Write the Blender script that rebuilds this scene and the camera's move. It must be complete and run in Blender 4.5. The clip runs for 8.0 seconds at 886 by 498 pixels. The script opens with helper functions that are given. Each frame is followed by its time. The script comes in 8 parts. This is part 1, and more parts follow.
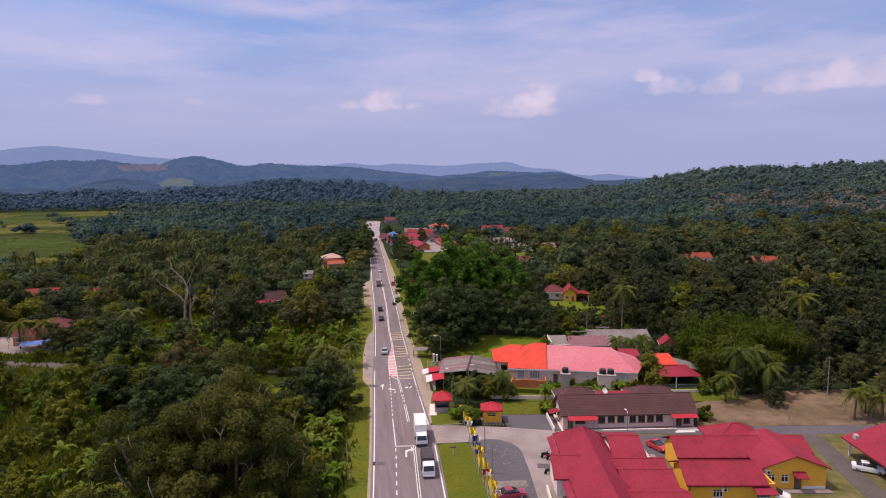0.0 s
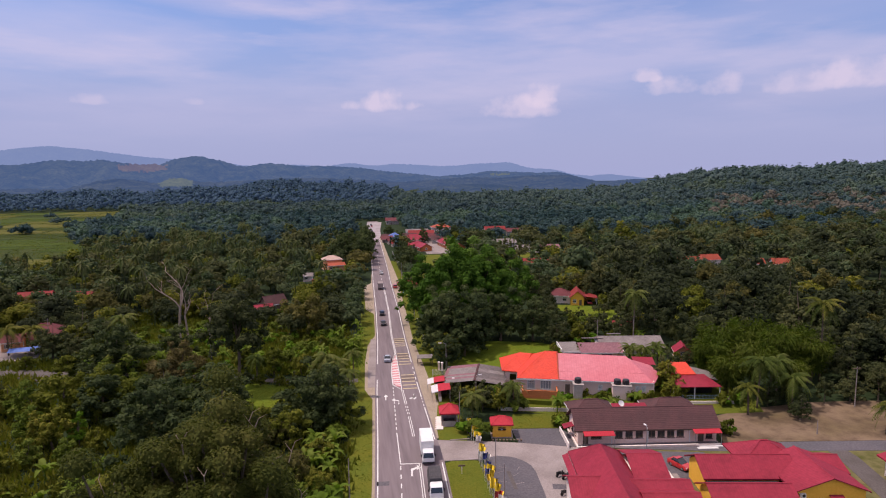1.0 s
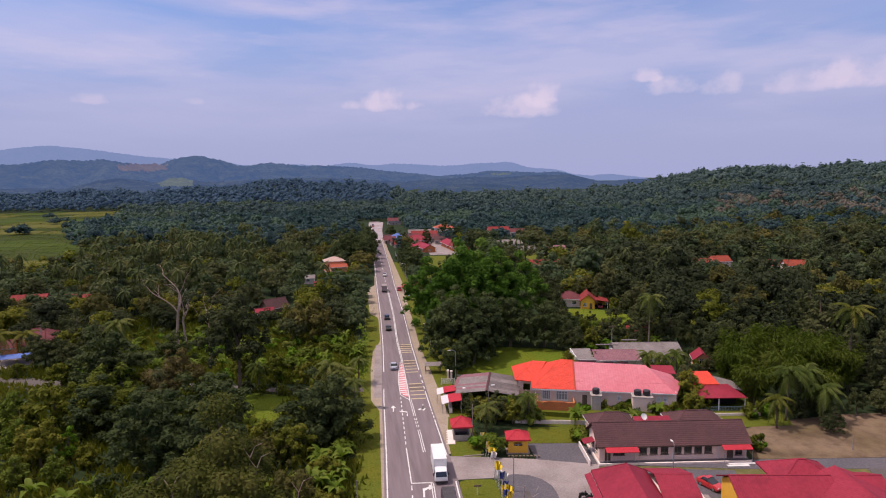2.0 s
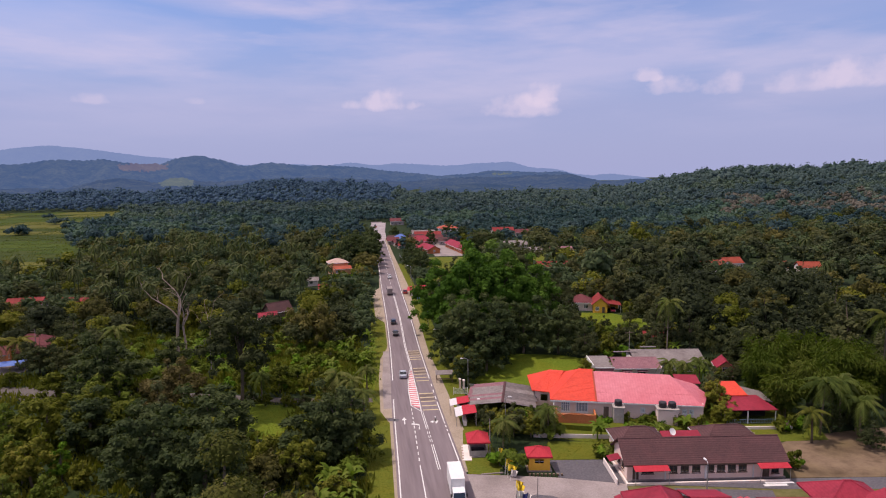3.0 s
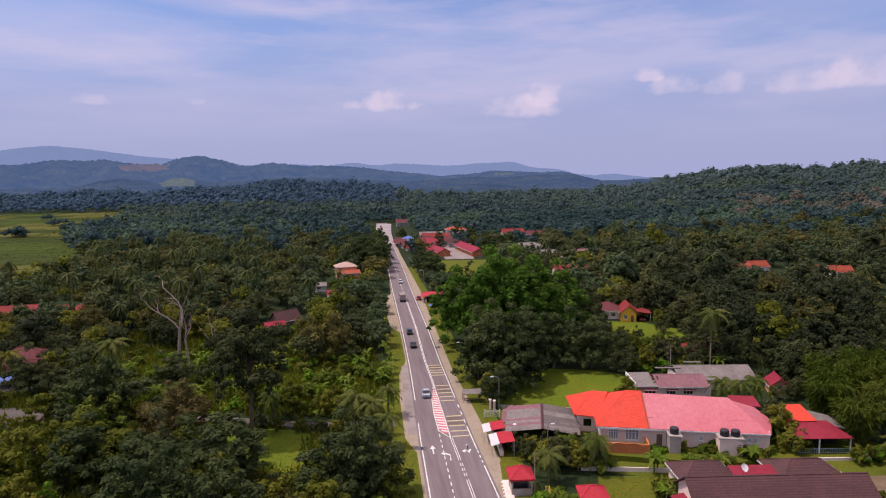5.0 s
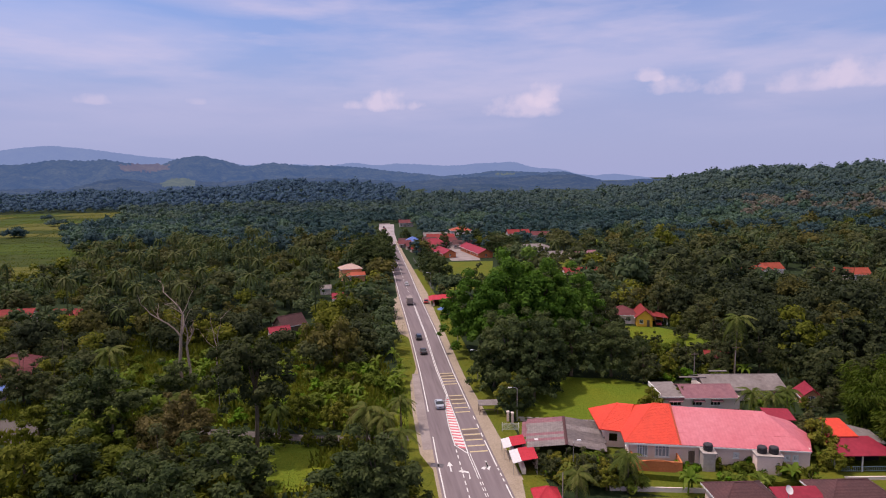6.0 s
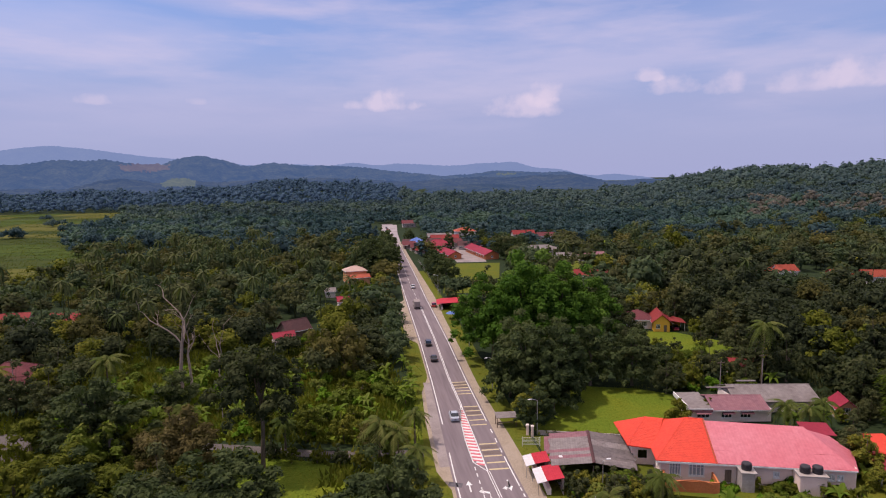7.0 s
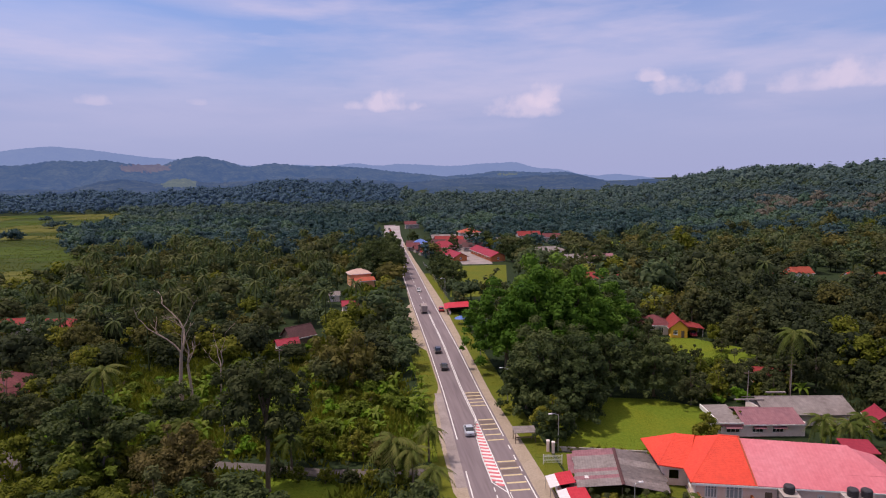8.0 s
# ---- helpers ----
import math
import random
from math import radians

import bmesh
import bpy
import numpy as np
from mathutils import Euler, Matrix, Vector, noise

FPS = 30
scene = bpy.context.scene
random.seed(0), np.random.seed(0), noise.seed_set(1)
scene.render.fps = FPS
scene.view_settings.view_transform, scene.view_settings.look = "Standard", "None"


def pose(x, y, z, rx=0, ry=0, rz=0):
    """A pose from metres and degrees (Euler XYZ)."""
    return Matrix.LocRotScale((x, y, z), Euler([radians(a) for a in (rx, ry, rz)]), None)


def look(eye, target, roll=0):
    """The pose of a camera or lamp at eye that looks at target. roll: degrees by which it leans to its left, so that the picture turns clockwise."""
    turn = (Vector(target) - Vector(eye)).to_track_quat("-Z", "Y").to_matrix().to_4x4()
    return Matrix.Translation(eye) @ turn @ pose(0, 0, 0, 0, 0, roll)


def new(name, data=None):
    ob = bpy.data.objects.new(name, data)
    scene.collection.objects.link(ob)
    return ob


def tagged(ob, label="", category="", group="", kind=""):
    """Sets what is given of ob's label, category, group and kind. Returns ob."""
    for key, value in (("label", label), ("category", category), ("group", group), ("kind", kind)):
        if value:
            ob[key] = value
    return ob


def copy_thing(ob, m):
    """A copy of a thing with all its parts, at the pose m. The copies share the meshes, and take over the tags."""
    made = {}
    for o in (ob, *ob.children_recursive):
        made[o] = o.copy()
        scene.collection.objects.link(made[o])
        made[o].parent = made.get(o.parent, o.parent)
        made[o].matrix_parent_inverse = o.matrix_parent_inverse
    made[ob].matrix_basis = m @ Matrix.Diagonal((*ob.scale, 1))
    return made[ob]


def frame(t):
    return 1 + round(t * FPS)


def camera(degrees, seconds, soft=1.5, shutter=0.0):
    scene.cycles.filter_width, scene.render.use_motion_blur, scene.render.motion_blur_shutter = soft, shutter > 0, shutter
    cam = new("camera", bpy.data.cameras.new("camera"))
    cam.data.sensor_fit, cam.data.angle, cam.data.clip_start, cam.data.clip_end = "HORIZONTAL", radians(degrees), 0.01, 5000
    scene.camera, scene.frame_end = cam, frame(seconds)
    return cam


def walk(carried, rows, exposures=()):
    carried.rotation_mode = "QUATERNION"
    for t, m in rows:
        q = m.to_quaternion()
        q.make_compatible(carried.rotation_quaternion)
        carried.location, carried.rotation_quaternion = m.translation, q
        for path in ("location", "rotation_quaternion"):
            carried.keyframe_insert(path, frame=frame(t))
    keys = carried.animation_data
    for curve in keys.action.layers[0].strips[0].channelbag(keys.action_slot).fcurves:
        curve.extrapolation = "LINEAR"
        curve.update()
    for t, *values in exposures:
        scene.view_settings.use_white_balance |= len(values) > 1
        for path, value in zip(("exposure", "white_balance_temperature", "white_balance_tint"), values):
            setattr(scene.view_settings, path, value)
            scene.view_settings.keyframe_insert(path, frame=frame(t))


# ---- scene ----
cam = camera(71.6, 8.0, soft=1.1)
METRES, EYE, TILT, LEAN, TURN = 55.2, 47.5, 3.3, -0.75, -8.7
ROWS = [
    (0.0, 0.0, 0.0, 0.0, -0.24, -10.27, 1.35),
    (0.5, -0.0094, 0.0607, -0.0036, -0.24, -10.26, 1.34),
    (1.0, -0.0228, 0.1208, -0.0072, -0.22, -10.25, 1.35),
    (1.5, -0.0403, 0.1801, -0.0106, -0.21, -10.26, 1.34),
    (3.0, -0.1063, 0.3532, -0.0187, -0.14, -10.29, 1.35),
    (3.5, -0.1304, 0.4108, -0.022, -0.12, -10.29, 1.35),
    (4.0, -0.156, 0.4682, -0.0244, -0.1, -10.3, 1.35),
    (4.5, -0.1816, 0.5253, -0.0282, -0.09, -10.28, 1.38),
    (6.0, -0.2585, 0.6967, -0.0372, -0.02, -10.27, 1.39),
    (6.5, -0.2847, 0.7547, -0.0406, -0.01, -10.27, 1.4),
    (7.0, -0.3103, 0.8132, -0.0437, -0.0, -10.27, 1.4),
    (7.5, -0.3347, 0.8719, -0.0467, 0.01, -10.26, 1.43),
    (8.0, -0.3554, 0.9302, -0.0484, 0.05, -10.24, 1.46),
]
walk(cam, [(t, pose(0, 0, EYE, TILT, LEAN, TURN) @ pose(METRES * x, METRES * y, METRES * z, 90 + pitch, roll, yaw)) for t, x, y, z, yaw, pitch, roll in ROWS],
     [(0.0, 0.12, 6500, 24), (8.0, 0.12, 6500, 24)])
SUN_EL, SUN_AZ = 65.0, -80.0          # degrees; azimuth clockwise from +y
world = bpy.data.worlds.new("sky")
scene.world = world
world.use_nodes = True


def sky_nodes():
    """A hazy tropical sky: Nishita light, a pale veil towards the horizon, high streaks and a few small cumulus."""
    nt = world.node_tree
    N, L = nt.nodes, nt.links
    N.clear()
    out = N.new("ShaderNodeOutputWorld")
    bg = N.new("ShaderNodeBackground")
    sky = N.new("ShaderNodeTexSky")
    sky.sky_type, sky.sun_disc = "NISHITA", False
    sky.sun_elevation, sky.sun_rotation = radians(SUN_EL), radians(SUN_AZ)
    sky.air_density, sky.dust_density, sky.ozone_density = 1.0, 1.4, 2.0
    tc = N.new("ShaderNodeTexCoord")
    sep = N.new("ShaderNodeSeparateXYZ")
    L.new(tc.outputs["Generated"], sep.inputs[0])

    def math_node(op, a, b=None, clamp=False):
        n = N.new("ShaderNodeMath")
        n.operation, n.use_clamp = op, clamp
        for i, v in enumerate((a, b)):
            if v is None:
                continue
            if isinstance(v, (int, float)):
                n.inputs[i].default_value = v
            else:
                L.new(v, n.inputs[i])
        return n.outputs[0]

    def ramp(v, stops):
        n = N.new("ShaderNodeValToRGB")
        L.new(v, n.inputs[0])
        e = n.color_ramp.elements
        while len(e) < len(stops):
            e.new(0.5)
        for el, (p, c) in zip(e, stops):
            el.position = p
            el.color = (c, c, c, 1) if isinstance(c, (int, float)) else (*c, 1)
        return n.outputs[0]

    def mix(f, a, b):
        n = N.new("ShaderNodeMix")
        n.data_type = "RGBA"
        for i, v in ((0, f), (6, a), (7, b)):
            if isinstance(v, (int, float)):
                n.inputs[i].default_value = v
            elif isinstance(v, tuple):
                n.inputs[i].default_value = (*v, 1)
            else:
                L.new(v, n.inputs[i])
        return n.outputs[2]

    z = sep.outputs[2]
    # pale lavender haze veil, thick at the horizon
    veil = ramp(z, [(0.0, VEIL[0]), (0.10, VEIL[1]), (0.22, VEIL[2]), (0.45, VEIL[3])])
    deep = N.new("ShaderNodeMix")
    deep.data_type, deep.blend_type = "RGBA", "MULTIPLY"
    deep.inputs[0].default_value, deep.inputs[7].default_value = 1.0, (*DEEP, 1)
    L.new(sky.outputs[0], deep.inputs[6])
    col = mix(veil, deep.outputs[2], HAZE)
    # high streaky cloud, made fuller above the view to lift the fill light
    mp = N.new("ShaderNodeMapping")
    mp.inputs["Scale"].default_value = (1.6, 1.6, 9.0)
    mp.inputs["Location"].default_value = (0.31, 0.0, 0.4)
    L.new(tc.outputs["Generated"], mp.inputs[0])
    no = N.new("ShaderNodeTexNoise")
    no.inputs["Scale"].default_value, no.inputs["Detail"].default_value, no.inputs["Roughness"].default_value = 1.5, 7.0, 0.55
    L.new(mp.outputs[0], no.inputs[0])
    streak = ramp(no.outputs[0], [(0.42, 0.0), (0.62, 1.0)])
    high = ramp(z, [(0.03, 0.0), (0.10, 0.30), (0.20, 0.60), (0.6, 1.0)])
    col = mix(math_node("MULTIPLY", streak, high), col, CLOUD)
    # small cumulus: (azimuth, elevation, half width, half height, strength)
    edge = N.new("ShaderNodeTexNoise")
    edge.inputs["Scale"].default_value, edge.inputs["Detail"].default_value = 34.0, 8.0
    L.new(tc.outputs["Generated"], edge.inputs[0])
    for az, el, w, h, s in CUMULUS:
        a, e = radians(az), radians(el)
        right = (math.cos(a), -math.sin(a), 0.0)
        dn = N.new("ShaderNodeVectorMath")
        dn.operation = "DOT_PRODUCT"
        L.new(tc.outputs["Generated"], dn.inputs[0])
        dn.inputs[1].default_value = right
        ahead = N.new("ShaderNodeVectorMath")
        ahead.operation = "DOT_PRODUCT"
        L.new(tc.outputs["Generated"], ahead.inputs[0])
        ahead.inputs[1].default_value = (math.sin(a), math.cos(a), 0.0)
        u = math_node("DIVIDE", dn.outputs["Value"], math.sin(radians(w)))
        v = math_node("DIVIDE", math_node("SUBTRACT", z, math.sin(e)), math.sin(radians(h)))
        below = math_node("MULTIPLY", math_node("LESS_THAN", v, 0.0), 0.0 if w > 8 else 1.8)
        v = math_node("MULTIPLY", v, math_node("ADD", below, 1.0))
        r2 = math_node("ADD", math_node("MULTIPLY", u, u), math_node("MULTIPLY", v, v))
        if w > 8:
            m = math_node("ADD", math_node("SUBTRACT", 1.0, r2), math_node("MULTIPLY", math_node("SUBTRACT", no.outputs[0], 0.45), 3.0))
            m = math_node("MULTIPLY", math_node("MULTIPLY", m, 0.6, True), s)
        else:
            m = math_node("ADD", math_node("SUBTRACT", 1.0, r2), math_node("MULTIPLY", math_node("SUBTRACT", edge.outputs[0], 0.5), 3.4))
            m = math_node("MULTIPLY", math_node("MULTIPLY", m, 1.0, True), s)
        m = math_node("MULTIPLY", m, math_node("GREATER_THAN", ahead.outputs["Value"], 0.0))
        col = mix(m, col, CUMUL)
    # unseen bright white veil overhead, added to fill the shadows
    col = mix(math_node("MULTIPLY", ramp(z, [(0.42, 0.0), (0.8, 1.0)]), 0.9), col, (8.6, 7.9, 7.6))
    L.new(col, bg.inputs[0])
    bg.inputs[1].default_value = SKY_STRENGTH
    L.new(bg.outputs[0], out.inputs[0])


SKY_STRENGTH = 0.1
VEIL, DEEP = (0.96, 0.88, 0.36, 0.06), (0.78, 1.03, 1.34)
HAZE, CLOUD, CUMUL = (3.42, 3.88, 5.8), (5.5, 5.4, 6.9), (7.1, 6.35, 7.2)
CUMULUS = [(3.4, 6.2, 3.3, 1.5, 0.6), (16.4, 5.5, 4.0, 1.6, 0.5), (17.9, 6.5, 1.5, 1.9, 0.55), (26.7, 8.0, 1.5, 0.9, 0.5), (28.9, 6.9, 2.0, 1.3, 0.42), (33.0, 6.7, 1.7, 1.5, 0.4),
           (39.3, 6.6, 4.2, 1.5, 0.36), (43.6, 6.8, 4.5, 2.0, 0.38), (41.0, 7.5, 11.0, 3.0, 0.30), (36.0, 12.5, 12.0, 2.0, 0.25), (-20.0, 11.2, 14.0, 3.2, 0.55), (-10.0, 14.6, 10.0, 1.6, 0.5), (12.0, 7.0, 16.0, 2.0, 0.2), (-20.5, 6.0, 1.4, 0.7, 0.3), (-12.8, 6.2, 1.0, 0.5, 0.2)]
sky_nodes()

sun = new("sun", bpy.data.lights.new("sun", "SUN"))
sun.data.energy, sun.data.angle, sun.data.color = 2.9, radians(0.6), (1.0, 0.90, 0.76)
sun_dir = Vector((math.sin(radians(SUN_AZ)) * math.cos(radians(SUN_EL)), math.cos(radians(SUN_AZ)) * math.cos(radians(SUN_EL)), math.sin(radians(SUN_EL))))
sun.matrix_world = look(sun_dir * 400, (0, 0, 0))


# ---------------------------------------------------------------- materials
def nodes_of(name):
    m = bpy.data.materials.new(name)
    m.use_nodes = True
    nt = m.node_tree
    return m, nt, nt.nodes["Principled BSDF"], nt.nodes["Material Output"]


def link_noise(nt, src, scale, detail=5.0, rough=0.6):
    n = nt.nodes.new("ShaderNodeTexNoise")
    n.inputs["Scale"].default_value, n.inputs["Detail"].default_value, n.inputs["Roughness"].default_value = scale, detail, rough
    nt.links.new(src, n.inputs["Vector"])
    return n.outputs[0]


def ramp_of(nt, v, stops):
    n = nt.nodes.new("ShaderNodeValToRGB")
    nt.links.new(v, n.inputs[0])
    e = n.color_ramp.elements
    while len(e) < len(stops):
        e.new(0.5)
    for el, (p, c) in zip(e, stops):
        el.position, el.color = p, (*c, 1)
    return n.outputs[0]


def mixed(nt, f, a, b, kind="MIX"):
    n = nt.nodes.new("ShaderNodeMix")
    n.data_type, n.blend_type = "RGBA", kind
    for i, v in ((0, f), (6, a), (7, b)):
        if isinstance(v, (int, float)):
            n.inputs[i].default_value = v
        elif isinstance(v, tuple):
            n.inputs[i].default_value = (*v, 1)
        else:
            nt.links.new(v, n.inputs[i])
    return n.outputs[2]


def surface(name, c1, c2, fine=6.0, broad=0.25, rough=0.75, bump=0.0, metal=0.0, stain=(0.6, 0.58, 0.55), stain_amount=0.5, rand=0.0, wave=None, stretch=(1, 1, 1)):
    """Two colours mingled by fine grain, broad stains over them, and a fine relief. wave: (axis, metres) for ribs or courses."""
    m, nt, bsdf, _ = nodes_of(name)
    L = nt.links
    tc = nt.nodes.new("ShaderNodeTexCoord")
    mp = nt.nodes.new("ShaderNodeMapping")
    mp.inputs["Scale"].default_value = stretch
    L.new(tc.outputs["Object"], mp.inputs[0])
    f = link_noise(nt, mp.outputs[0], fine)
    col = ramp_of(nt, f, [(0.3, c1), (0.7, c2)])
    b = link_noise(nt, mp.outputs[0], broad, 4.0)
    mask = ramp_of(nt, b, [(0.42, (0, 0, 0)), (0.72, (stain_amount,) * 3)])
    col = mixed(nt, mask, col, mixed(nt, 1.0, col, stain, "MULTIPLY"))
    if rand:
        oi = nt.nodes.new("ShaderNodeObjectInfo")
        r = ramp_of(nt, oi.outputs["Random"], [(0.0, (1 - rand,) * 3), (1.0, (1 + rand,) * 3)])
        col = mixed(nt, 1.0, col, r, "MULTIPLY")
    height = f
    if wave:
        axis, pitch, depth = wave
        w = nt.nodes.new("ShaderNodeTexWave")
        w.wave_type, w.bands_direction = "BANDS", axis
        w.inputs["Scale"].default_value = 0.314 / pitch
        w.inputs["Distortion"].default_value = 0.0
        L.new(tc.outputs["Object"], w.inputs["Vector"])
        height = w.outputs["Fac"]
        # shade in the troughs is put into the colour, not only the relief
        col = mixed(nt, depth, col, mixed(nt, 1.0, col, ramp_of(nt, w.outputs["Fac"], [(0.0, (0.72, 0.7, 0.7)), (0.5, (1.0, 1.0, 1.0))]), "MULTIPLY"))
    L.new(col, bsdf.inputs["Base Color"])
    bsdf.inputs["Specular IOR Level"].default_value = 0.08 if rough > 0.9 else 0.22 if rough > 0.55 else 0.45
    bsdf.inputs["Roughness"].default_value, bsdf.inputs["Metallic"].default_value = rough, metal
    if bump:
        bp = nt.nodes.new("ShaderNodeBump")
        bp.inputs["Strength"].default_value, bp.inputs["Distance"].default_value = bump, 0.05
        L.new(height, bp.inputs["Height"])
        L.new(bp.outputs[0], bsdf.inputs["Normal"])
    return m


def leaf(name, shades, rough=0.7, cell=0.09, through_light=0.3, gloss=0.08):
    """Foliage: shades from dark to light, by tree, by patch and by leaf; thin enough for some light to pass."""
    m, nt, bsdf, out = nodes_of(name)
    L = nt.links
    tc = nt.nodes.new("ShaderNodeTexCoord")
    geo = nt.nodes.new("ShaderNodeNewGeometry")
    oi = nt.nodes.new("ShaderNodeObjectInfo")
    vo = nt.nodes.new("ShaderNodeTexVoronoi")
    vo.inputs["Scale"].default_value = cell
    L.new(geo.outputs["Position"], vo.inputs["Vector"])
    sp = nt.nodes.new("ShaderNodeSeparateColor")
    L.new(vo.outputs["Color"], sp.inputs[0])
    broad = link_noise(nt, geo.outputs["Position"], 0.035, 3.0)

    def m2(op, a, b):
        n = nt.nodes.new("ShaderNodeMath")
        n.operation = op
        for i, v in enumerate((a, b)):
            if isinstance(v, (int, float)):
                n.inputs[i].default_value = v
            else:
                L.new(v, n.inputs[i])
        return n.outputs[0]

    v = m2("ADD", m2("MULTIPLY", sp.outputs[0], 0.28), m2("MULTIPLY", oi.outputs["Random"], 0.32))
    v = m2("ADD", v, m2("MULTIPLY", geo.outputs["Random Per Island"], 0.30))
    v = m2("ADD", v, m2("MULTIPLY", m2("SUBTRACT", broad, 0.36), 0.6))
    n = len(shades) - 1
    col = ramp_of(nt, v, [(0.12 + 0.76 * i / n, c) for i, c in enumerate(shades)])
    L.new(col, bsdf.inputs["Base Color"])
    bsdf.inputs["Roughness"].default_value = rough
    bsdf.inputs["Specular IOR Level"].default_value = gloss
    tl = nt.nodes.new("ShaderNodeBsdfTranslucent")
    L.new(mixed(nt, 1.0, col, (1.0, 1.15, 0.5), "MULTIPLY"), tl.inputs[0])
    ms = nt.nodes.new("ShaderNodeMixShader")
    ms.inputs[0].default_value = through_light
    L.new(bsdf.outputs[0], ms.inputs[1])
    L.new(tl.outputs[0], ms.inputs[2])
    L.new(ms.outputs[0], out.inputs[0])
    return m


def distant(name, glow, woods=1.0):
    """Far hills: a backdrop of dark woods, with blue distance haze put in as emission."""
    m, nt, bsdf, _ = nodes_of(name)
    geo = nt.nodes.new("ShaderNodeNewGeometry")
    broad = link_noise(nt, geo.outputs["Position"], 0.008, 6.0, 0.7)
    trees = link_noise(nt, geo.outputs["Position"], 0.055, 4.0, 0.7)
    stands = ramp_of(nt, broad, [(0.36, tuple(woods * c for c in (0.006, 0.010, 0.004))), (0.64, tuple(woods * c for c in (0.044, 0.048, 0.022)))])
    # light tops and shaded gaps of the crowns are put into the colour
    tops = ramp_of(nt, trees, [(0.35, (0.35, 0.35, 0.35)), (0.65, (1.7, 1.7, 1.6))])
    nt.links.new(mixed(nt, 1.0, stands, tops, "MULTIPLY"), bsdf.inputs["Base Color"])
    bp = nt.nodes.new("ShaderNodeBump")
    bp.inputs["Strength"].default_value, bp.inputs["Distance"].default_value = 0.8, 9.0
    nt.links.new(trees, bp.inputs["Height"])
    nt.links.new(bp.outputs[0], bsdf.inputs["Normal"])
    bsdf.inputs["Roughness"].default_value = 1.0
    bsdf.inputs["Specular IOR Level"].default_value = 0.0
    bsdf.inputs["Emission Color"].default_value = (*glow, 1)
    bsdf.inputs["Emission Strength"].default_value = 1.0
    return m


def plain(name, c, rough=0.4, metal=0.0, spec=0.5):
    m, nt, bsdf, _ = nodes_of(name)
    bsdf.inputs["Base Color"].default_value = (*c, 1)
    bsdf.inputs["Roughness"].default_value, bsdf.inputs["Metallic"].default_value = rough, metal
    bsdf.inputs["Specular IOR Level"].default_value = spec
    return m


ASPHALT = surface("asphalt", (0.160, 0.128, 0.137), (0.222, 0.182, 0.192), 1.6, 0.55, 0.85, 0.12, stain=(0.76, 0.76, 0.78), stain_amount=0.75, stretch=(1.0, 0.05, 1.0))
ASPHALT_DARK = surface("dark_asphalt", (0.075, 0.070, 0.082), (0.125, 0.117, 0.128), 3.0, 0.16, 0.85, 0.15, stain=(1.35, 1.28, 1.25), stain_amount=0.75)
CONCRETE = surface("concrete", (0.25, 0.210, 0.20), (0.35, 0.30, 0.29), 4.0, 0.13, 0.85, 0.1, stain=(0.55, 0.53, 0.52), stain_amount=0.75)
PALE_PAVING_GLARE = surface("pale_paving_and_road_glare", (0.29, 0.25, 0.25), (0.40, 0.35, 0.35), 0.8, 0.09, 0.8, 0.1, stain=(0.55, 0.52, 0.53), stain_amount=0.8)
TRACK = surface("worn_lane_tarmac", (0.085, 0.073, 0.070), (0.135, 0.117, 0.112), 4.0, 0.3, 0.9, 0.2, stain=(0.6, 0.6, 0.5))
SAND = surface("sandy_gravel", (0.27, 0.215, 0.165), (0.40, 0.335, 0.265), 4.0, 0.35, 0.95, 0.3, stain=(0.7, 0.68, 0.6))
DIRT = surface("bare_earth", (0.098, 0.068, 0.044), (0.268, 0.190, 0.130), 0.30, 0.075, 0.95, 0.3, stain=(0.42, 0.46, 0.28), stain_amount=0.9)
YARD = surface("patchy_yard", (0.075, 0.082, 0.022), (0.200, 0.165, 0.085), 0.45, 0.10, 0.95, 0.3, stain=(0.6, 0.75, 0.4), stain_amount=0.9)
GRASS = surface("grass", (0.062, 0.092, 0.009), (0.125, 0.138, 0.020), 3.0, 0.16, 0.95, 0.4, stain=(1.35, 1.05, 0.9), stain_amount=0.8)
LAWN = surface("lawn", (0.074, 0.124, 0.010), (0.132, 0.172, 0.017), 2.0, 0.10, 0.95, 0.4, stain=(1.4, 1.05, 0.9), stain_amount=0.75)
# very dark, cool base: woodland shade and distance haze put into the colour
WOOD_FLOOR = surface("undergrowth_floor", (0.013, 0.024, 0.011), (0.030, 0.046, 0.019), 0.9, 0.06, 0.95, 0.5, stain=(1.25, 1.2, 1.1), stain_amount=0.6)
WHITE_LINE = surface("white_road_paint", (0.62, 0.61, 0.60), (0.78, 0.77, 0.76), 5.0, 0.8, 0.7, stain=(0.72, 0.70, 0.70), stain_amount=0.7)
YELLOW_LINE = surface("yellow_road_paint", (0.52, 0.42, 0.24), (0.62, 0.52, 0.32), 5.0, 0.8, 0.7, stain=(0.7, 0.68, 0.66), stain_amount=0.6)
PINK_LINE = surface("red_road_paint", (0.55, 0.13, 0.16), (0.66, 0.20, 0.22), 5.0, 0.8, 0.7)
BROWN_COAT = surface("brown_road_coating", (0.13, 0.10, 0.09), (0.18, 0.14, 0.125), 6.0, 0.4, 0.85)
ROOF_RED = surface("crimson_metal_roof", (0.245, 0.019, 0.038), (0.320, 0.029, 0.052), 2.0, 0.28, 0.62, 0.15, stain=(0.62, 0.6, 0.62), stain_amount=0.65, wave=("X", 0.35, 0.2))
ROOF_SCARLET = surface("scarlet_metal_roof", (0.40, 0.022, 0.036), (0.50, 0.036, 0.052), 2.0, 0.3, 0.6, 0.15, stain=(0.7, 0.66, 0.66), stain_amount=0.5, wave=("X", 0.35, 0.2))
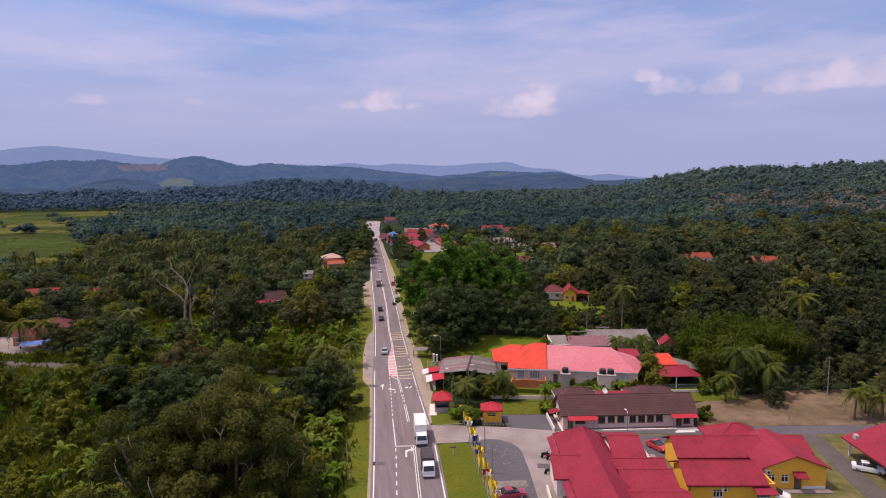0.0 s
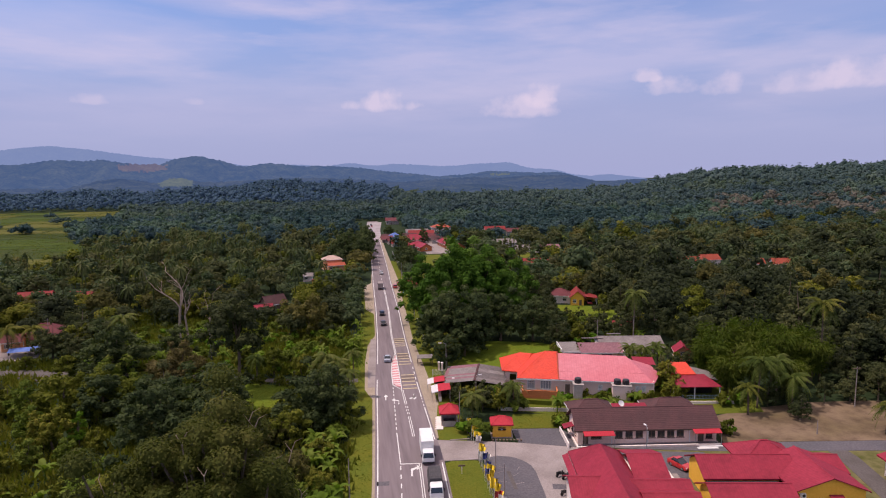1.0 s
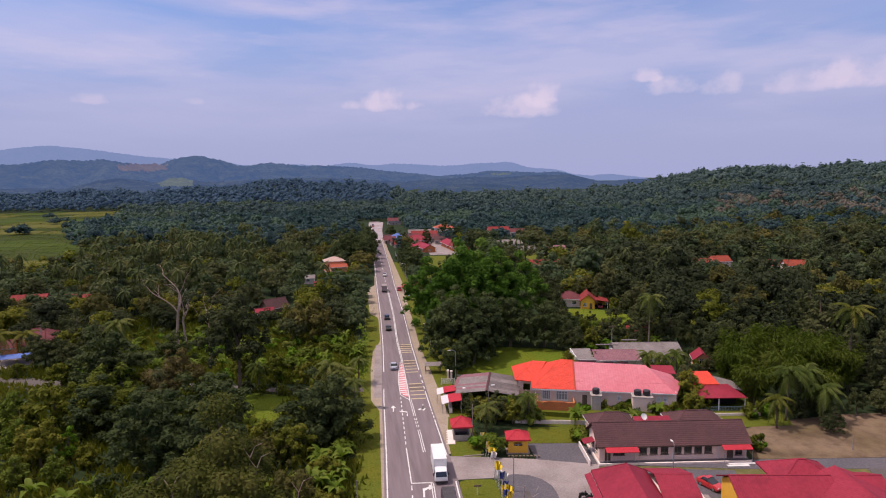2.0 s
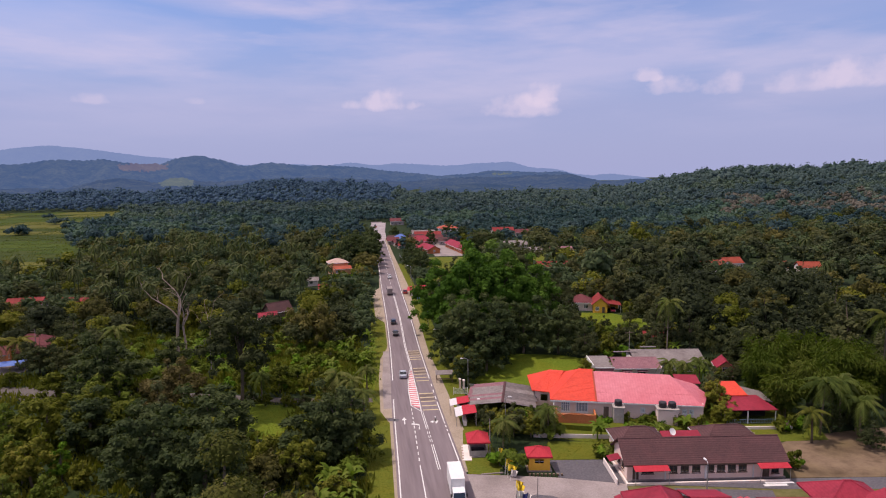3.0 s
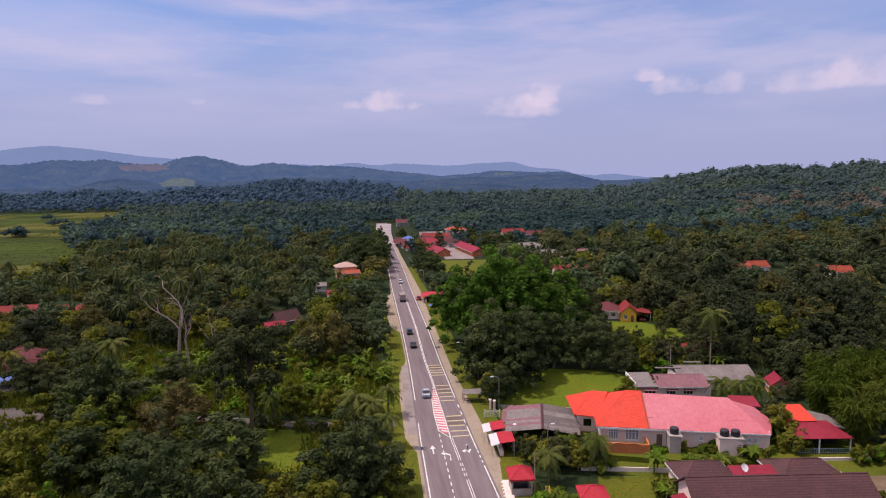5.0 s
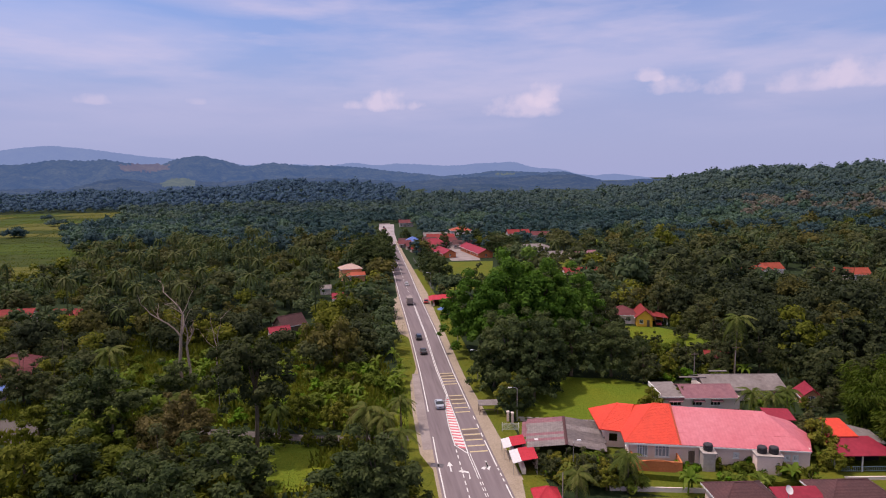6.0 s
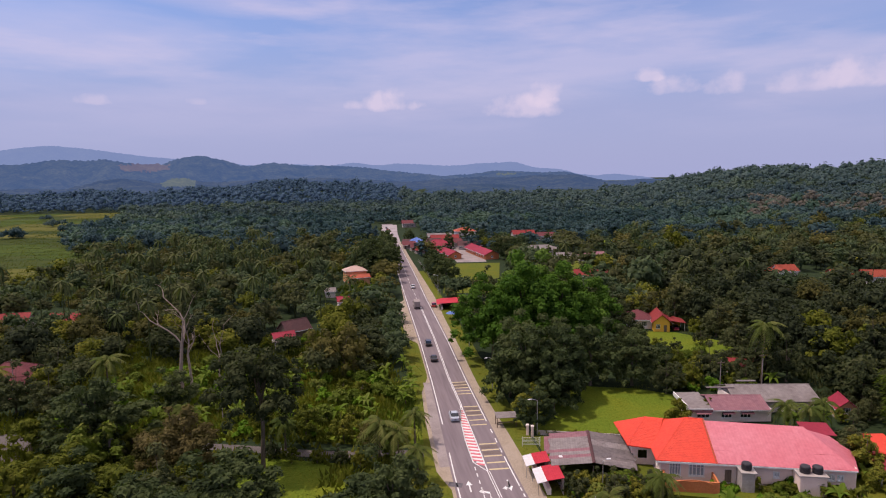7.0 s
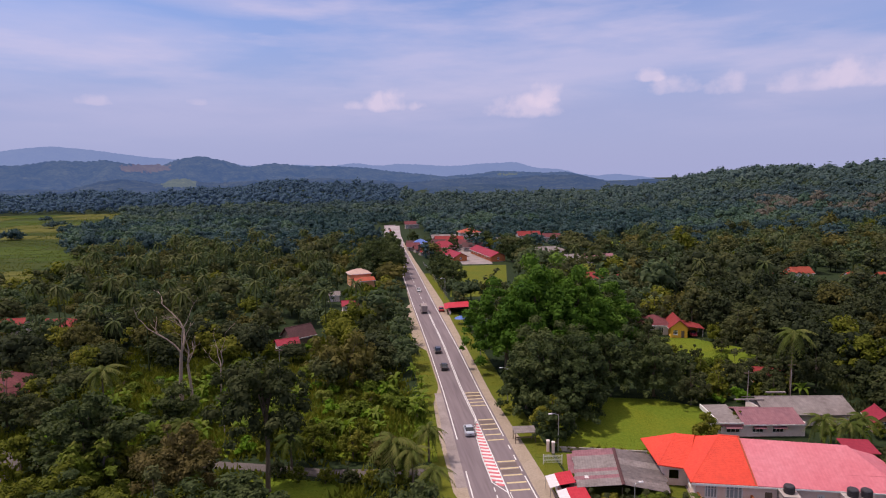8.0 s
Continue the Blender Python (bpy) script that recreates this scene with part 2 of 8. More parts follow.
ROOF_ORANGE = surface("orange_tile_roof", (0.60, 0.040, 0.018), (0.72, 0.066, 0.028), 2.2, 0.3, 0.55, 0.3, stain=(0.75, 0.7, 0.7), stain_amount=0.5)
ROOF_PINK = surface("faded_pink_metal_roof", (0.52, 0.145, 0.175), (0.62, 0.205, 0.235), 1.5, 0.10, 0.55, 0.2, stain=(0.92, 0.66, 0.70), stain_amount=0.8, wave=("X", 0.5, 0.15))
ROOF_BROWN = surface("dark_brown_tile_roof", (0.062, 0.031, 0.034), (0.108, 0.055, 0.055), 5.0, 0.35, 0.85, 0.4, stain=(1.5, 1.3, 1.3), stain_amount=0.6, wave=("Z", 0.22, 0.25))
ROOF_GREY = surface("grey_sheet_roof", (0.17, 0.148, 0.142), (0.27, 0.236, 0.228), 1.5, 0.22, 0.7, 0.3, stain=(0.6, 0.55, 0.54), stain_amount=0.8, wave=("X", 0.4, 0.3))
ROOF_SLATE = surface("dark_grey_sheet_roof", (0.088, 0.076, 0.076), (0.155, 0.134, 0.132), 1.5, 0.22, 0.75, 0.3, stain=(1.5, 1.4, 1.35), stain_amount=0.7, wave=("Y", 0.4, 0.3))
ROOF_MAUVE = surface("weathered_mauve_roof", (0.20, 0.088, 0.105), (0.29, 0.140, 0.155), 1.5, 0.25, 0.7, 0.3, stain=(0.8, 0.85, 0.9), stain_amount=0.8, wave=("X", 0.4, 0.3))
ROOF_TILE = surface("terracotta_roof", (0.33, 0.068, 0.036), (0.44, 0.105, 0.058), 3.0, 0.3, 0.7, 0.4, wave=("Z", 0.3, 0.4))
ROOF_RUST = surface("rust_tile_roof", (0.24, 0.042, 0.024), (0.33, 0.068, 0.038), 3.0, 0.3, 0.75, 0.4, stain=(0.6, 0.58, 0.56), stain_amount=0.7, wave=("Z", 0.3, 0.4))
ROOF_MAROON = surface("maroon_roof", (0.115, 0.030, 0.036), (0.170, 0.050, 0.055), 3.0, 0.3, 0.8, 0.4, wave=("Z", 0.3, 0.4))
ROOF_DULL = surface("dull_red_roof", (0.20, 0.026, 0.026), (0.28, 0.042, 0.040), 2.0, 0.3, 0.8, 0.3, stain=(0.6, 0.58, 0.58), stain_amount=0.6, wave=("Z", 0.3, 0.3))
ROOF_BLUE = surface("blue_sheet_roof", (0.06, 0.13, 0.40), (0.10, 0.18, 0.50), 2.0, 0.4, 0.5)
ROOF_TAN = surface("pale_tan_roof", (0.44, 0.30, 0.25), (0.55, 0.39, 0.33), 2.0, 0.4, 0.6, stain=(0.75, 0.72, 0.7))
ROOF_WHITE = surface("pale_sheet_roof", (0.55, 0.53, 0.54), (0.70, 0.67, 0.67), 2.0, 0.4, 0.5, stain=(0.75, 0.72, 0.7))
WALL_CREAM = surface("cream_plaster", (0.82, 0.62, 0.54), (0.88, 0.70, 0.62), 3.0, 0.5, 0.85, 0.05, stain=(0.80, 0.76, 0.70), stain_amount=0.4)
WALL_YELLOW = surface("yellow_plaster", (0.80, 0.43, 0.05), (0.88, 0.50, 0.07), 3.0, 0.4, 0.8, 0.05, stain=(0.85, 0.8, 0.7), stain_amount=0.4)
WALL_PALE = surface("pale_plaster", (0.76, 0.66, 0.61), (0.84, 0.74, 0.69), 3.0, 0.4, 0.85, 0.05, stain=(0.75, 0.7, 0.66))
WALL_GREY = surface("greyish_plaster", (0.34, 0.30, 0.28), (0.46, 0.41, 0.38), 3.0, 0.5, 0.85, 0.05, stain=(0.65, 0.62, 0.58), stain_amount=0.7)
WALL_ORANGE = surface("peach_plaster", (0.62, 0.30, 0.15), (0.72, 0.38, 0.2), 3.0, 0.4, 0.85, 0.05)
PORCH_BRICK = surface("orange_porch_wall", (0.50, 0.16, 0.06), (0.62, 0.22, 0.09), 4.0, 0.5, 0.8, 0.1, stain=(0.75, 0.7, 0.66))
TIMBER = surface("weathered_timber", (0.12, 0.085, 0.065), (0.22, 0.16, 0.12), 6.0, 0.8, 0.85, 0.2, stretch=(1, 1, 0.15))
WHITE_TRIM = surface("white_paint", (0.70, 0.69, 0.68), (0.80, 0.79, 0.78), 4.0, 0.8, 0.5, stain=(0.8, 0.78, 0.75))
GLASS = plain("window_glass", (0.02, 0.025, 0.03), 0.08, 0.0, 0.8)
CURTAIN_GLASS = plain("curtained_window_glass", (0.30, 0.34, 0.37), 0.1, 0.0, 0.8)
# near-black colour that stands for shade indoors and in gaps
SHADE_DARK = plain("interior_and_gap_shade", (0.02, 0.018, 0.02), 0.9)
BLACK_PLASTIC = surface("black_plastic", (0.02, 0.018, 0.022), (0.04, 0.036, 0.042), 6.0, 1.0, 0.5)
RUBBER = plain("tyre_rubber", (0.02, 0.02, 0.02), 0.9)
STEEL = plain("galvanised_steel", (0.42, 0.42, 0.43), 0.45, 0.8)
BROWN_FRAME = surface("brown_window_frame", (0.10, 0.065, 0.05), (0.14, 0.09, 0.07), 4.0, 0.8, 0.6)
BARK = surface("bark", (0.10, 0.075, 0.055), (0.20, 0.16, 0.12), 5.0, 0.6, 0.95, 0.4, stretch=(1, 1, 0.3), rand=0.2)
BARK_PALE = surface("pale_bare_wood", (0.25, 0.19, 0.15), (0.38, 0.30, 0.245), 4.0, 0.6, 0.9, 0.3, stretch=(1, 1, 0.3))
LEAF_A = leaf("mixed_leaves", [(0.043, 0.059, 0.008), (0.081, 0.098, 0.011), (0.127, 0.139, 0.016), (0.203, 0.188, 0.029)])
LEAF_DARK = leaf("dark_leaves", [(0.024, 0.035, 0.015), (0.045, 0.057, 0.022), (0.071, 0.082, 0.032), (0.106, 0.110, 0.043)])
# the dark leaves again, darker: forest shade put into the leaf colour
LEAF_SHADED = leaf("shaded_green_leaves", [(0.013, 0.020, 0.009), (0.023, 0.032, 0.014), (0.037, 0.048, 0.021), (0.061, 0.070, 0.029)], through_light=0.2)
LEAF_ROADSIDE = leaf("dull_green_leaves", [(0.026, 0.041, 0.016), (0.043, 0.063, 0.023), (0.070, 0.092, 0.032), (0.105, 0.126, 0.048)])
LEAF_BRIGHT = leaf("bright_leaves", [(0.050, 0.112, 0.007), (0.082, 0.170, 0.010), (0.122, 0.226, 0.016), (0.185, 0.268, 0.028)])
LEAF_YELLOW = leaf("yellowish_leaves", [(0.054, 0.084, 0.010), (0.084, 0.122, 0.013), (0.120, 0.160, 0.022), (0.176, 0.192, 0.040)])
LEAF_BROWN = leaf("brownish_leaves", [(0.056, 0.050, 0.020), (0.092, 0.078, 0.026), (0.132, 0.108, 0.040), (0.168, 0.136, 0.055)])
LEAF_OLIVE = leaf("olive_leaves", [(0.042, 0.043, 0.015), (0.070, 0.070, 0.020), (0.109, 0.101, 0.028), (0.166, 0.143, 0.044)])
# far and slope leaves: bluish haze of distance mixed into the leaf colour
LEAF_FAR_HAZE = leaf("hazed_far_forest_leaves", [(0.029, 0.060, 0.063), (0.040, 0.074, 0.079), (0.053, 0.094, 0.094), (0.080, 0.117, 0.110)], cell=0.05, through_light=0.2, gloss=0.06)
LEAF_FAR_GREEN_HAZE = leaf("hazed_far_fresh_leaves", [(0.034, 0.071, 0.052), (0.047, 0.091, 0.065), (0.065, 0.113, 0.079), (0.092, 0.139, 0.100)], cell=0.05, through_light=0.2, gloss=0.06)
LEAF_FAR_BLUE_HAZE = leaf("hazed_far_blue_leaves", [(0.021, 0.048, 0.051), (0.028, 0.061, 0.064), (0.039, 0.074, 0.073), (0.058, 0.092, 0.087)], cell=0.05, through_light=0.2, gloss=0.06)
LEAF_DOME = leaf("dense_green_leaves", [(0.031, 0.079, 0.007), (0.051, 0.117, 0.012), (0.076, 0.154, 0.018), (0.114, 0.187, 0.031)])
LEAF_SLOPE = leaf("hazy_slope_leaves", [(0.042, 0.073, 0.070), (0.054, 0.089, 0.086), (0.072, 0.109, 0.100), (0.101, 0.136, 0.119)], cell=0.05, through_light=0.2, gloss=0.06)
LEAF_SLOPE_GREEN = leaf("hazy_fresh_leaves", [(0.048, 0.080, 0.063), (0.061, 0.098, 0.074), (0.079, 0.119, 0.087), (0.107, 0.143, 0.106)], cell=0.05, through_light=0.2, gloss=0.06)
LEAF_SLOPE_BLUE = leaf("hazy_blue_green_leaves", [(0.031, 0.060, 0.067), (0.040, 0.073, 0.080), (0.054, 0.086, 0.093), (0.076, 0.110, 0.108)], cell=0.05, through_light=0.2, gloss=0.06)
# blue raised in this green to give the middle woods some haze
LEAF_MID = leaf("hazed_woodland_leaves", [(0.026, 0.045, 0.024), (0.045, 0.071, 0.034), (0.075, 0.105, 0.048), (0.121, 0.145, 0.067)], cell=0.07)
PALM_LEAF = leaf("palm_fronds", [(0.038, 0.060, 0.011), (0.063, 0.090, 0.016), (0.097, 0.121, 0.027), (0.149, 0.154, 0.044)])
BAMBOO_LEAF = leaf("bamboo_leaves", [(0.035, 0.059, 0.006), (0.054, 0.085, 0.009), (0.079, 0.107, 0.013), (0.111, 0.130, 0.025)], cell=0.25, through_light=0.4)
# strongest haze blue in the leaf colour, for the hillsides farthest off
LEAF_HILL_HAZE = leaf("hazed_hill_forest_leaves", [(0.045, 0.084, 0.128), (0.054, 0.097, 0.146), (0.065, 0.112, 0.160), (0.084, 0.129, 0.172)], cell=0.04, through_light=0.2, gloss=0.05)
LEAF_DRY = leaf("dry_hill_leaves", [(0.070, 0.070, 0.055), (0.095, 0.090, 0.072), (0.125, 0.114, 0.092), (0.160, 0.142, 0.115)], through_light=0.2)
PALM_WOODS = leaf("woodland_palm_fronds", [(0.025, 0.043, 0.015), (0.043, 0.066, 0.022), (0.070, 0.092, 0.032), (0.115, 0.123, 0.049)])
LEAF_GIANT = leaf("tall_tree_leaves", [(0.024, 0.034, 0.006), (0.043, 0.056, 0.010), (0.068, 0.079, 0.015), (0.112, 0.109, 0.026)])
PALM_YELLOW = leaf("yellowing_palm_fronds", [(0.050, 0.062, 0.010), (0.083, 0.095, 0.014), (0.130, 0.129, 0.022), (0.180, 0.164, 0.036)])
BANANA_LEAF = leaf("banana_leaves", [(0.058, 0.105, 0.010), (0.090, 0.150, 0.014), (0.135, 0.190, 0.024), (0.19, 0.22, 0.05)], through_light=0.35)
BLADES = leaf("grass_blades", [(0.070, 0.098, 0.010), (0.105, 0.130, 0.014), (0.150, 0.165, 0.022), (0.21, 0.195, 0.042)], cell=0.2)
PADDY = surface("rice_field", (0.024, 0.044, 0.009), (0.062, 0.074, 0.015), 0.10, 0.02, 0.95, 0.3, stain=(0.6, 0.72, 0.6), stain_amount=0.9, stretch=(0.22, 1, 1))
PADDY_RIPE = surface("ripening_rice", (0.075, 0.082, 0.016), (0.130, 0.120, 0.028), 0.12, 0.03, 0.95, 0.3, stain=(0.6, 0.75, 0.6), stain_amount=0.9, stretch=(0.2, 1, 1))
PADDY_GREEN = surface("young_rice", (0.036, 0.064, 0.009), (0.070, 0.094, 0.014), 0.15, 0.03, 0.95, 0.3, stain=(0.65, 0.75, 0.6), stain_amount=0.8, stretch=(0.25, 1, 1))


# ---------------------------------------------------------------- building blocks
class Shape:
    """Collects faces for one mesh."""

    def __init__(self):
        self.v, self.f = [], []

    def add(self, verts, faces):
        o = len(self.v)
        self.v += [tuple(p) for p in verts]
        self.f += [tuple(i + o for i in f) for f in faces]
        return self

    def box(self, x0, y0, z0, x1, y1, z1, taper=0.0):
        t = taper
        return self.add([(x0, y0, z0), (x1, y0, z0), (x1, y1, z0), (x0, y1, z0), (x0 + t, y0 + t, z1), (x1 - t, y0 + t, z1), (x1 - t, y1 - t, z1), (x0 + t, y1 - t, z1)],
                        [(0, 3, 2, 1), (4, 5, 6, 7), (0, 1, 5, 4), (1, 2, 6, 5), (2, 3, 7, 6), (3, 0, 4, 7)])

    def tube(self, path, radii, sides=8, caps=True):
        path = [Vector(p) for p in path]
        verts, faces, n = [], [], len(path)
        for i, p in enumerate(path):
            d = (path[min(i + 1, n - 1)] - path[max(i - 1, 0)]).normalized()
            a = d.orthogonal().normalized() if abs(d.z) < 0.99 else Vector((1, 0, 0))
            if abs(d.z) >= 0.6:
                a = Vector((1, 0, 0)) - d * d.x
                a.normalize()
            b = d.cross(a)
            r = radii[i] if isinstance(radii, (list, tuple)) else radii
            for k in range(sides):
                t = 2 * math.pi * k / sides
                verts.append(p + a * (r * math.cos(t)) + b * (r * math.sin(t)))
        for i in range(n - 1):
            for k in range(sides):
                k2 = (k + 1) % sides
                faces.append((i * sides + k, i * sides + k2, (i + 1) * sides + k2, (i + 1) * sides + k))
        if caps:
            faces.append(tuple(reversed(range(sides))))
            faces.append(tuple(range((n - 1) * sides, n * sides)))
        return self.add(verts, faces)

    def slab(self, verts, faces, thick):
        """A sheet given by its upper faces, thickened downwards."""
        n = len(verts)
        low = [(x, y, z - thick) for x, y, z in verts]
        seen = {}
        for f in faces:
            for a, b in zip(f, f[1:] + f[:1]):
                seen[(a, b)] = True
        sides = [(a, a + n, b + n, b) for a, b in seen if (b, a) not in seen]
        return self.add(list(verts) + low, list(faces) + [tuple(i + n for i in reversed(f)) for f in faces] + sides)

    def mesh(self, name, material, smooth=False):
        me = bpy.data.meshes.new(name)
        me.from_pydata(self.v, [], self.f)
        me.materials.append(material)
        if smooth:
            me.polygons.foreach_set("use_smooth", [True] * len(me.polygons))
        me.update()
        return me


def array_mesh(name, verts, corners, material):
    """A mesh out of numpy arrays: verts (n, 3) and faces (m, 3 or 4)."""
    me = bpy.data.meshes.new(name)
    k = corners.shape[1]
    me.vertices.add(len(verts))
    me.vertices.foreach_set("co", np.ascontiguousarray(verts, dtype=np.float32).ravel())
    me.loops.add(corners.size)
    me.loops.foreach_set("vertex_index", np.ascontiguousarray(corners, dtype=np.int32).ravel())
    me.polygons.add(len(corners))
    me.polygons.foreach_set("loop_start", np.arange(0, corners.size, k, dtype=np.int32))
    me.materials.append(material)
    me.update(calc_edges=True)
    return me


def part(name, shape, material, parent, label="", smooth=False, at=None):
    ob = new(name, shape.mesh(name, material, smooth) if isinstance(shape, Shape) else shape)
    ob.parent = parent
    if at is not None:
        ob.matrix_basis = at
    return tagged(ob, label)


def thing(name, m, label, category, group=""):
    ob = new(name)
    ob.empty_display_size = 0.3
    ob.matrix_basis = m
    return tagged(ob, label, category, group)


def structure(name, shape, material, label, category, smooth=False):
    ob = new(name, shape.mesh(name, material, smooth) if isinstance(shape, Shape) else shape)
    return tagged(ob, label, category, kind="structure")


def along(table, y):
    return float(np.interp(y, [p[0] for p in table], [p[1] for p in table]))


def smooth01(v):
    v = np.clip(v, 0.0, 1.0)
    return v * v * (3 - 2 * v)


# ---------------------------------------------------------------- land
ROAD_L = [(-60, -2.0), (60, 1.0), (93, 2.9), (115, 4.0), (139, 5.0), (160, 6.2), (182, 7.25), (220, 8.6), (278, 10.0), (330, 11.6), (400, 13.4), (470, 15.2), (540, 16.5), (650, 20.0)]
ROAD_R = [(-60, 8.5), (60, 11.4), (86, 13.1), (102, 14.0), (120, 14.1), (139, 14.2), (157, 14.6), (183, 15.15), (216, 16.3), (277, 17.6), (330, 19.2), (389, 20.6), (470, 22.4), (540, 24.0), (650, 30.0)]


def height(x, y):
    """Ground height: a flat valley, and a wooded hill on the east side."""
    x, y = np.asarray(x, float), np.asarray(y, float)
    d = np.hypot(x, y)
    az = np.degrees(np.arctan2(x, np.maximum(y, 1.0)))
    wob = np.sin(az * 0.9 + 1.0) * 2.2 + np.sin(az * 2.3) * 1.2
    east = (40 + wob + 0.9 * np.maximum(az - 38, 0)) * smooth01((az - 24.0) / 9.0) * smooth01((d - 400) / 950)
    west = np.interp(az, [-60, -40, -27, -24, -21, -17.5, -14, -10.5, -8.5, -6.2, -3.5, -1.2, 1.9, 5.5, 9.7, 14], [0, 0, 1, 5, 5, 3, 6, 12, 19, 24, 22, 18, 10, 0, 0, 0]) + wob * 1.3
    west = west * smooth01((d - 980) / 620) * smooth01((12 - az) / 6)
    return east * smooth01((2500 - d) / 700) + west * smooth01((2500 - d) / 700)


def ground_sheet():
    xs = np.concatenate([np.linspace(-4800, -700, 18), np.linspace(-640, 760, 71), np.linspace(820, 4800, 18)])
    ys = np.concatenate([np.linspace(-1500, -100, 6), np.linspace(-40, 900, 48), np.linspace(940, 2200, 32), np.linspace(2400, 4850, 8)])
    X, Y = np.meshgrid(xs, ys)
    Z = height(X, Y)
    verts = np.stack([X, Y, Z], -1).reshape(-1, 3)
    nx, ny = len(xs), len(ys)
    i = (np.arange(ny - 1)[:, None] * nx + np.arange(nx - 1)[None]).ravel()
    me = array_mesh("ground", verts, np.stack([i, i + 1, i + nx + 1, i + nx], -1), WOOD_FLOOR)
    structure("ground", me, WOOD_FLOOR, "earth and undergrowth of a broad wooded valley, coloured dark for shade", "ground")


ground_sheet()


def sheet(name, outline, material, label, category="ground", z=0.03, thick=0.12):
    """A flat patch of ground with a small thickness, outline anticlockwise."""
    s = Shape()
    s.slab([(x, y, z) for x, y in outline], [tuple(range(len(outline)))], thick)
    return structure(name, s, material, label, category)


def strip(name, left, right, y0, y1, material, label, category, z=0.05, step=6.0, off_l=0.0, off_r=0.0, thick=0.15, kind_parent=None):
    s = Shape()
    n = max(2, int((y1 - y0) / step) + 1)
    v, f = [], []
    for i in range(n):
        y = y0 + (y1 - y0) * i / (n - 1)
        v += [(along(left, y) + off_l, y, z), (along(right, y) + off_r, y, z)]
    for i in range(n - 1):
        f.append((2 * i, 2 * i + 1, 2 * i + 3, 2 * i + 2))
    s.slab(v, f, thick)
    if kind_parent:
        return part(name, s, material, kind_parent, label)
    return structure(name, s, material, label, category)


# grassy verges, then sandy shoulders, then the carriageway
strip("verge_west", ROAD_L, ROAD_L, 40, 262, GRASS, "rough green grass verge beside the road", "grass", 0.03, off_l=-5.2, off_r=-0.2)
strip("verge_east", ROAD_R, ROAD_R, 112, 345, GRASS, "strip of rough dry grass beside the road", "grass", 0.03, off_l=0.2, off_r=6.5)
strip("shoulder_east", ROAD_R, [(112, 16.3), (120, 17.2), (151, 17.4), (179, 17.3), (206, 18.4), (246, 19.8), (280, 21.4), (400, 23.0), (480, 25.0)], 112, 480, SAND, "pale sandy gravel shoulder along the road", "shoulder", 0.045)
strip("shoulder_west", [(40, -1.2), (60, 0.0), (100, 2.4), (134, 3.8), (139, 2.3), (160, 3.0), (176, 4.2), (186, 6.7), (215, 7.6), (222, 5.0), (268, 5.5), (276, 9.0), (300, 10)], ROAD_L, 40, 300, SAND, "pale gravel and broken tarmac shoulder", "shoulder", 0.045, step=3.0)
road = strip("road", ROAD_L, ROAD_R, -60, 640, ASPHALT, "grey asphalt main road with painted lanes", "road", 0.07, off_l=-0.45, off_r=0.45)
strip("road_patch", [(140, 3.0), (160, 3.8), (180, 5.2)], ROAD_L, 141, 182, CONCRETE, "light grey paved bus bay beside the road", "pavement", 0.062, step=4)


def mark(name, x0, y0, x1, y1, w, material=WHITE_LINE):
    """A painted line as a thin slab on the road."""
    d = Vector((x1 - x0, y1 - y0, 0)).normalized()
    n = Vector((-d.y, d.x, 0)) * (w / 2)
    a, b = Vector((x0, y0, 0.078)), Vector((x1, y1, 0.078))
    s = Shape()
    s.slab([tuple(a - n), tuple(b - n), tuple(b + n), tuple(a + n)], [(0, 1, 2, 3)], 0.006)
    return part(name, s, material, road)


def line(name, table, y0, y1, w=0.18, off=0.0, step=8.0):
    s = Shape()
    n = max(2, int((y1 - y0) / step) + 1)
    v, f = [], []
    for i in range(n):
        y = y0 + (y1 - y0) * i / (n - 1)
        x = along(table, y) + off
        v += [(x - w / 2, y, 0.078), (x + w / 2, y, 0.078)]
    for i in range(n - 1):
        f.append((2 * i, 2 * i + 1, 2 * i + 3, 2 * i + 2))
    s.slab(v, f, 0.006)
    return part(name, s, WHITE_LINE, road)


CENTRE = [(60, 8.0), (86, 9.35), (102.7, 10.35), (123, 10.55), (138.4, 10.55), (167, 11.25), (185, 11.5), (220, 12.95), (257, 13.75), (300, 14.5), (400, 17.0), (540, 20.0)]
LANE = [(60, 4.4), (86, 6.0), (103, 7.15), (115, 7.5), (141, 8.7)]
line("edge_line", ROAD_L, 40, 146, 0.2)
line("edge_line", ROAD_L, 158, 420, 0.2)
line("edge_line", ROAD_R, 40, 102.5, 0.2)
line("edge_line", ROAD_R, 111.5, 127, 0.2)
line("edge_line", ROAD_R, 133, 143, 0.2)
line("edge_line", ROAD_R, 158, 470, 0.2)
for k in range(3):
    line("edge_dash", ROAD_R, 128 + 1.8 * k, 128.9 + 1.8 * k, 0.2, step=1)
    line("edge_dash", ROAD_R, 144.5 + 4 * k, 146.3 + 4 * k, 0.2, step=1)
for off in (-0.17, 0.17):
    line("centre_line", CENTRE, 129.5, 138.4, 0.13, off)
    line("centre_line", CENTRE, 113.5, 122.8, 0.13, off)
    line("centre_line", CENTRE, 50, 102.7, 0.13, off)
    line("centre_line", CENTRE, 167, 262, 0.17, off * 0.9)
    for k in range(3):
        line("centre_dash", CENTRE, 124 + 1.7 * k, 125 + 1.7 * k, 0.13, off, step=1)
for k in range(12):
    line("centre_dash", CENTRE, 266 + 9 * k, 270.5 + 9 * k, 0.16, step=2)
line("lane_line", LANE, 103, 115.5, 0.17)
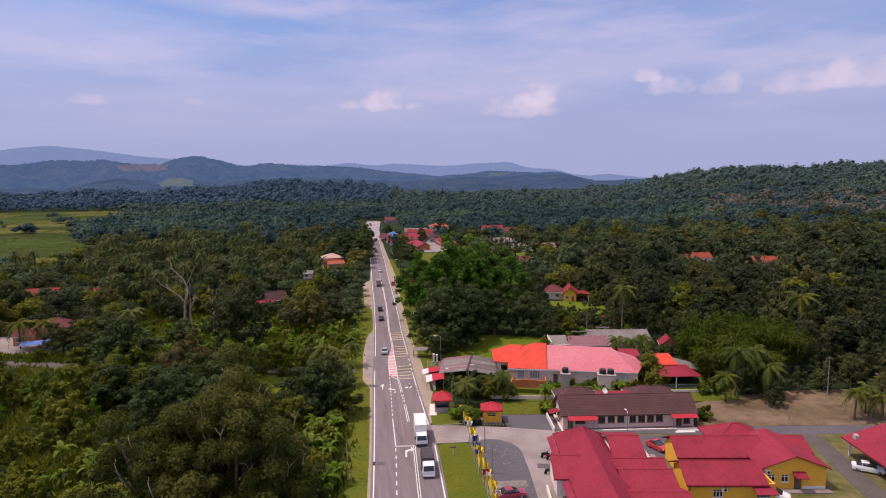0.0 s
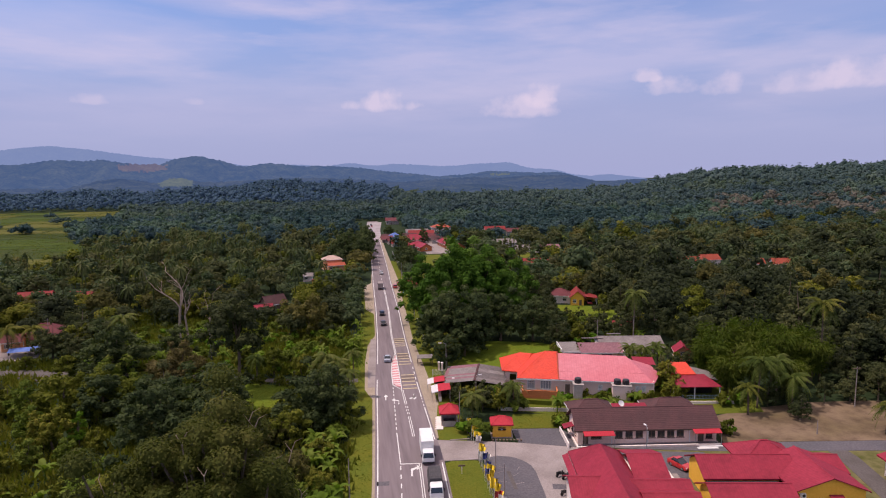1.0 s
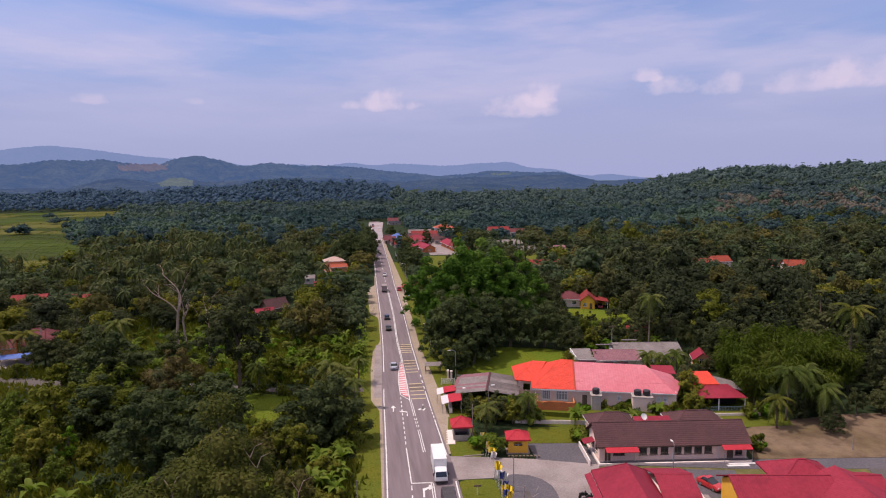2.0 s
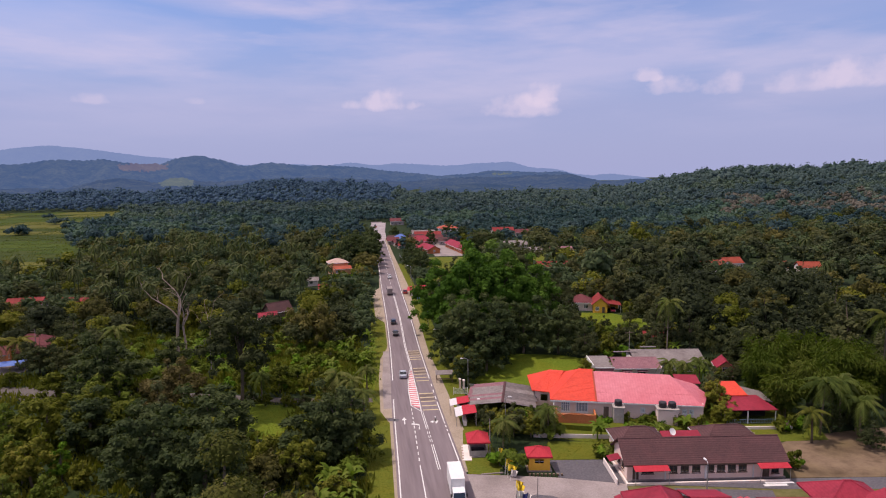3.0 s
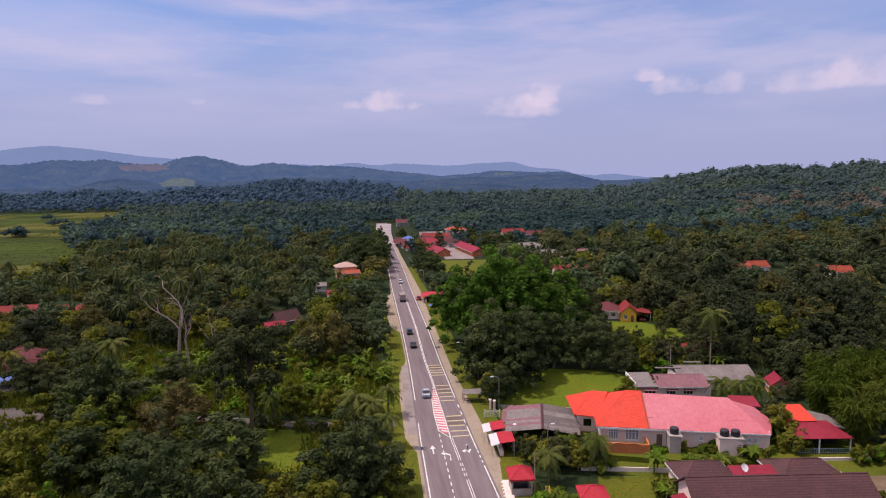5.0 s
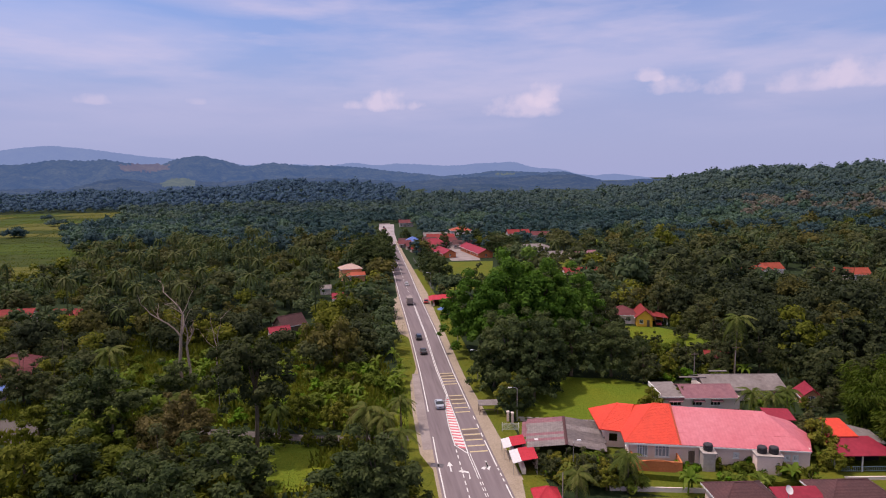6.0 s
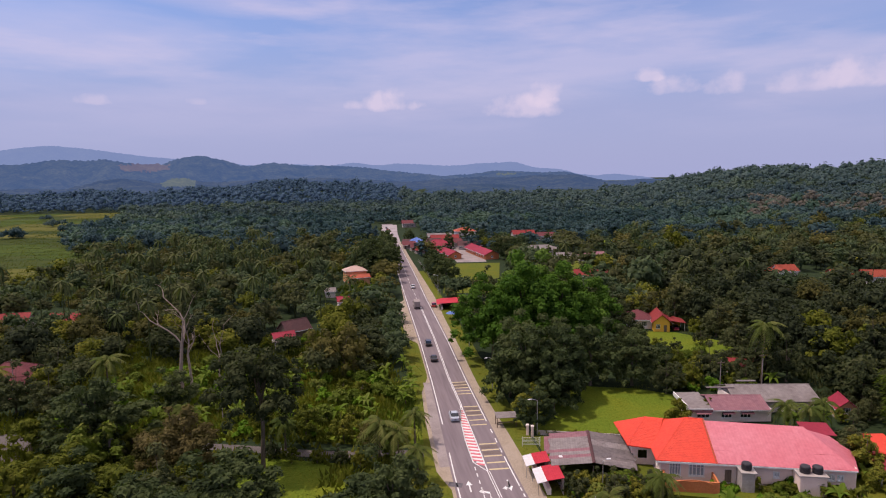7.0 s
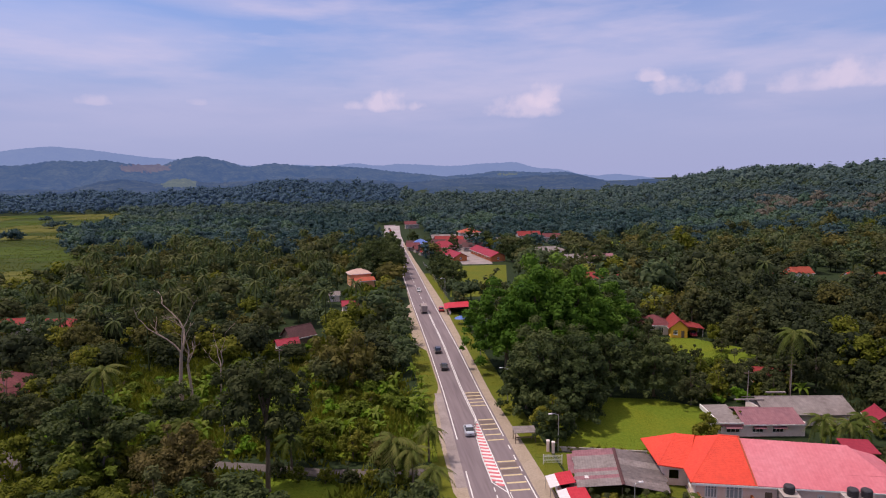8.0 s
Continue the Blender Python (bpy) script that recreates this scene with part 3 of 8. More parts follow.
for k in range(11):
    line("lane_dash", LANE, 117 + 2.2 * k, 118.2 + 2.2 * k, 0.17, step=1)
for k in range(16):
    line("lane_dash", LANE, 101 - 2.9 * k, 102.4 - 2.9 * k, 0.17, step=1)
mark("stop_line", 7.1, 103.1, 10.4, 102.75, 0.25)
# hatched island between the lanes
HL = [(138.4, 10.4), (141.8, 8.75), (150, 9.0), (159, 9.75), (167, 11.2)]
HR = [(138.4, 10.45), (150, 10.85), (159, 11.1), (167, 11.3)]
line("island_line", HL, 138.4, 141.8, 0.2, step=4)
line("island_line", HL, 141.8, 167, 0.2, step=2)
line("island_line", HR, 138.4, 167, 0.2, step=2)
for k in range(19):
    y = 140.9 + 1.28 * k
    if along(HR, y) - along(HL, y) > 0.4:
        mark("hatch_stripe", along(HL, y) + 0.1, y + 0.35, along(HR, y) - 0.1, y - 0.35, 0.58, PINK_LINE)
        mark("hatch_gap", along(HL, y) + 0.1, y + 0.99, along(HR, y) - 0.1, y + 0.29, 0.58)
for ys in ((181, 179.1, 177.2, 175.3, 173.4), (166, 163.7, 161.4, 159, 156.7), (148.3, 145.9, 143.6, 141.2, 138.9)):
    for y in ys:
        mark("rumble_bar", along(HR if y < 167 else CENTRE, y) + 0.35, y, along(ROAD_R, y) - 0.25, y - 0.1, 0.42, YELLOW_LINE)
    for a, b in zip(ys[:2], ys[1:3]):
        ym = (a + b) / 2
        mark("rumble_coat", along(HR if ym < 167 else CENTRE, ym) + 0.35, ym, along(ROAD_R, ym) - 0.25, ym - 0.1, 1.3, BROWN_COAT)


def arrow(x, y, heading, bend=0, size=1.0):
    """A painted lane arrow: stem, head and, where it bends, a side arm."""
    s = Shape()
    z = 0.078
    if bend == 0:
        pts = [(-0.12, -1.7), (0.12, -1.7), (0.12, 0.3), (0.5, 0.3), (0, 1.7), (-0.5, 0.3), (-0.12, 0.3)]
        s.slab([(px * size, py * size, z) for px, py in pts], [(0, 1, 2, 6), (2, 3, 4), (6, 2, 4), (6, 4, 5)], 0.006)
    else:
        b = bend
        pts = [(-0.13, -1.6), (0.13, -1.6), (0.13, 0.1), (0.75 * b, 0.7), (0.75 * b, 0.25), (1.5 * b, 1.0), (0.75 * b, 1.75), (0.75 * b, 1.2), (-0.13 * b, 0.7)]
        s.slab([(px * size, py * size, z) for px, py in pts], [(0, 1, 2, 8), (2, 3, 7, 8), (3, 4, 5), (3, 5, 7), (7, 5, 6)], 0.006)
    part("lane_arrow", s, WHITE_LINE, road, at=pose(x, y, 0, 0, 0, heading))


arrow(6.65, 134.2, -3)
arrow(9.15, 131.3, -3, -1)
arrow(12.7, 133.5, 177, 0)
arrow(12.7, 133.5, 177, 1, 0.8)
arrow(8.75, 100.4, -5, 1, 1.1)
mark("tar_patch", 3.6, 135.4, 5.6, 134.6, 1.3, ASPHALT_DARK)
mark("tar_patch", 2.9, 97.2, 4.9, 97.0, 1.3, ASPHALT_DARK)

# forecourt, car park and back lane of the compounds
sheet("driveway", [(14.3, 103.0), (19.9, 102.6), (25.6, 102.4), (27.2, 100.8), (28.1, 98.8), (28.2, 97), (27.6, 90), (26.1, 80), (24.5, 66), (31.5, 66), (33.5, 80), (35.5, 96), (38.0, 104.0), (28.5, 107.6), (21.3, 109.6), (14.4, 111.2)], CONCRETE, "worn pale concrete driveway", "pavement", 0.055)
sheet("car_park", [(20.1, 66), (24.6, 66), (26.1, 80), (27.6, 90), (28.3, 96.8), (28.2, 99.0), (27.3, 101.0), (25.8, 102.5), (23.5, 103.3), (21.0, 102.6), (20.2, 92)], ASPHALT_DARK, "patched dark tarmac car park", "pavement", 0.062)
sheet("tar_patch", [(23.4, 92.0), (24.0, 91.9), (24.3, 97.6), (23.7, 97.8)], TRACK, "pale worn tarmac strip", "pavement", 0.070, 0.02)
sheet("tar_patch", [(21.0, 86.0), (26.0, 85.4), (26.2, 87.6), (21.1, 88.0)], ROOF_GREY, "greyer tarmac patch in the car park", "pavement", 0.068, 0.02)
sheet("tar_patch", [(29.2, 91.0), (31.4, 90.6), (31.6, 92.0), (29.6, 92.6)], ASPHALT_DARK, "dark oil-stained patch", "pavement", 0.062, 0.02)
for bx, by, ba in ((22.4, 97.5, 20), (23.6, 99.0, -30), (25.0, 96.4, 35), (22.2, 94.6, -15), (25.8, 98.2, 60), (24.8, 93.6, 10)):
    ca, sa = 0.75 * math.cos(radians(ba)), 0.75 * math.sin(radians(ba))
    sheet("parking_mark", [(bx - ca, by - sa), (bx + ca, by + sa), (bx + ca - 0.1 * sa, by + sa + 0.1 * ca), (bx - ca - 0.1 * sa, by - sa + 0.1 * ca)], CONCRETE, "faded painted parking line", "marking", 0.071, 0.02)
sheet("back_lane", [(28.5, 107.7), (38.0, 104.1), (60, 98.6), (88, 93.8), (140, 84), (140, 87.6), (91, 97.3), (64, 101.2), (40, 106.3), (37.8, 112.2), (28.8, 113.6)], ASPHALT_DARK, "dark tarmac lane between the buildings", "pavement", 0.05)
sheet("yard_paving", [(43.5, 91.5), (54.5, 89.0), (58.5, 98.4), (44.5, 101.6)], ASPHALT_DARK, "dark tarmac yard between the buildings", "pavement", 0.044)
structure("kerb", Shape().box(16.7, 110.5, 0.0, 20.3, 110.75, 0.17), CONCRETE, "pale concrete kerb of a grass patch", "kerb")
sheet("side_lane", [(72.5, 66), (76.5, 66), (77.4, 75), (82.4, 92.2), (82.6, 94.8), (79.3, 95.2), (78.8, 92.0), (73.6, 75)], TRACK, "narrow grey paved side lane", "pavement", 0.056)
sheet("yard_ground", [(30, 60), (140, 60), (140, 84), (88, 93.8), (60, 98.6), (38, 104), (33, 80)], YARD, "patchy dry grass and earth between buildings", "ground", 0.02)
sheet("dirt_ground", [(64, 101.4), (91, 97.4), (140, 87.8), (150, 100), (122, 110), (104, 114.5), (92, 115.6), (77, 114.6), (68, 112)], DIRT, "bare sandy earth clearing", "ground", 0.035)
sheet("front_lawn", [(28.4, 113.8), (37.8, 112.4), (40.4, 118.8), (31, 120.5)], GRASS, "short dry lawn", "lawn", 0.04)
sheet("verge_lawn", [(11.9, 60), (20.0, 60), (20.2, 92), (20.6, 101.4), (19.6, 102.3), (15.6, 102.8), (14.5, 102.2), (13.5, 86)], GRASS, "grass verge between road and car park", "grass", 0.045)
sheet("kiosk_lawn", [(14.8, 111.3), (19.6, 109.8), (21.0, 116), (20, 128), (17, 128), (15.2, 118)], GRASS, "small grass patch behind the road", "grass", 0.053)
sheet("lawn", [(22.5, 152.4), (36.5, 147.2), (48, 146), (55, 157), (58, 164), (51, 170), (38, 174), (30, 168), (24, 160)], LAWN, "bright green mown lawn under trees", "lawn", 0.04)
sheet("house_yard", [(20.5, 128), (37, 119.5), (64, 114), (80, 112.5), (84, 122), (80, 130), (68, 142), (47, 147), (36.5, 147), (21.5, 150)], GRASS, "grassy ground around the houses", "grass", 0.037)
sheet("house_terrace", [(31.5, 126.5), (46, 121.2), (64.5, 116.5), (68.5, 134), (54, 141), (36, 145)], GRASS, "raised grassy terrace under the long house", "grass", 0.95, 1.1)
sheet("garden", [(70, 204), (74, 197), (78, 190), (84, 186), (91, 190), (93, 200), (87, 208), (84, 213), (74, 216), (69, 210)], LAWN, "sunny green garden lawn", "lawn", 0.04)
sheet("playing_field", [(25.6, 286), (48, 284), (68, 364), (42, 366), (33, 330)], GRASS, "flat green playing field", "lawn", 0.04)
sheet("school_court", [(46, 370), (62, 369), (66, 395), (62, 440), (47, 440), (47, 400)], CONCRETE, "pale worn paved court among roofs", "pavement", 0.05)
# one pale sheet: worn forecourt paving, and the road's glare as colour
sheet("far_forecourt", [(21.2, 462), (24.5, 480), (27.0, 540), (33.0, 628), (19.0, 628), (14.0, 540), (13.8, 490), (16.5, 462)], PALE_PAVING_GLARE, "open paved forecourt, with pale glare over the far road", "pavement", 0.078, 0.02)
sheet("house_green", [(97, 330), (122, 328), (129, 345), (127, 369), (97, 371)], GRASS, "mown grass before a white house", "grass", 0.042)
sheet("far_clearing", [(150, 425), (185, 425), (190, 455), (150, 455)], LAWN, "green clearing in the woods", "grass", 0.04)
sheet("track", [(-110, 172), (-72, 160.8), (-49, 158.2), (-30, 152.8), (-16, 147.6), (1, 145.2), (1, 147.8), (-16, 150.4), (-30, 155.2), (-49, 161.0), (-72, 167.0), (-110, 178)], TRACK, "narrow pale lane under trees", "path", 0.045)
sheet("lane_bend", [(-69, 154), (-64.5, 158.8), (-66, 162.5), (-72, 166.6), (-77, 169), (-77, 164), (-72.5, 158)], TRACK, "pale bend of the lane under trees", "path", 0.049)
sheet("lawn_west", [(-31, 137), (-26, 131), (-12, 130), (-11, 144.6), (-29, 150.5)], LAWN, "bright green lawn beside the lane", "lawn", 0.04)
sheet("scrub_clearing", [(-64, 164), (-34, 158), (-20, 160), (-24, 200), (-50, 206), (-66, 190)], LAWN, "sunny clearing of low green growth", "grass", 0.03)
sheet("scrub_clearing", [(-20, 156), (-12, 152.5), (1.5, 150), (3.2, 178), (-6, 186), (-22, 188)], LAWN, "sunny patch of low green growth by the lane", "grass", 0.034)
sheet("house_yard_west", [(-106, 178), (-92, 176), (-83, 181), (-85, 196), (-106, 200)], CONCRETE, "paved yard before a house", "pavement", 0.04)
sheet("rice_field", [(-220, 290), (-120, 330), (-120, 380), (-150, 440), (-180, 520), (-228, 600), (-240, 700), (-292, 932), (-440, 930), (-760, 930), (-760, 290)], PADDY, "broad green and yellow rice fields", "field", 0.05)


def rice_plots():
    """Strips of rice at different stages between low banks."""
    rng = random.Random(17)
    y = 330.0
    while y < 905:
        deep = rng.uniform(12, 30) * (1 + (y - 330) / 500)
        x = -118 - 0.30 * (y - 330) + rng.uniform(-8, 2)
        while x > -150 - 0.78 * y:
            wide = rng.uniform(35, 95)
            sk = rng.uniform(-4, 4)
            m = rng.choices((PADDY_RIPE, PADDY_GREEN, None), (3.4 if y > 560 else 0.8, 2.0, 2.0))[0]
            if m:
                sheet("rice_plot", [(x - wide, y + sk), (x - 2, y), (x - 2, y + deep - 2.5), (x - wide, y + sk + deep - 2.5)], m, "strip of rice between low banks", "field", 0.10, 0.08)
            x -= wide + 1.5
        y += deep


rice_plots()


def ridge(name, dist, crest, material, label, rough_m, seed, depth=0.22, patches=()):
    """A far range of hills: spurs and gullies below a wooded, uneven crest. crest: (azimuth in degrees, height in metres).
    patches: bare places on the slope, (azimuth from, to, elevation from, to, material)."""
    rng = np.random.default_rng(seed)
    az = np.arange(-46, 56, 0.16)
    t = np.interp(az, [c[0] for c in crest], [c[1] for c in crest])
    k = np.hanning(9) / np.hanning(9).sum()
    t = np.convolve(np.pad(t, 4, mode="edge"), k, "valid")
    waves = [(w, rng.uniform(0, 6.3), rng.uniform(-4, 4), g) for w, g in ((9.0, 0.34), (5.2, 0.30), (2.9, 0.22), (1.6, 0.14), (0.9, 0.08))]
    rows, n = 30, len(az)
    P = np.zeros((rows, n, 3))
    for r in range(rows):
        f = r / (rows - 1)
        d = dist * (1 - depth * (1 - f))
        spur = sum(g * (1 - 2 * np.abs(np.sin(3.14 * az / w + ph + dr * f))) for w, ph, dr, g in waves)
        h = t * f ** 1.1 * (1 + spur * (1 - f) * 0.9) + np.maximum(t, 30) * spur * f * (1 - f) * 0.5 + rng.normal(0, rough_m, n) * (0.5 + 0.5 * f)
        a = np.radians(az + rng.normal(0, 0.02, n))
        P[r] = np.stack([d * np.sin(a), d * np.cos(a), np.where(r == 0, -5.0, h)], -1)
    i = (np.arange(rows - 1)[:, None] * n + np.arange(n - 1)[None]).ravel()
    me = array_mesh(name, P.reshape(-1, 3), np.stack([i, i + 1, i + n + 1, i + n], -1), material)
    if patches:
        c = (P[:-1, :-1] + P[1:, 1:]).reshape(-1, 3) / 2
        ca = np.degrees(np.arctan2(c[:, 0], c[:, 1])) + rng.normal(0, 0.10, len(c))
        ce = np.degrees(np.arctan2(c[:, 2] - 47.5, np.hypot(c[:, 0], c[:, 1]))) + rng.normal(0, 0.04, len(c))
        slot = np.zeros(len(c), np.int32)
        for k, (a0, a1, e0, e1, m) in enumerate(patches):
            me.materials.append(m)
            u, v = (ca - (a0 + a1) / 2) / ((a1 - a0) / 2), (ce - (e0 + e1) / 2) / ((e1 - e0) / 2)
            slot[u ** 4 + v ** 4 < 1] = k + 1
        me.polygons.foreach_set("material_index", slot)
    structure(name, me, material, label, "hills")


# the glow colours stand in for the haze at each distance
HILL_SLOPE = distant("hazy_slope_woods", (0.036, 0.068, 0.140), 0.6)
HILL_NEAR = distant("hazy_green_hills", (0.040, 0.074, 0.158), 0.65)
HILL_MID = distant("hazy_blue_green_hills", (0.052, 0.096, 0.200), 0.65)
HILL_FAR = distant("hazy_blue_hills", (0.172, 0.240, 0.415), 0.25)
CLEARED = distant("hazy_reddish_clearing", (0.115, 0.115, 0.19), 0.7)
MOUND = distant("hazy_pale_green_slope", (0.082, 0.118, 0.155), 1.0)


def crest(dist, pairs):
    return [(az, 47.5 + dist * math.tan(radians(el))) for az, el in pairs]


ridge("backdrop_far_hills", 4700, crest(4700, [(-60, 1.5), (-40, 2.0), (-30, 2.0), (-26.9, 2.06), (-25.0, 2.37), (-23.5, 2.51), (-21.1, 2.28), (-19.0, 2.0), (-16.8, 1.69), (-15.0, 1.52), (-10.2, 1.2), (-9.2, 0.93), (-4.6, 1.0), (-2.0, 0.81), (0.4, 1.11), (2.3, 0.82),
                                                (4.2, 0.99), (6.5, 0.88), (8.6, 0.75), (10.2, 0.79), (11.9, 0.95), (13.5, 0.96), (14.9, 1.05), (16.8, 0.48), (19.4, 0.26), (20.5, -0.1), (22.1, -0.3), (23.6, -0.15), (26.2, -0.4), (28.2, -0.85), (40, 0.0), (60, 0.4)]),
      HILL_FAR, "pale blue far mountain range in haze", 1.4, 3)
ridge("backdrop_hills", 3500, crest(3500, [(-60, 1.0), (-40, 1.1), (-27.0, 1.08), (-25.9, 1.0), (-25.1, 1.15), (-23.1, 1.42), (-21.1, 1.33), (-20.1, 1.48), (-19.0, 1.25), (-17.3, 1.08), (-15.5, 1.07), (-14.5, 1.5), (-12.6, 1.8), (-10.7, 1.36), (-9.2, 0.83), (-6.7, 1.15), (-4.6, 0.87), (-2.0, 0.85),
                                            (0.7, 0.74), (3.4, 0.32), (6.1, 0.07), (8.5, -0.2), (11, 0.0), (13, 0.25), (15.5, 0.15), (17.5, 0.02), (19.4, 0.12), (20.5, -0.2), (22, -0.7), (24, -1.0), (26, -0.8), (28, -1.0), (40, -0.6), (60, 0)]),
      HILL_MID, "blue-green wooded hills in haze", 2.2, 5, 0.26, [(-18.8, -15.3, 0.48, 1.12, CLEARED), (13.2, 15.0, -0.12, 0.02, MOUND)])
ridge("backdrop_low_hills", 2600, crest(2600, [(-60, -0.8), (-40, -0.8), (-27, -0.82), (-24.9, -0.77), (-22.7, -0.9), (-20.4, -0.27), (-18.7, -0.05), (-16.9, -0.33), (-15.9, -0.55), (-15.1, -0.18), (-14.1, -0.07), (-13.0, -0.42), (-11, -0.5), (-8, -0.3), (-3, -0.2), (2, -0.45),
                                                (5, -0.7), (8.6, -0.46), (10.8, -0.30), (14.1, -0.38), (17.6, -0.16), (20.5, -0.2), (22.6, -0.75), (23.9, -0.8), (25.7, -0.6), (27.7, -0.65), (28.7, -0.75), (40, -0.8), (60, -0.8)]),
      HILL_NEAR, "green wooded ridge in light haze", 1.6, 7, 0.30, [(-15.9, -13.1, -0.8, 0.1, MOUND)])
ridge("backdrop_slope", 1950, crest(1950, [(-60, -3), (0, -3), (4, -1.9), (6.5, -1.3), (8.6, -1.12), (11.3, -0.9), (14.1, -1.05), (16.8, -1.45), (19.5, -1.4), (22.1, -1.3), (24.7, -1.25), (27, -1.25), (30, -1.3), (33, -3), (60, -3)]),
      HILL_SLOPE, "dark blue-green lower slope in haze across the valley", 1.5, 11, 0.34)


# ---------------------------------------------------------------- buildings
def wall_shape(length, high, thick, openings=(), gable=0.0):
    """A wall along x from 0 to length, its outer face at y = 0, with openings (x0, z0, x1, z1) cut through it."""
    s = Shape()
    xs = sorted({0.0, length, *[o[0] for o in openings], *[o[2] for o in openings]})
    zs = sorted({0.0, high, *[o[1] for o in openings], *[o[3] for o in openings]})
    if gable:
        xs = sorted({*xs, length / 2})
    nx, nz = len(xs), len(zs)
    verts = [(x, y, z) for y in (0.0, thick) for z in zs for x in xs]

    def at(i, j, k):
        return k * nx * nz + j * nx + i

    def solid(i, j):
        if not (0 <= i < nx - 1 and 0 <= j < nz - 1):
            return False
        xm, zm = (xs[i] + xs[i + 1]) / 2, (zs[j] + zs[j + 1]) / 2
        return not any(o[0] < xm < o[2] and o[1] < zm < o[3] for o in openings)

    faces = []
    for i in range(nx - 1):
        for j in range(nz - 1):
            if not solid(i, j):
                continue
            faces += [(at(i, j, 0), at(i + 1, j, 0), at(i + 1, j + 1, 0), at(i, j + 1, 0)), (at(i, j, 1), at(i, j + 1, 1), at(i + 1, j + 1, 1), at(i + 1, j, 1))]
            for di, dj, p, q in ((-1, 0, (i, j), (i, j + 1)), (1, 0, (i + 1, j + 1), (i + 1, j)), (0, -1, (i + 1, j), (i, j)), (0, 1, (i, j + 1), (i + 1, j + 1))):
                if not solid(i + di, j + dj) and not (gable and j + dj == nz - 1):
                    faces.append((at(*p, 0), at(*p, 1), at(*q, 1), at(*q, 0)))
    if gable:
        m, n = xs.index(length / 2), len(verts)
        verts += [(length / 2, 0.0, high + gable), (length / 2, thick, high + gable)]
        top = [(i, nz - 1) for i in range(nx)]
        faces.append(tuple(at(i, j, 0) for i, j in top) + (n,))
        faces.append(tuple(at(i, j, 1) for i, j in reversed(top)) + (n + 1,))
        faces += [(at(nx - 1, nz - 1, 0), at(nx - 1, nz - 1, 1), n + 1, n), (at(0, nz - 1, 1), at(0, nz - 1, 0), n, n + 1)]
    return s.add(verts, faces)


def window(parent, x0, z0, x1, z1, bars=2, frame_mat=WHITE_TRIM, sill=True, depth=0.16, t=0.07, out=0.0, glass=GLASS):
    """A window in the opening of a wall part: frame with mullions, a pane, a sill."""
    w = part("window", Shape().box(x0 + 0.01, depth - 0.03, z0 + 0.01, x1 - 0.01, depth - 0.005, z1 - 0.01), glass, parent, "dark glass window" if glass == GLASS else "pale curtained window")
    s, a = Shape(), depth - 0.10 - out
    s.box(x0, a, z0, x0 + t, depth - 0.03, z1).box(x1 - t, a, z0, x1, depth - 0.03, z1)
    s.box(x0 + t, a, z0, x1 - t, depth - 0.03, z0 + t).box(x0 + t, a, z1 - t, x1 - t, depth - 0.03, z1)
    for k in range(1, bars + 1):
        x = x0 + (x1 - x0) * k / (bars + 1)
        s.box(x - t * 0.45, depth - 0.10, z0 + t, x + t * 0.45, depth - 0.03, z1 - t)
    s.box(x0 + t, depth - 0.095, z0 + (z1 - z0) * 0.68, x1 - t, depth - 0.035, z0 + (z1 - z0) * 0.68 + 0.05)
    s.box(x0 - 0.08, -0.10, z0 - 0.09, x1 + 0.08, depth - 0.11, z0 - 0.003) if sill else None
    f = part("window_frame", s, frame_mat, parent)
    return w


def door(parent, x0, x1, z1=2.05, material=TIMBER, depth=0.1):
    s = Shape().box(x0 + 0.03, depth - 0.02, 0.02, x1 - 0.03, depth + 0.03, z1 - 0.03)
    s.box(x0 + 0.15, depth - 0.035, 0.2, x1 - 0.15, depth - 0.021, z1 * 0.45).box(x0 + 0.15, depth - 0.035, z1 * 0.52, x1 - 0.15, depth - 0.021, z1 - 0.2)
    return part("door", s, material, parent)


def walls(root, L, W, H, material, front=(), back=(), left=(), right=(), gable=0.0, gables="", bars=2, thick=0.2, label="", frame_mat=WHITE_TRIM, stout=0.07, out=0.0, glass=GLASS):
    """Four walls about the origin, the front at -y. Openings per side: (x0, z0, x1, z1), a door where z0 is 0."""
    for side, ops, m, length in (("front", front, pose(-L / 2, -W / 2, 0), L), ("back", back, pose(L / 2, W / 2, 0, 0, 0, 180), L),
                                 ("left", left, pose(-L / 2, W / 2, 0, 0, 0, -90), W), ("right", right, pose(L / 2, -W / 2, 0, 0, 0, 90), W)):
        inset = thick + 0.002 if side in ("left", "right") else 0.0
        lo = [(a - inset, b, c - inset, d) for a, b, c, d in ops]
        shape = wall_shape(length - 2 * inset, H, thick, lo, gable if side in gables else 0.0)
        w = part("wall", shape, material, root, label, at=m @ pose(inset, 0, 0))
        for a, b, c, d in lo:
            if b == 0:
                door(w, a, c, d)
            else:
                window(w, a, b, c, d, bars, frame_mat, t=stout, out=out, glass=glass)
    part("floor", Shape().box(-L / 2 - 0.25, -W / 2 - 0.25, -0.2, L / 2 + 0.25, W / 2 + 0.25, 0.09), CONCRETE, root)


def ridge_cap(s, a, b, w=0.16, h=0.08):
    """A capping along a ridge or hip."""
    a, b = Vector(a), Vector(b)
    d = (b - a).normalized()
    n = Vector((-d.y, d.x, 0)).normalized() * w
    up = Vector((0, 0, h))
    s.add([a - n, a + up, a + n, b - n, b + up, b + n], [(0, 1, 4, 3), (1, 2, 5, 4), (2, 1, 0), (3, 4, 5), (0, 3, 5, 2)])


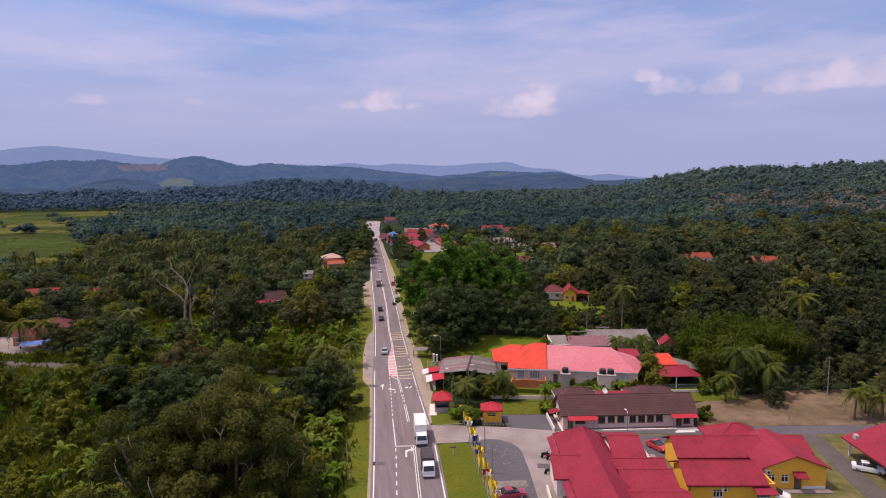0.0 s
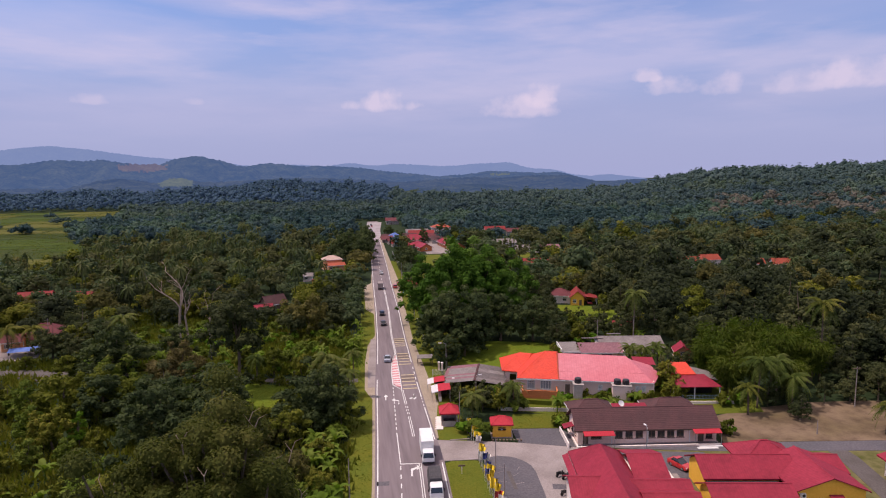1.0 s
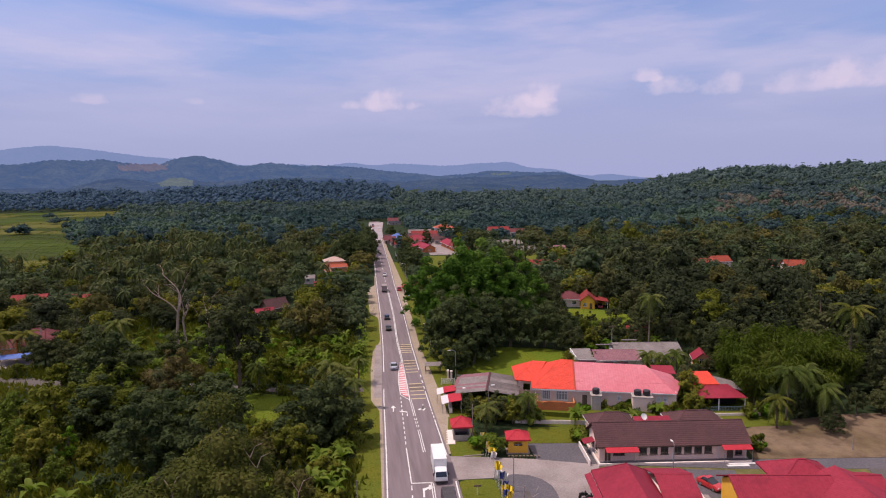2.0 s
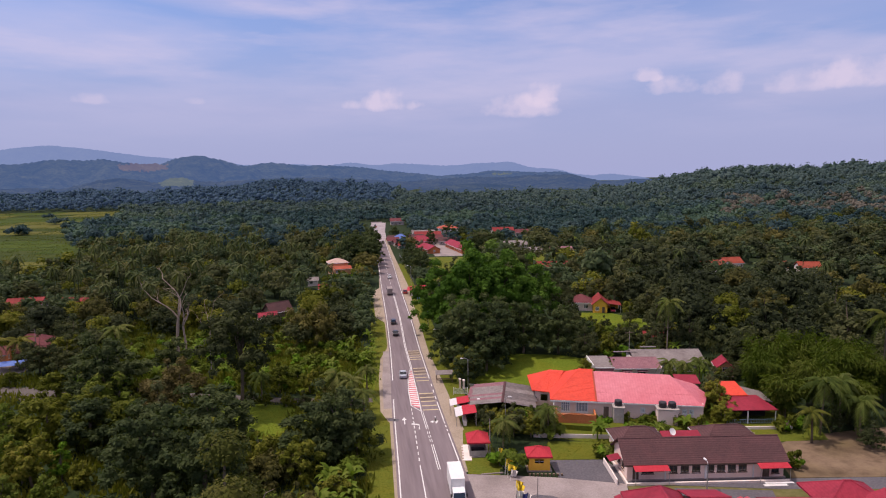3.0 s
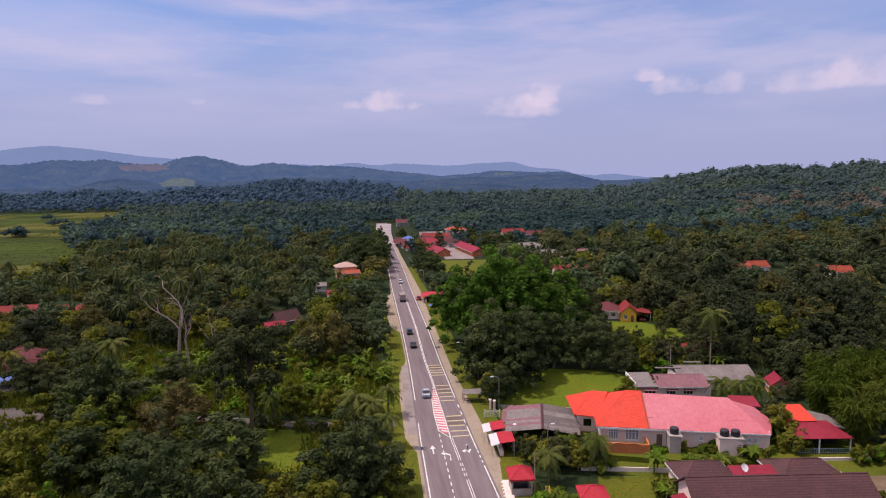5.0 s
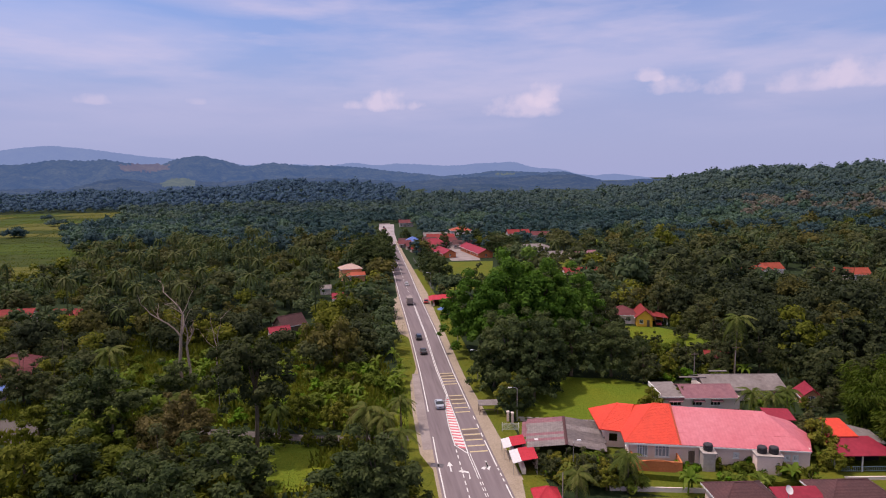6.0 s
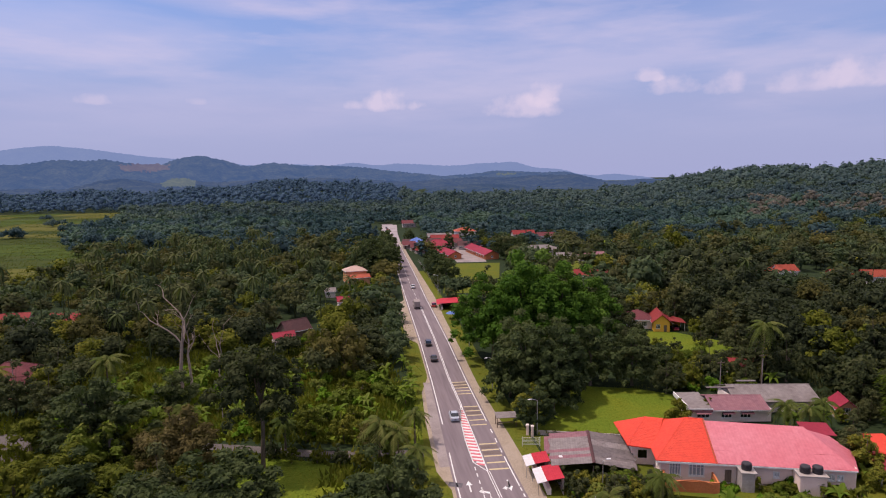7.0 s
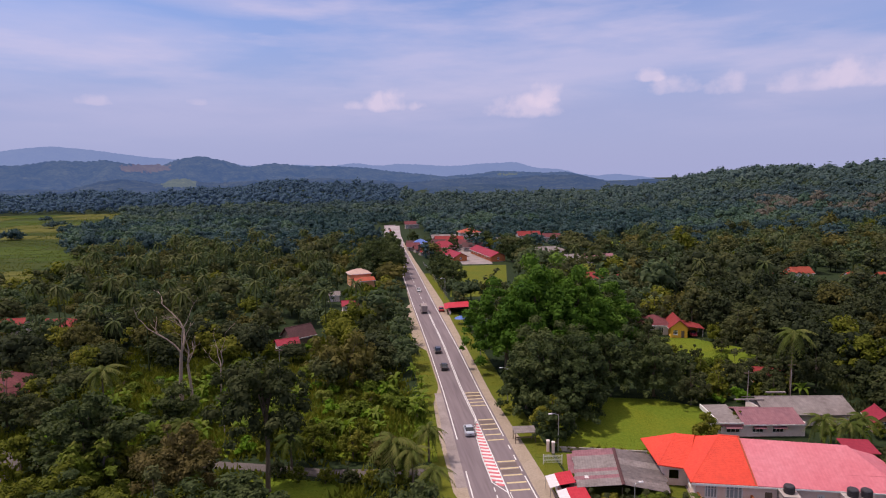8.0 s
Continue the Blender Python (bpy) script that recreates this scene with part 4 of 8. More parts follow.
def courses(faces, pitch=0.34, lift=0.03):
    """Overlapping courses laid up sloping roof faces, each a strip that stands proud at its lower edge."""
    out = []
    for poly in faces:
        P = [Vector(q) for q in poly]
        n = (P[1] - P[0]).cross(P[2] - P[0]).normalized()
        n = n if n.z > 0 else -n
        lo, hi = min(q.z for q in P), max(q.z for q in P)

        def cut(z):
            hits = []
            for a, b in zip(P, P[1:] + P[:1]):
                if (a.z - z) * (b.z - z) <= 0 and abs(a.z - b.z) > 1e-6:
                    hits.append(a.lerp(b, (z - a.z) / (b.z - a.z)))
            if len(hits) < 2:
                return None
            c = max(((u, v) for u in hits for v in hits), key=lambda e: (e[0] - e[1]).length)
            flat = Vector((-n.y, n.x, 0))
            return c if (c[1] - c[0]).dot(flat) > 0 else (c[1], c[0])

        step = pitch * math.hypot(n.x, n.y)
        for k in range(int((hi - lo) / step)):
            u, v = cut(lo + 0.004 + k * step), cut(min(hi - 0.004, lo + (k + 1.08) * step))
            if u and v:
                out.append(Shape().add([u[0], u[1], u[1] + n * lift, u[0] + n * lift, v[1] + n * 0.012, v[0] + n * 0.012], [(0, 1, 2, 3), (3, 2, 4, 5)]))
    return out


def gable_roof(root, L, W, H, rise, over, material, cx=0.0, cy=0.0, turn=0.0, thick=0.14, label="", fascia=WHITE_TRIM, cap=True):
    l, w = L / 2 + over, W / 2 + over
    drop = rise * over / (W / 2)
    z0, z1 = H - drop + 0.16, H + rise + 0.16
    s = Shape()
    s.slab([(-l, -w, z0), (l, -w, z0), (l, 0, z1), (-l, 0, z1), (l, w, z0), (-l, w, z0)], [(0, 1, 2, 3), (3, 2, 4, 5)], thick)
    r = part("roof", s, material, root, label, at=pose(cx, cy, 0, 0, 0, turn))
    if cap:
        c = Shape()
        ridge_cap(c, (-l - 0.03, 0, z1 - 0.02), (l + 0.03, 0, z1 - 0.02))
        part("ridge_cap", c, material, r)
    if fascia:
        part("fascia", Shape().box(-l, -w - 0.035, z0 - 0.24, l, -w - 0.005, z0 - 0.01), fascia, r)
        part("fascia", Shape().box(-l, w + 0.005, z0 - 0.24, l, w + 0.035, z0 - 0.01), fascia, r)
    return r


def hip_roof(root, L, W, H, rise, over, material, cx=0.0, cy=0.0, turn=0.0, inset=None, thick=0.14, label="", fascia=WHITE_TRIM):
    l, w = L / 2 + over, W / 2 + over
    k = min(l - 0.02, w) if inset is None else inset
    z0, z1 = H + 0.05, H + rise
    s = Shape()
    a, b = (-(l - k), 0, z1), (l - k, 0, z1)
    s.slab([(-l, -w, z0), (l, -w, z0), (l, w, z0), (-l, w, z0), a, b], [(0, 1, 5, 4), (1, 2, 5), (2, 3, 4, 5), (3, 0, 4)], thick)
    r = part("roof", s, material, root, label, at=pose(cx, cy, 0, 0, 0, turn))
    c = Shape()
    ridge_cap(c, a, b)
    for p, q in (((-l, -w, z0), a), ((l, -w, z0), b), ((l, w, z0), b), ((-l, w, z0), a)):
        ridge_cap(c, p, q, 0.12, 0.06)
    part("ridge_cap", c, material, r)
    if fascia:
        f = Shape()
        f.box(-l, -w - 0.035, z0 - 0.26, l, -w - 0.005, z0 - 0.02).box(-l, w + 0.005, z0 - 0.26, l, w + 0.035, z0 - 0.02)
        f.box(-l - 0.035, -w, z0 - 0.26, -l - 0.005, w, z0 - 0.02).box(l + 0.005, -w, z0 - 0.26, l + 0.035, w, z0 - 0.02)
        part("fascia", f, fascia, r)
    return r


def awning(root, x0, x1, y, z, out, material, drop=0.5):
    s = Shape()
    s.slab([(x0, y - out, z - drop), (x1, y - out, z - drop), (x1, y, z), (x0, y, z)], [(0, 1, 2, 3)], 0.06)
    a = part("awning", s, material, root, "red metal awning")
    for x in (x0 + 0.1, x1 - 0.1):
        part("awning_post", Shape().tube([(x, y - out + 0.1, 0), (x, y - out + 0.1, z - drop - 0.07)], 0.04, 6), STEEL, root)


def air_unit(root, x, y, z, turn=0):
    s = Shape().box(-0.42, -0.32, 0, 0.42, 0, 0.56)
    a = part("air_conditioner", s, WHITE_TRIM, root, "white outdoor air conditioner", at=pose(x, y, z, 0, 0, turn))
    part("fan_grille", Shape().tube([(0.1, -0.324, 0.28), (0.1, -0.34, 0.28)], 0.22, 14), BLACK_PLASTIC, a)


def row_of(n, x0, x1, w, z0, z1):
    step = (x1 - x0 - w) / max(1, n - 1)
    return [(x0 + i * step, z0, x0 + i * step + w, z1) for i in range(n)]


def brown_clinic():
    r = thing("clinic", pose(51.1, 106.6, 0.06, 0, 0, -7.2), "long cream single-storey building with dark brown tile roof", "building")
    L, W, H = 24.6, 6.4, 3.0
    front = [(0.9, 0.0, 1.9, 2.1), (2.3, 1.0, 4.2, 2.2)] + row_of(3, 6.6, 11.5, 1.3, 1.0, 2.35) + row_of(4, 12.4, 18.8, 1.3, 1.0, 2.35) + [(21.3, 0.0, 22.4, 2.1), (22.7, 0.6, 23.9, 2.2)]
    walls(r, L, W, H, WALL_CREAM, front=front, left=[(1.5, 1.0, 2.9, 2.2), (3.8, 1.0, 5.2, 2.2)], right=[(2.0, 1.0, 4.0, 2.2)], back=row_of(5, 3, 21, 1.5, 1.0, 2.2), frame_mat=BROWN_FRAME, bars=1)
    main = gable_roof(r, L, W, H, 2.3, 0.6, ROOF_BROWN, label="dark brown weathered tile roof", fascia=BROWN_FRAME)
    l, w, z0, z1 = L / 2 + 0.6, W / 2 + 0.6, H - 2.3 * 0.6 / (W / 2) + 0.16, H + 2.46
    for c in courses([[(-l, -w, z0), (l, -w, z0), (l, 0, z1), (-l, 0, z1)]]):
        part("tile_course", c, ROOF_BROWN, main)
    for side in (-1, 1):
        x = side * (L / 2 - 0.1)
        part("gable_wall", Shape().add([(x - 0.1, -W / 2, H), (x + 0.1, -W / 2, H), (x + 0.1, 0, H + 2.25), (x - 0.1, 0, H + 2.25), (x - 0.1, W / 2, H), (x + 0.1, W / 2, H)], [(0, 3, 4), (1, 5, 2), (0, 1, 2, 3), (3, 2, 5, 4), (0, 4, 5, 1)]), WALL_CREAM, r)
    for x, l in ((-7.6, 7.6), (7.6, 9.0)):
        for a in (-l / 2, l / 2 - 0.2):
            part("rear_wall", Shape().box(x + a, 3.25, 0, x + a + 0.2, 9.0, 2.9), WALL_CREAM, r)
        part("rear_wall", Shape().box(x - l / 2 + 0.21, 8.8, 0, x + l / 2 - 0.21, 9.0, 2.9), WALL_CREAM, r)
        hip_roof(r, l, 6.0, 2.9, 1.9, 0.5, ROOF_BROWN, cx=x, cy=6.0, inset=3.0, label="dark brown weathered tile roof")
    part("link_roof", Shape().slab([(-3.6, 4.2, 3.0), (3.0, 4.2, 3.0), (3.0, 6.6, 3.6), (-3.6, 6.6, 3.6)], [(0, 1, 2, 3)], 0.08), ROOF_RED, r, "red metal roof between the wings")
    for x, w in ((-0.15, 0.28), (-6.4, 0.15), (7.4, 0.15)):
        part("pilaster", Shape().box(x, -3.36, 0, x + w, -3.21, 3.05), WHITE_TRIM, r)
    awning(r, -11.6, -6.2, -3.3, 2.85, 1.7, ROOF_SCARLET, 0.55)
    awning(r, 7.7, 12.5, -3.3, 2.85, 1.7, ROOF_SCARLET, 0.5)
    part("kerb_bed", Shape().box(-12.8, -4.9, 0, 12.4, -4.6, 0.35).box(-12.8, -4.6, 0, -12.5, 3.0, 0.35), WALL_PALE, r)
    part("ramp", Shape().box(8.4, -5.4, 0, 12.8, -4.92, 0.12).box(7.9, -6.0, -0.02, 11.5, -5.42, 0.05), WHITE_TRIM, r)
    part("side_awning", Shape().slab([(-14.2, -0.6, 1.9), (-12.35, -0.6, 2.35), (-12.35, 1.4, 2.35), (-14.2, 1.4, 1.9)], [(0, 1, 2, 3)], 0.06), ROOF_RED, r, "red metal awning")
    part("low_wall", Shape().box(-14.3, -4.6, 0, -14.1, 2.6, 0.9), WALL_PALE, r)
    dish = Shape()
    ring = []
    for k in range(4):
        rad = 0.6 * k / 3
        ring.append([(rad * math.cos(a), 0.35 * (rad ** 2), rad * math.sin(a)) for a in np.linspace(0, 2 * math.pi, 17)[:-1]])
    for p, q in zip(ring, ring[1:]):
        o = len(dish.v)
        dish.add(p + q, [(i, (i + 1) % 16, 16 + (i + 1) % 16, 16 + i) for i in range(16)])
    part("satellite_dish", dish, WHITE_TRIM, r, "white satellite dish", at=pose(-2.6, 3.6, 4.7, 35, 0, 200))
    part("dish_mast", Shape().tube([(-2.6, 3.6, 3.0), (-2.6, 3.6, 4.7)], 0.05, 6), STEEL, r)


brown_clinic()


# -- crimson-roofed house group
def red_hall():
    r = thing("hall", pose(37.6, 83.6, 0.05, 0, 0, -10.0), "low building with crimson hipped metal roofs", "building")
    crimson = dict(label="crimson ribbed metal roof", fascia=ROOF_RED)
    # one long ridge towards the lane, a side wing to the car park, four short gables behind each other on the other side
    hip_roof(r, 31.0, 7.2, 3.0, 3.1, 0.5, ROOF_RED, cx=-2.1, cy=-3.8, turn=90, inset=4.0, **crimson)
    gable_roof(r, 5.2, 7.2, 3.0, 1.7, 0.35, ROOF_RED, cx=-5.5, cy=0.5, **crimson)
    gable_roof(r, 4.8, 9.0, 3.0, 1.5, 0.3, ROOF_RED, cx=4.5, cy=8.0, **crimson)
    gable_roof(r, 8.0, 4.4, 3.1, 1.0, 0.3, ROOF_RED, cx=4.6, cy=0.7, **crimson)
    gable_roof(r, 7.4, 6.4, 2.9, 1.25, 0.3, ROOF_RED, cx=4.9, cy=-3.0, **crimson)
    gable_roof(r, 8.0, 6.4, 2.8, 1.25, 0.3, ROOF_RED, cx=4.8, cy=-9.2, **crimson)
    gable_roof(r, 8.0, 6.0, 2.7, 1.2, 0.3, ROOF_RED, cx=4.8, cy=-15.4, **crimson)
    for y0, y1 in ((4.7, 12.0), (-19.0, -3.6)):
        part("side_roof", Shape().slab([(-7.2, y0, 2.45), (-6.3, y0, 2.85), (-6.3, y1, 2.85), (-7.2, y1, 2.45)], [(0, 1, 2, 3)], 0.1), ROOF_RED, r, "crimson lean-to strip")
    ops = row_of(3, 1.6, 7.0, 1.3, 1.0, 2.2) + row_of(4, 16.6, 29.0, 1.4, 1.0, 2.2)
    w = part("wall", wall_shape(30.4, 3.0, 0.2, ops), WALL_PALE, r, at=pose(-5.5, 11.5, 0, 0, 0, -90))
    for o in ops:
        window(w, *o)
    w = part("wall", wall_shape(7.3, 3.0, 0.2, [(2.0, 1.0, 3.4, 2.2), (4.6, 0.0, 5.6, 2.1)]), WALL_PALE, r, at=pose(1.85, 11.5, 0, 0, 0, 180))
    window(w, 2.0, 1.0, 3.4, 2.2)
    door(w, 4.6, 5.6, 2.1)
    part("wing_block", Shape().box(-7.9, -2.9, 0, -5.52, 3.9, 2.9), WALL_PALE, r)
    part("east_block", Shape().box(1.9, -18.0, 0, 7.9, 11.9, 2.66), WALL_PALE, r)
    part("low_wall", Shape().box(-9.2, -12, 0, -8.95, -1, 0.8), WALL_PALE, r)
    air_unit(r, -5.52, 6.0, 0.9, -90)


def yellow_house():
    r = thing("yellow_house", pose(58.6, 81.0, 0.05, 0, 0, -10.0), "yellow plastered house with crimson metal roofs", "house")
    # two wings, dark strip for the valley's shade, gabled east block, hipped rear block
    gable_roof(r, 13.4, 6.8, 3.2, 1.75, 0.4, ROOF_RED, cx=-2.3, cy=5.7, label="crimson ribbed metal roof", fascia=ROOF_RED)
    gable_roof(r, 10.9, 6.8, 3.1, 1.75, 0.4, ROOF_RED, cx=-5.2, cy=-2.75, label="crimson ribbed metal roof", fascia=ROOF_RED)
    part("valley_shade_strip", Shape().box(-9.0, 1.0, 2.7, 1.2, 1.9, 2.8), SHADE_DARK, r)
    for y, x in ((5.7, -8.9), (-2.75, -10.5)):
        s = Shape()
        s.add([(x, y - 3, 0), (x, y + 3, 0), (x, y + 3, 3.1), (x, y, 4.8), (x, y - 3, 3.1), (x + 0.2, y - 3, 0), (x + 0.2, y + 3, 0), (x + 0.2, y + 3, 3.1), (x + 0.2, y, 4.8), (x + 0.2, y - 3, 3.1)],
              [(0, 4, 3, 2, 1), (5, 6, 7, 8, 9), (0, 1, 6, 5), (1, 2, 7, 6), (2, 3, 8, 7), (3, 4, 9, 8), (4, 0, 5, 9)])
        part("gable_wall", s, WALL_YELLOW, r)
    w = part("front_wall", wall_shape(12.0, 3.05, 0.2, [(3.2, 1.0, 4.6, 2.2), (9.4, 0.9, 11.4, 2.3)]), WALL_YELLOW, r, at=pose(-10.28, -6.1, 0))
    window(w, 3.2, 1.0, 4.6, 2.2)
    window(w, 9.4, 0.9, 11.4, 2.3, 3)
    part("inner_wall", Shape().box(-8.6, 2.36, 0, 1.6, 2.54, 3.1), WALL_YELLOW, r)
    part("inner_wall", Shape().box(-10.28, 0.4, 0, 1.6, 0.58, 3.0), WALL_YELLOW, r)
    part("back_wall", wall_shape(20.0, 3.2, 0.2, row_of(4, 2, 17, 1.4, 1.0, 2.2)), WALL_YELLOW, r, at=pose(11.4, 9.0, 0, 0, 0, 180))
    part("east_wall", wall_shape(10.0, 3.3, 0.2, row_of(2, 1.5, 8, 1.4, 1.0, 2.2)), WALL_YELLOW, r, at=pose(11.4, -1.7, 0, 0, 0, 90))
    part("west_return", Shape().box(1.5, -5.88, 0, 1.7, -1.95, 3.0), WALL_YELLOW, r)
    hip_roof(r, 8.6, 6.4, 3.3, 2.3, 0.4, ROOF_RED, cx=2.8, cy=9.6, inset=4.2, label="crimson hipped metal roof", fascia=ROOF_RED)
    gable_roof(r, 9.4, 9.4, 3.4, 1.75, 0.45, ROOF_RED, cx=6.7, cy=2.9, turn=90, label="crimson ribbed metal roof", fascia=ROOF_RED)
    gable_roof(r, 4.6, 6.2, 3.3, 1.25, 0.35, ROOF_RED, cx=9.7, cy=6.5, label="crimson ribbed metal roof", fascia=ROOF_RED)
    s = wall_shape(9.3, 3.4, 0.2, [(0.7, 1.1, 1.8, 2.3), (2.7, 1.1, 3.8, 2.3), (4.6, 0.0, 5.7, 2.1)], 1.65)
    w = part("gable_wall", s, WALL_YELLOW, r, at=pose(2.05, -1.9, 0))
    window(w, 0.7, 1.1, 1.8, 2.3, 1)
    window(w, 2.7, 1.1, 3.8, 2.3, 1)
    door(w, 4.6, 5.7, 2.1)
    part("base_band", Shape().box(7.9, -1.98, 0, 11.3, -1.905, 0.5), WHITE_TRIM, r)
    part("door_canopy", Shape().slab([(6.3, -3.3, 2.35), (8.2, -3.3, 2.35), (8.2, -1.93, 2.8), (6.3, -1.93, 2.8)], [(0, 1, 2, 3)], 0.1), ROOF_RED, r, "small red canopy over a door")
    part("front_canopy", Shape().slab([(-1.6, -7.8, 2.3), (1.4, -7.8, 2.3), (1.4, -6.14, 2.75), (-1.6, -6.14, 2.75)], [(0, 1, 2, 3)], 0.1), ROOF_RED, r, "small red canopy")
    air_unit(r, -5.6, -6.12, 2.0)
    air_unit(r, 2.6, -1.92, 2.5)
    part("apron", Shape().box(2.0, -3.2, -0.1, 11.8, -2.02, 0.1), CONCRETE, r)
    part("entry_slab", Shape().box(-11.4, -7.0, -0.1, -10.55, 9.2, 0.22), CONCRETE, r)


def red_shelter():
    r = thing("parking_shelter", pose(87.9, 78.6, 0.05, 0, 0, -10.0), "open shelter with crimson metal roof", "shelter")
    gable_roof(r, 13.0, 16.0, 3.1, 2.6, 0.6, ROOF_RED, turn=90, label="crimson ribbed metal roof", fascia=ROOF_RED)
    for x in (-7.6, -2.5, 2.5, 7.6):
        for y in (-6.2, 6.2):
            part("post", Shape().box(x - 0.12, y - 0.12, 0, x + 0.12, y + 0.12, 3.05), WALL_PALE, r)
    part("rear_wall", Shape().box(-2, -6, 0, 7.6, 6, 2.95), WALL_PALE, r)
    part("roof_tank", Shape().box(-7.6, 4.9, 3.3, -6.9, 5.8, 4.1, 0.04), WALL_GREY, r)


red_hall()
yellow_house()
red_shelter()


# -- large house: orange tiled part and faded pink part
def pink_house():
    r = thing("long_house", pose(50.4, 132.2, 0.95, 0, 0, -16.5), "wide pale house with orange tile and faded pink roofs", "house")
    front = [(1.2, 0.8, 2.9, 2.8), (4.0, 0.8, 6.3, 2.8), (9.2, 0.0, 10.2, 2.1), (16.0, 1.2, 16.9, 2.2), (20.2, 1.2, 21.1, 2.2), (23.6, 1.2, 24.5, 2.2), (24.8, 1.2, 25.7, 2.2)]
    walls(r, 27.4, 13.4, 3.3, WALL_CREAM, stout=0.14, out=0.10, glass=CURTAIN_GLASS, front=front, left=row_of(2, 2, 11, 1.6, 1.0, 2.4), right=row_of(3, 2, 12, 1.4, 1.0, 2.3), back=row_of(5, 2, 25, 1.4, 1.0, 2.3), bars=3)
    # pink half: gable with a hip slope at the east end
    s = Shape()
    z0, z1, y0, y1 = 3.35, 6.7, -7.4, 7.4
    s.slab([(-6.0, y0, z0), (13.6, y0, z0 - 0.25), (8.9, 0, z1 - 0.1), (-6.0, 0.6, z1), (8.9, y1, z0), (-6.0, y1, z0)], [(0, 1, 2, 3), (3, 2, 4, 5)], 0.12)
    pink = part("pink_roof", s, ROOF_PINK, r, "faded pink metal roof sheets")
    s = Shape()
    s.slab([(13.62, y0, z0 - 0.26), (15.9, -1.0, 3.2), (15.0, 4.6, 3.3), (8.92, 3.0, 5.4), (8.9, 0.0, z1 - 0.3)], [(0, 1, 2, 3, 4)], 0.1)
    part("side_roof", s, ROOF_PINK, r, "faded pink metal roof sheets")
    part("rear_roof", Shape().slab([(11.5, 4.7, 3.4), (16.2, 4.7, 3.4), (16.2, 8.6, 4.0), (11.5, 8.6, 4.0)], [(0, 1, 2, 3)], 0.1), ROOF_RED, r, "crimson metal lean-to roof")
    # orange half: a hipped front block and a second one behind it
    s = Shape()
    s.slab([(-14.6, -7.5, 3.4), (-5.8, -7.6, 3.4), (-5.8, 0.7, 6.95), (-8.6, 0.9, 6.95), (-14.6, 7.2, 3.4), (-5.8, 7.2, 3.4)], [(0, 1, 2, 3), (0, 3, 4), (3, 2, 5, 4)], 0.14)
    orange = part("orange_roof", s, ROOF_ORANGE, r, "bright orange clay tile roof")
    for c in courses([[(-14.6, -7.5, 3.4), (-5.8, -7.6, 3.4), (-5.8, 0.7, 6.95), (-8.6, 0.9, 6.95)], [(-14.6, 7.2, 3.4), (-14.6, -7.5, 3.4), (-8.6, 0.9, 6.95)]]):
        part("tile_course", c, ROOF_ORANGE, orange)
    for c in courses([[(-18.0, -2.6, 3.35), (-14.0, -3.4, 3.35), (-11.4, 3.6, 5.6), (-14.2, 4.0, 5.6)], [(-19.0, 6.6, 3.35), (-18.0, -2.6, 3.35), (-14.2, 4.0, 5.6)]]):
        part("tile_course", c, ROOF_ORANGE, orange)
    for c in courses([[(-6.0, y0, z0), (13.6, y0, z0 - 0.25), (8.9, 0, z1 - 0.1), (-6.0, 0.6, z1)]], 2.9, 0.05):
        part("roof_sheet", c, ROOF_PINK, pink)
    c = Shape()
    ridge_cap(c, (-18.0, -2.6, 3.35), (-14.2, 4.0, 5.6))
    ridge_cap(c, (-14.6, -7.5, 3.4), (-8.6, 0.9, 6.95))
    ridge_cap(c, (-8.6, 0.9, 6.95), (-5.8, 0.7, 6.95))
    part("ridge_cap", c, ROOF_ORANGE, r)
    s = Shape()
    s.slab([(-18.0, -2.6, 3.35), (-14.0, -3.4, 3.35), (-11.4, 3.6, 5.6), (-14.2, 4.0, 5.6), (-19.0, 6.6, 3.35), (-8.0, 7.6, 3.4), (-10.0, 3.4, 5.6)], [(0, 1, 2, 3), (0, 3, 4), (3, 2, 6, 5, 4)], 0.14)
    part("orange_roof", s, ROOF_ORANGE, r, "bright orange clay tile roof")
    part("wing_wall", wall_shape(3.6, 3.2, 0.2, [(1.0, 1.0, 2.4, 2.4)]), WALL_CREAM, r, at=pose(-17.3, -2.0, 0))
    part("wing_wall", Shape().box(-17.3, -1.79, 0, -17.1, 6.2, 3.2), WALL_CREAM, r)
    part("fascia", Shape().box(-14.6, -7.66, 3.05, -5.85, -7.61, 3.36).box(-5.8, -7.46, 2.98, 13.5, -7.41, 3.2), WHITE_TRIM, r)
    part("barge_board", Shape().slab([(-6.06, -7.5, 3.5), (-5.86, -7.5, 3.5), (-5.86, 0.6, 7.05), (-6.06, 0.6, 7.05)], [(0, 1, 2, 3)], 0.2), ROOF_TILE, r)
    # porch with low orange wall and arch
    s = Shape().box(-13.6, -10.2, 0, -6.2, -9.95, 1.7).box(-13.6, -9.94, 0, -13.35, -6.9, 1.7).box(-6.45, -9.94, 0, -6.2, -6.9, 1.7)
    part("porch_wall", s, PORCH_BRICK, r, "orange plastered low porch wall")
    s = Shape()
    for i in range(13):
        a, b = math.pi * i / 13, math.pi * (i + 1) / 13
        pa, pb = (-9.9 - 2.9 * math.cos(a), 1.0 + 0.85 * math.sin(a)), (-9.9 - 2.9 * math.cos(b), 1.0 + 0.85 * math.sin(b))
        s.slab([(pa[0], -10.32, pa[1] + 0.12), (pb[0], -10.32, pb[1] + 0.12), (pb[0], -10.21, pb[1] + 0.12), (pa[0], -10.21, pa[1] + 0.12)], [(0, 1, 2, 3)], 0.14)
    part("porch_arch", s, PORCH_BRICK, r)
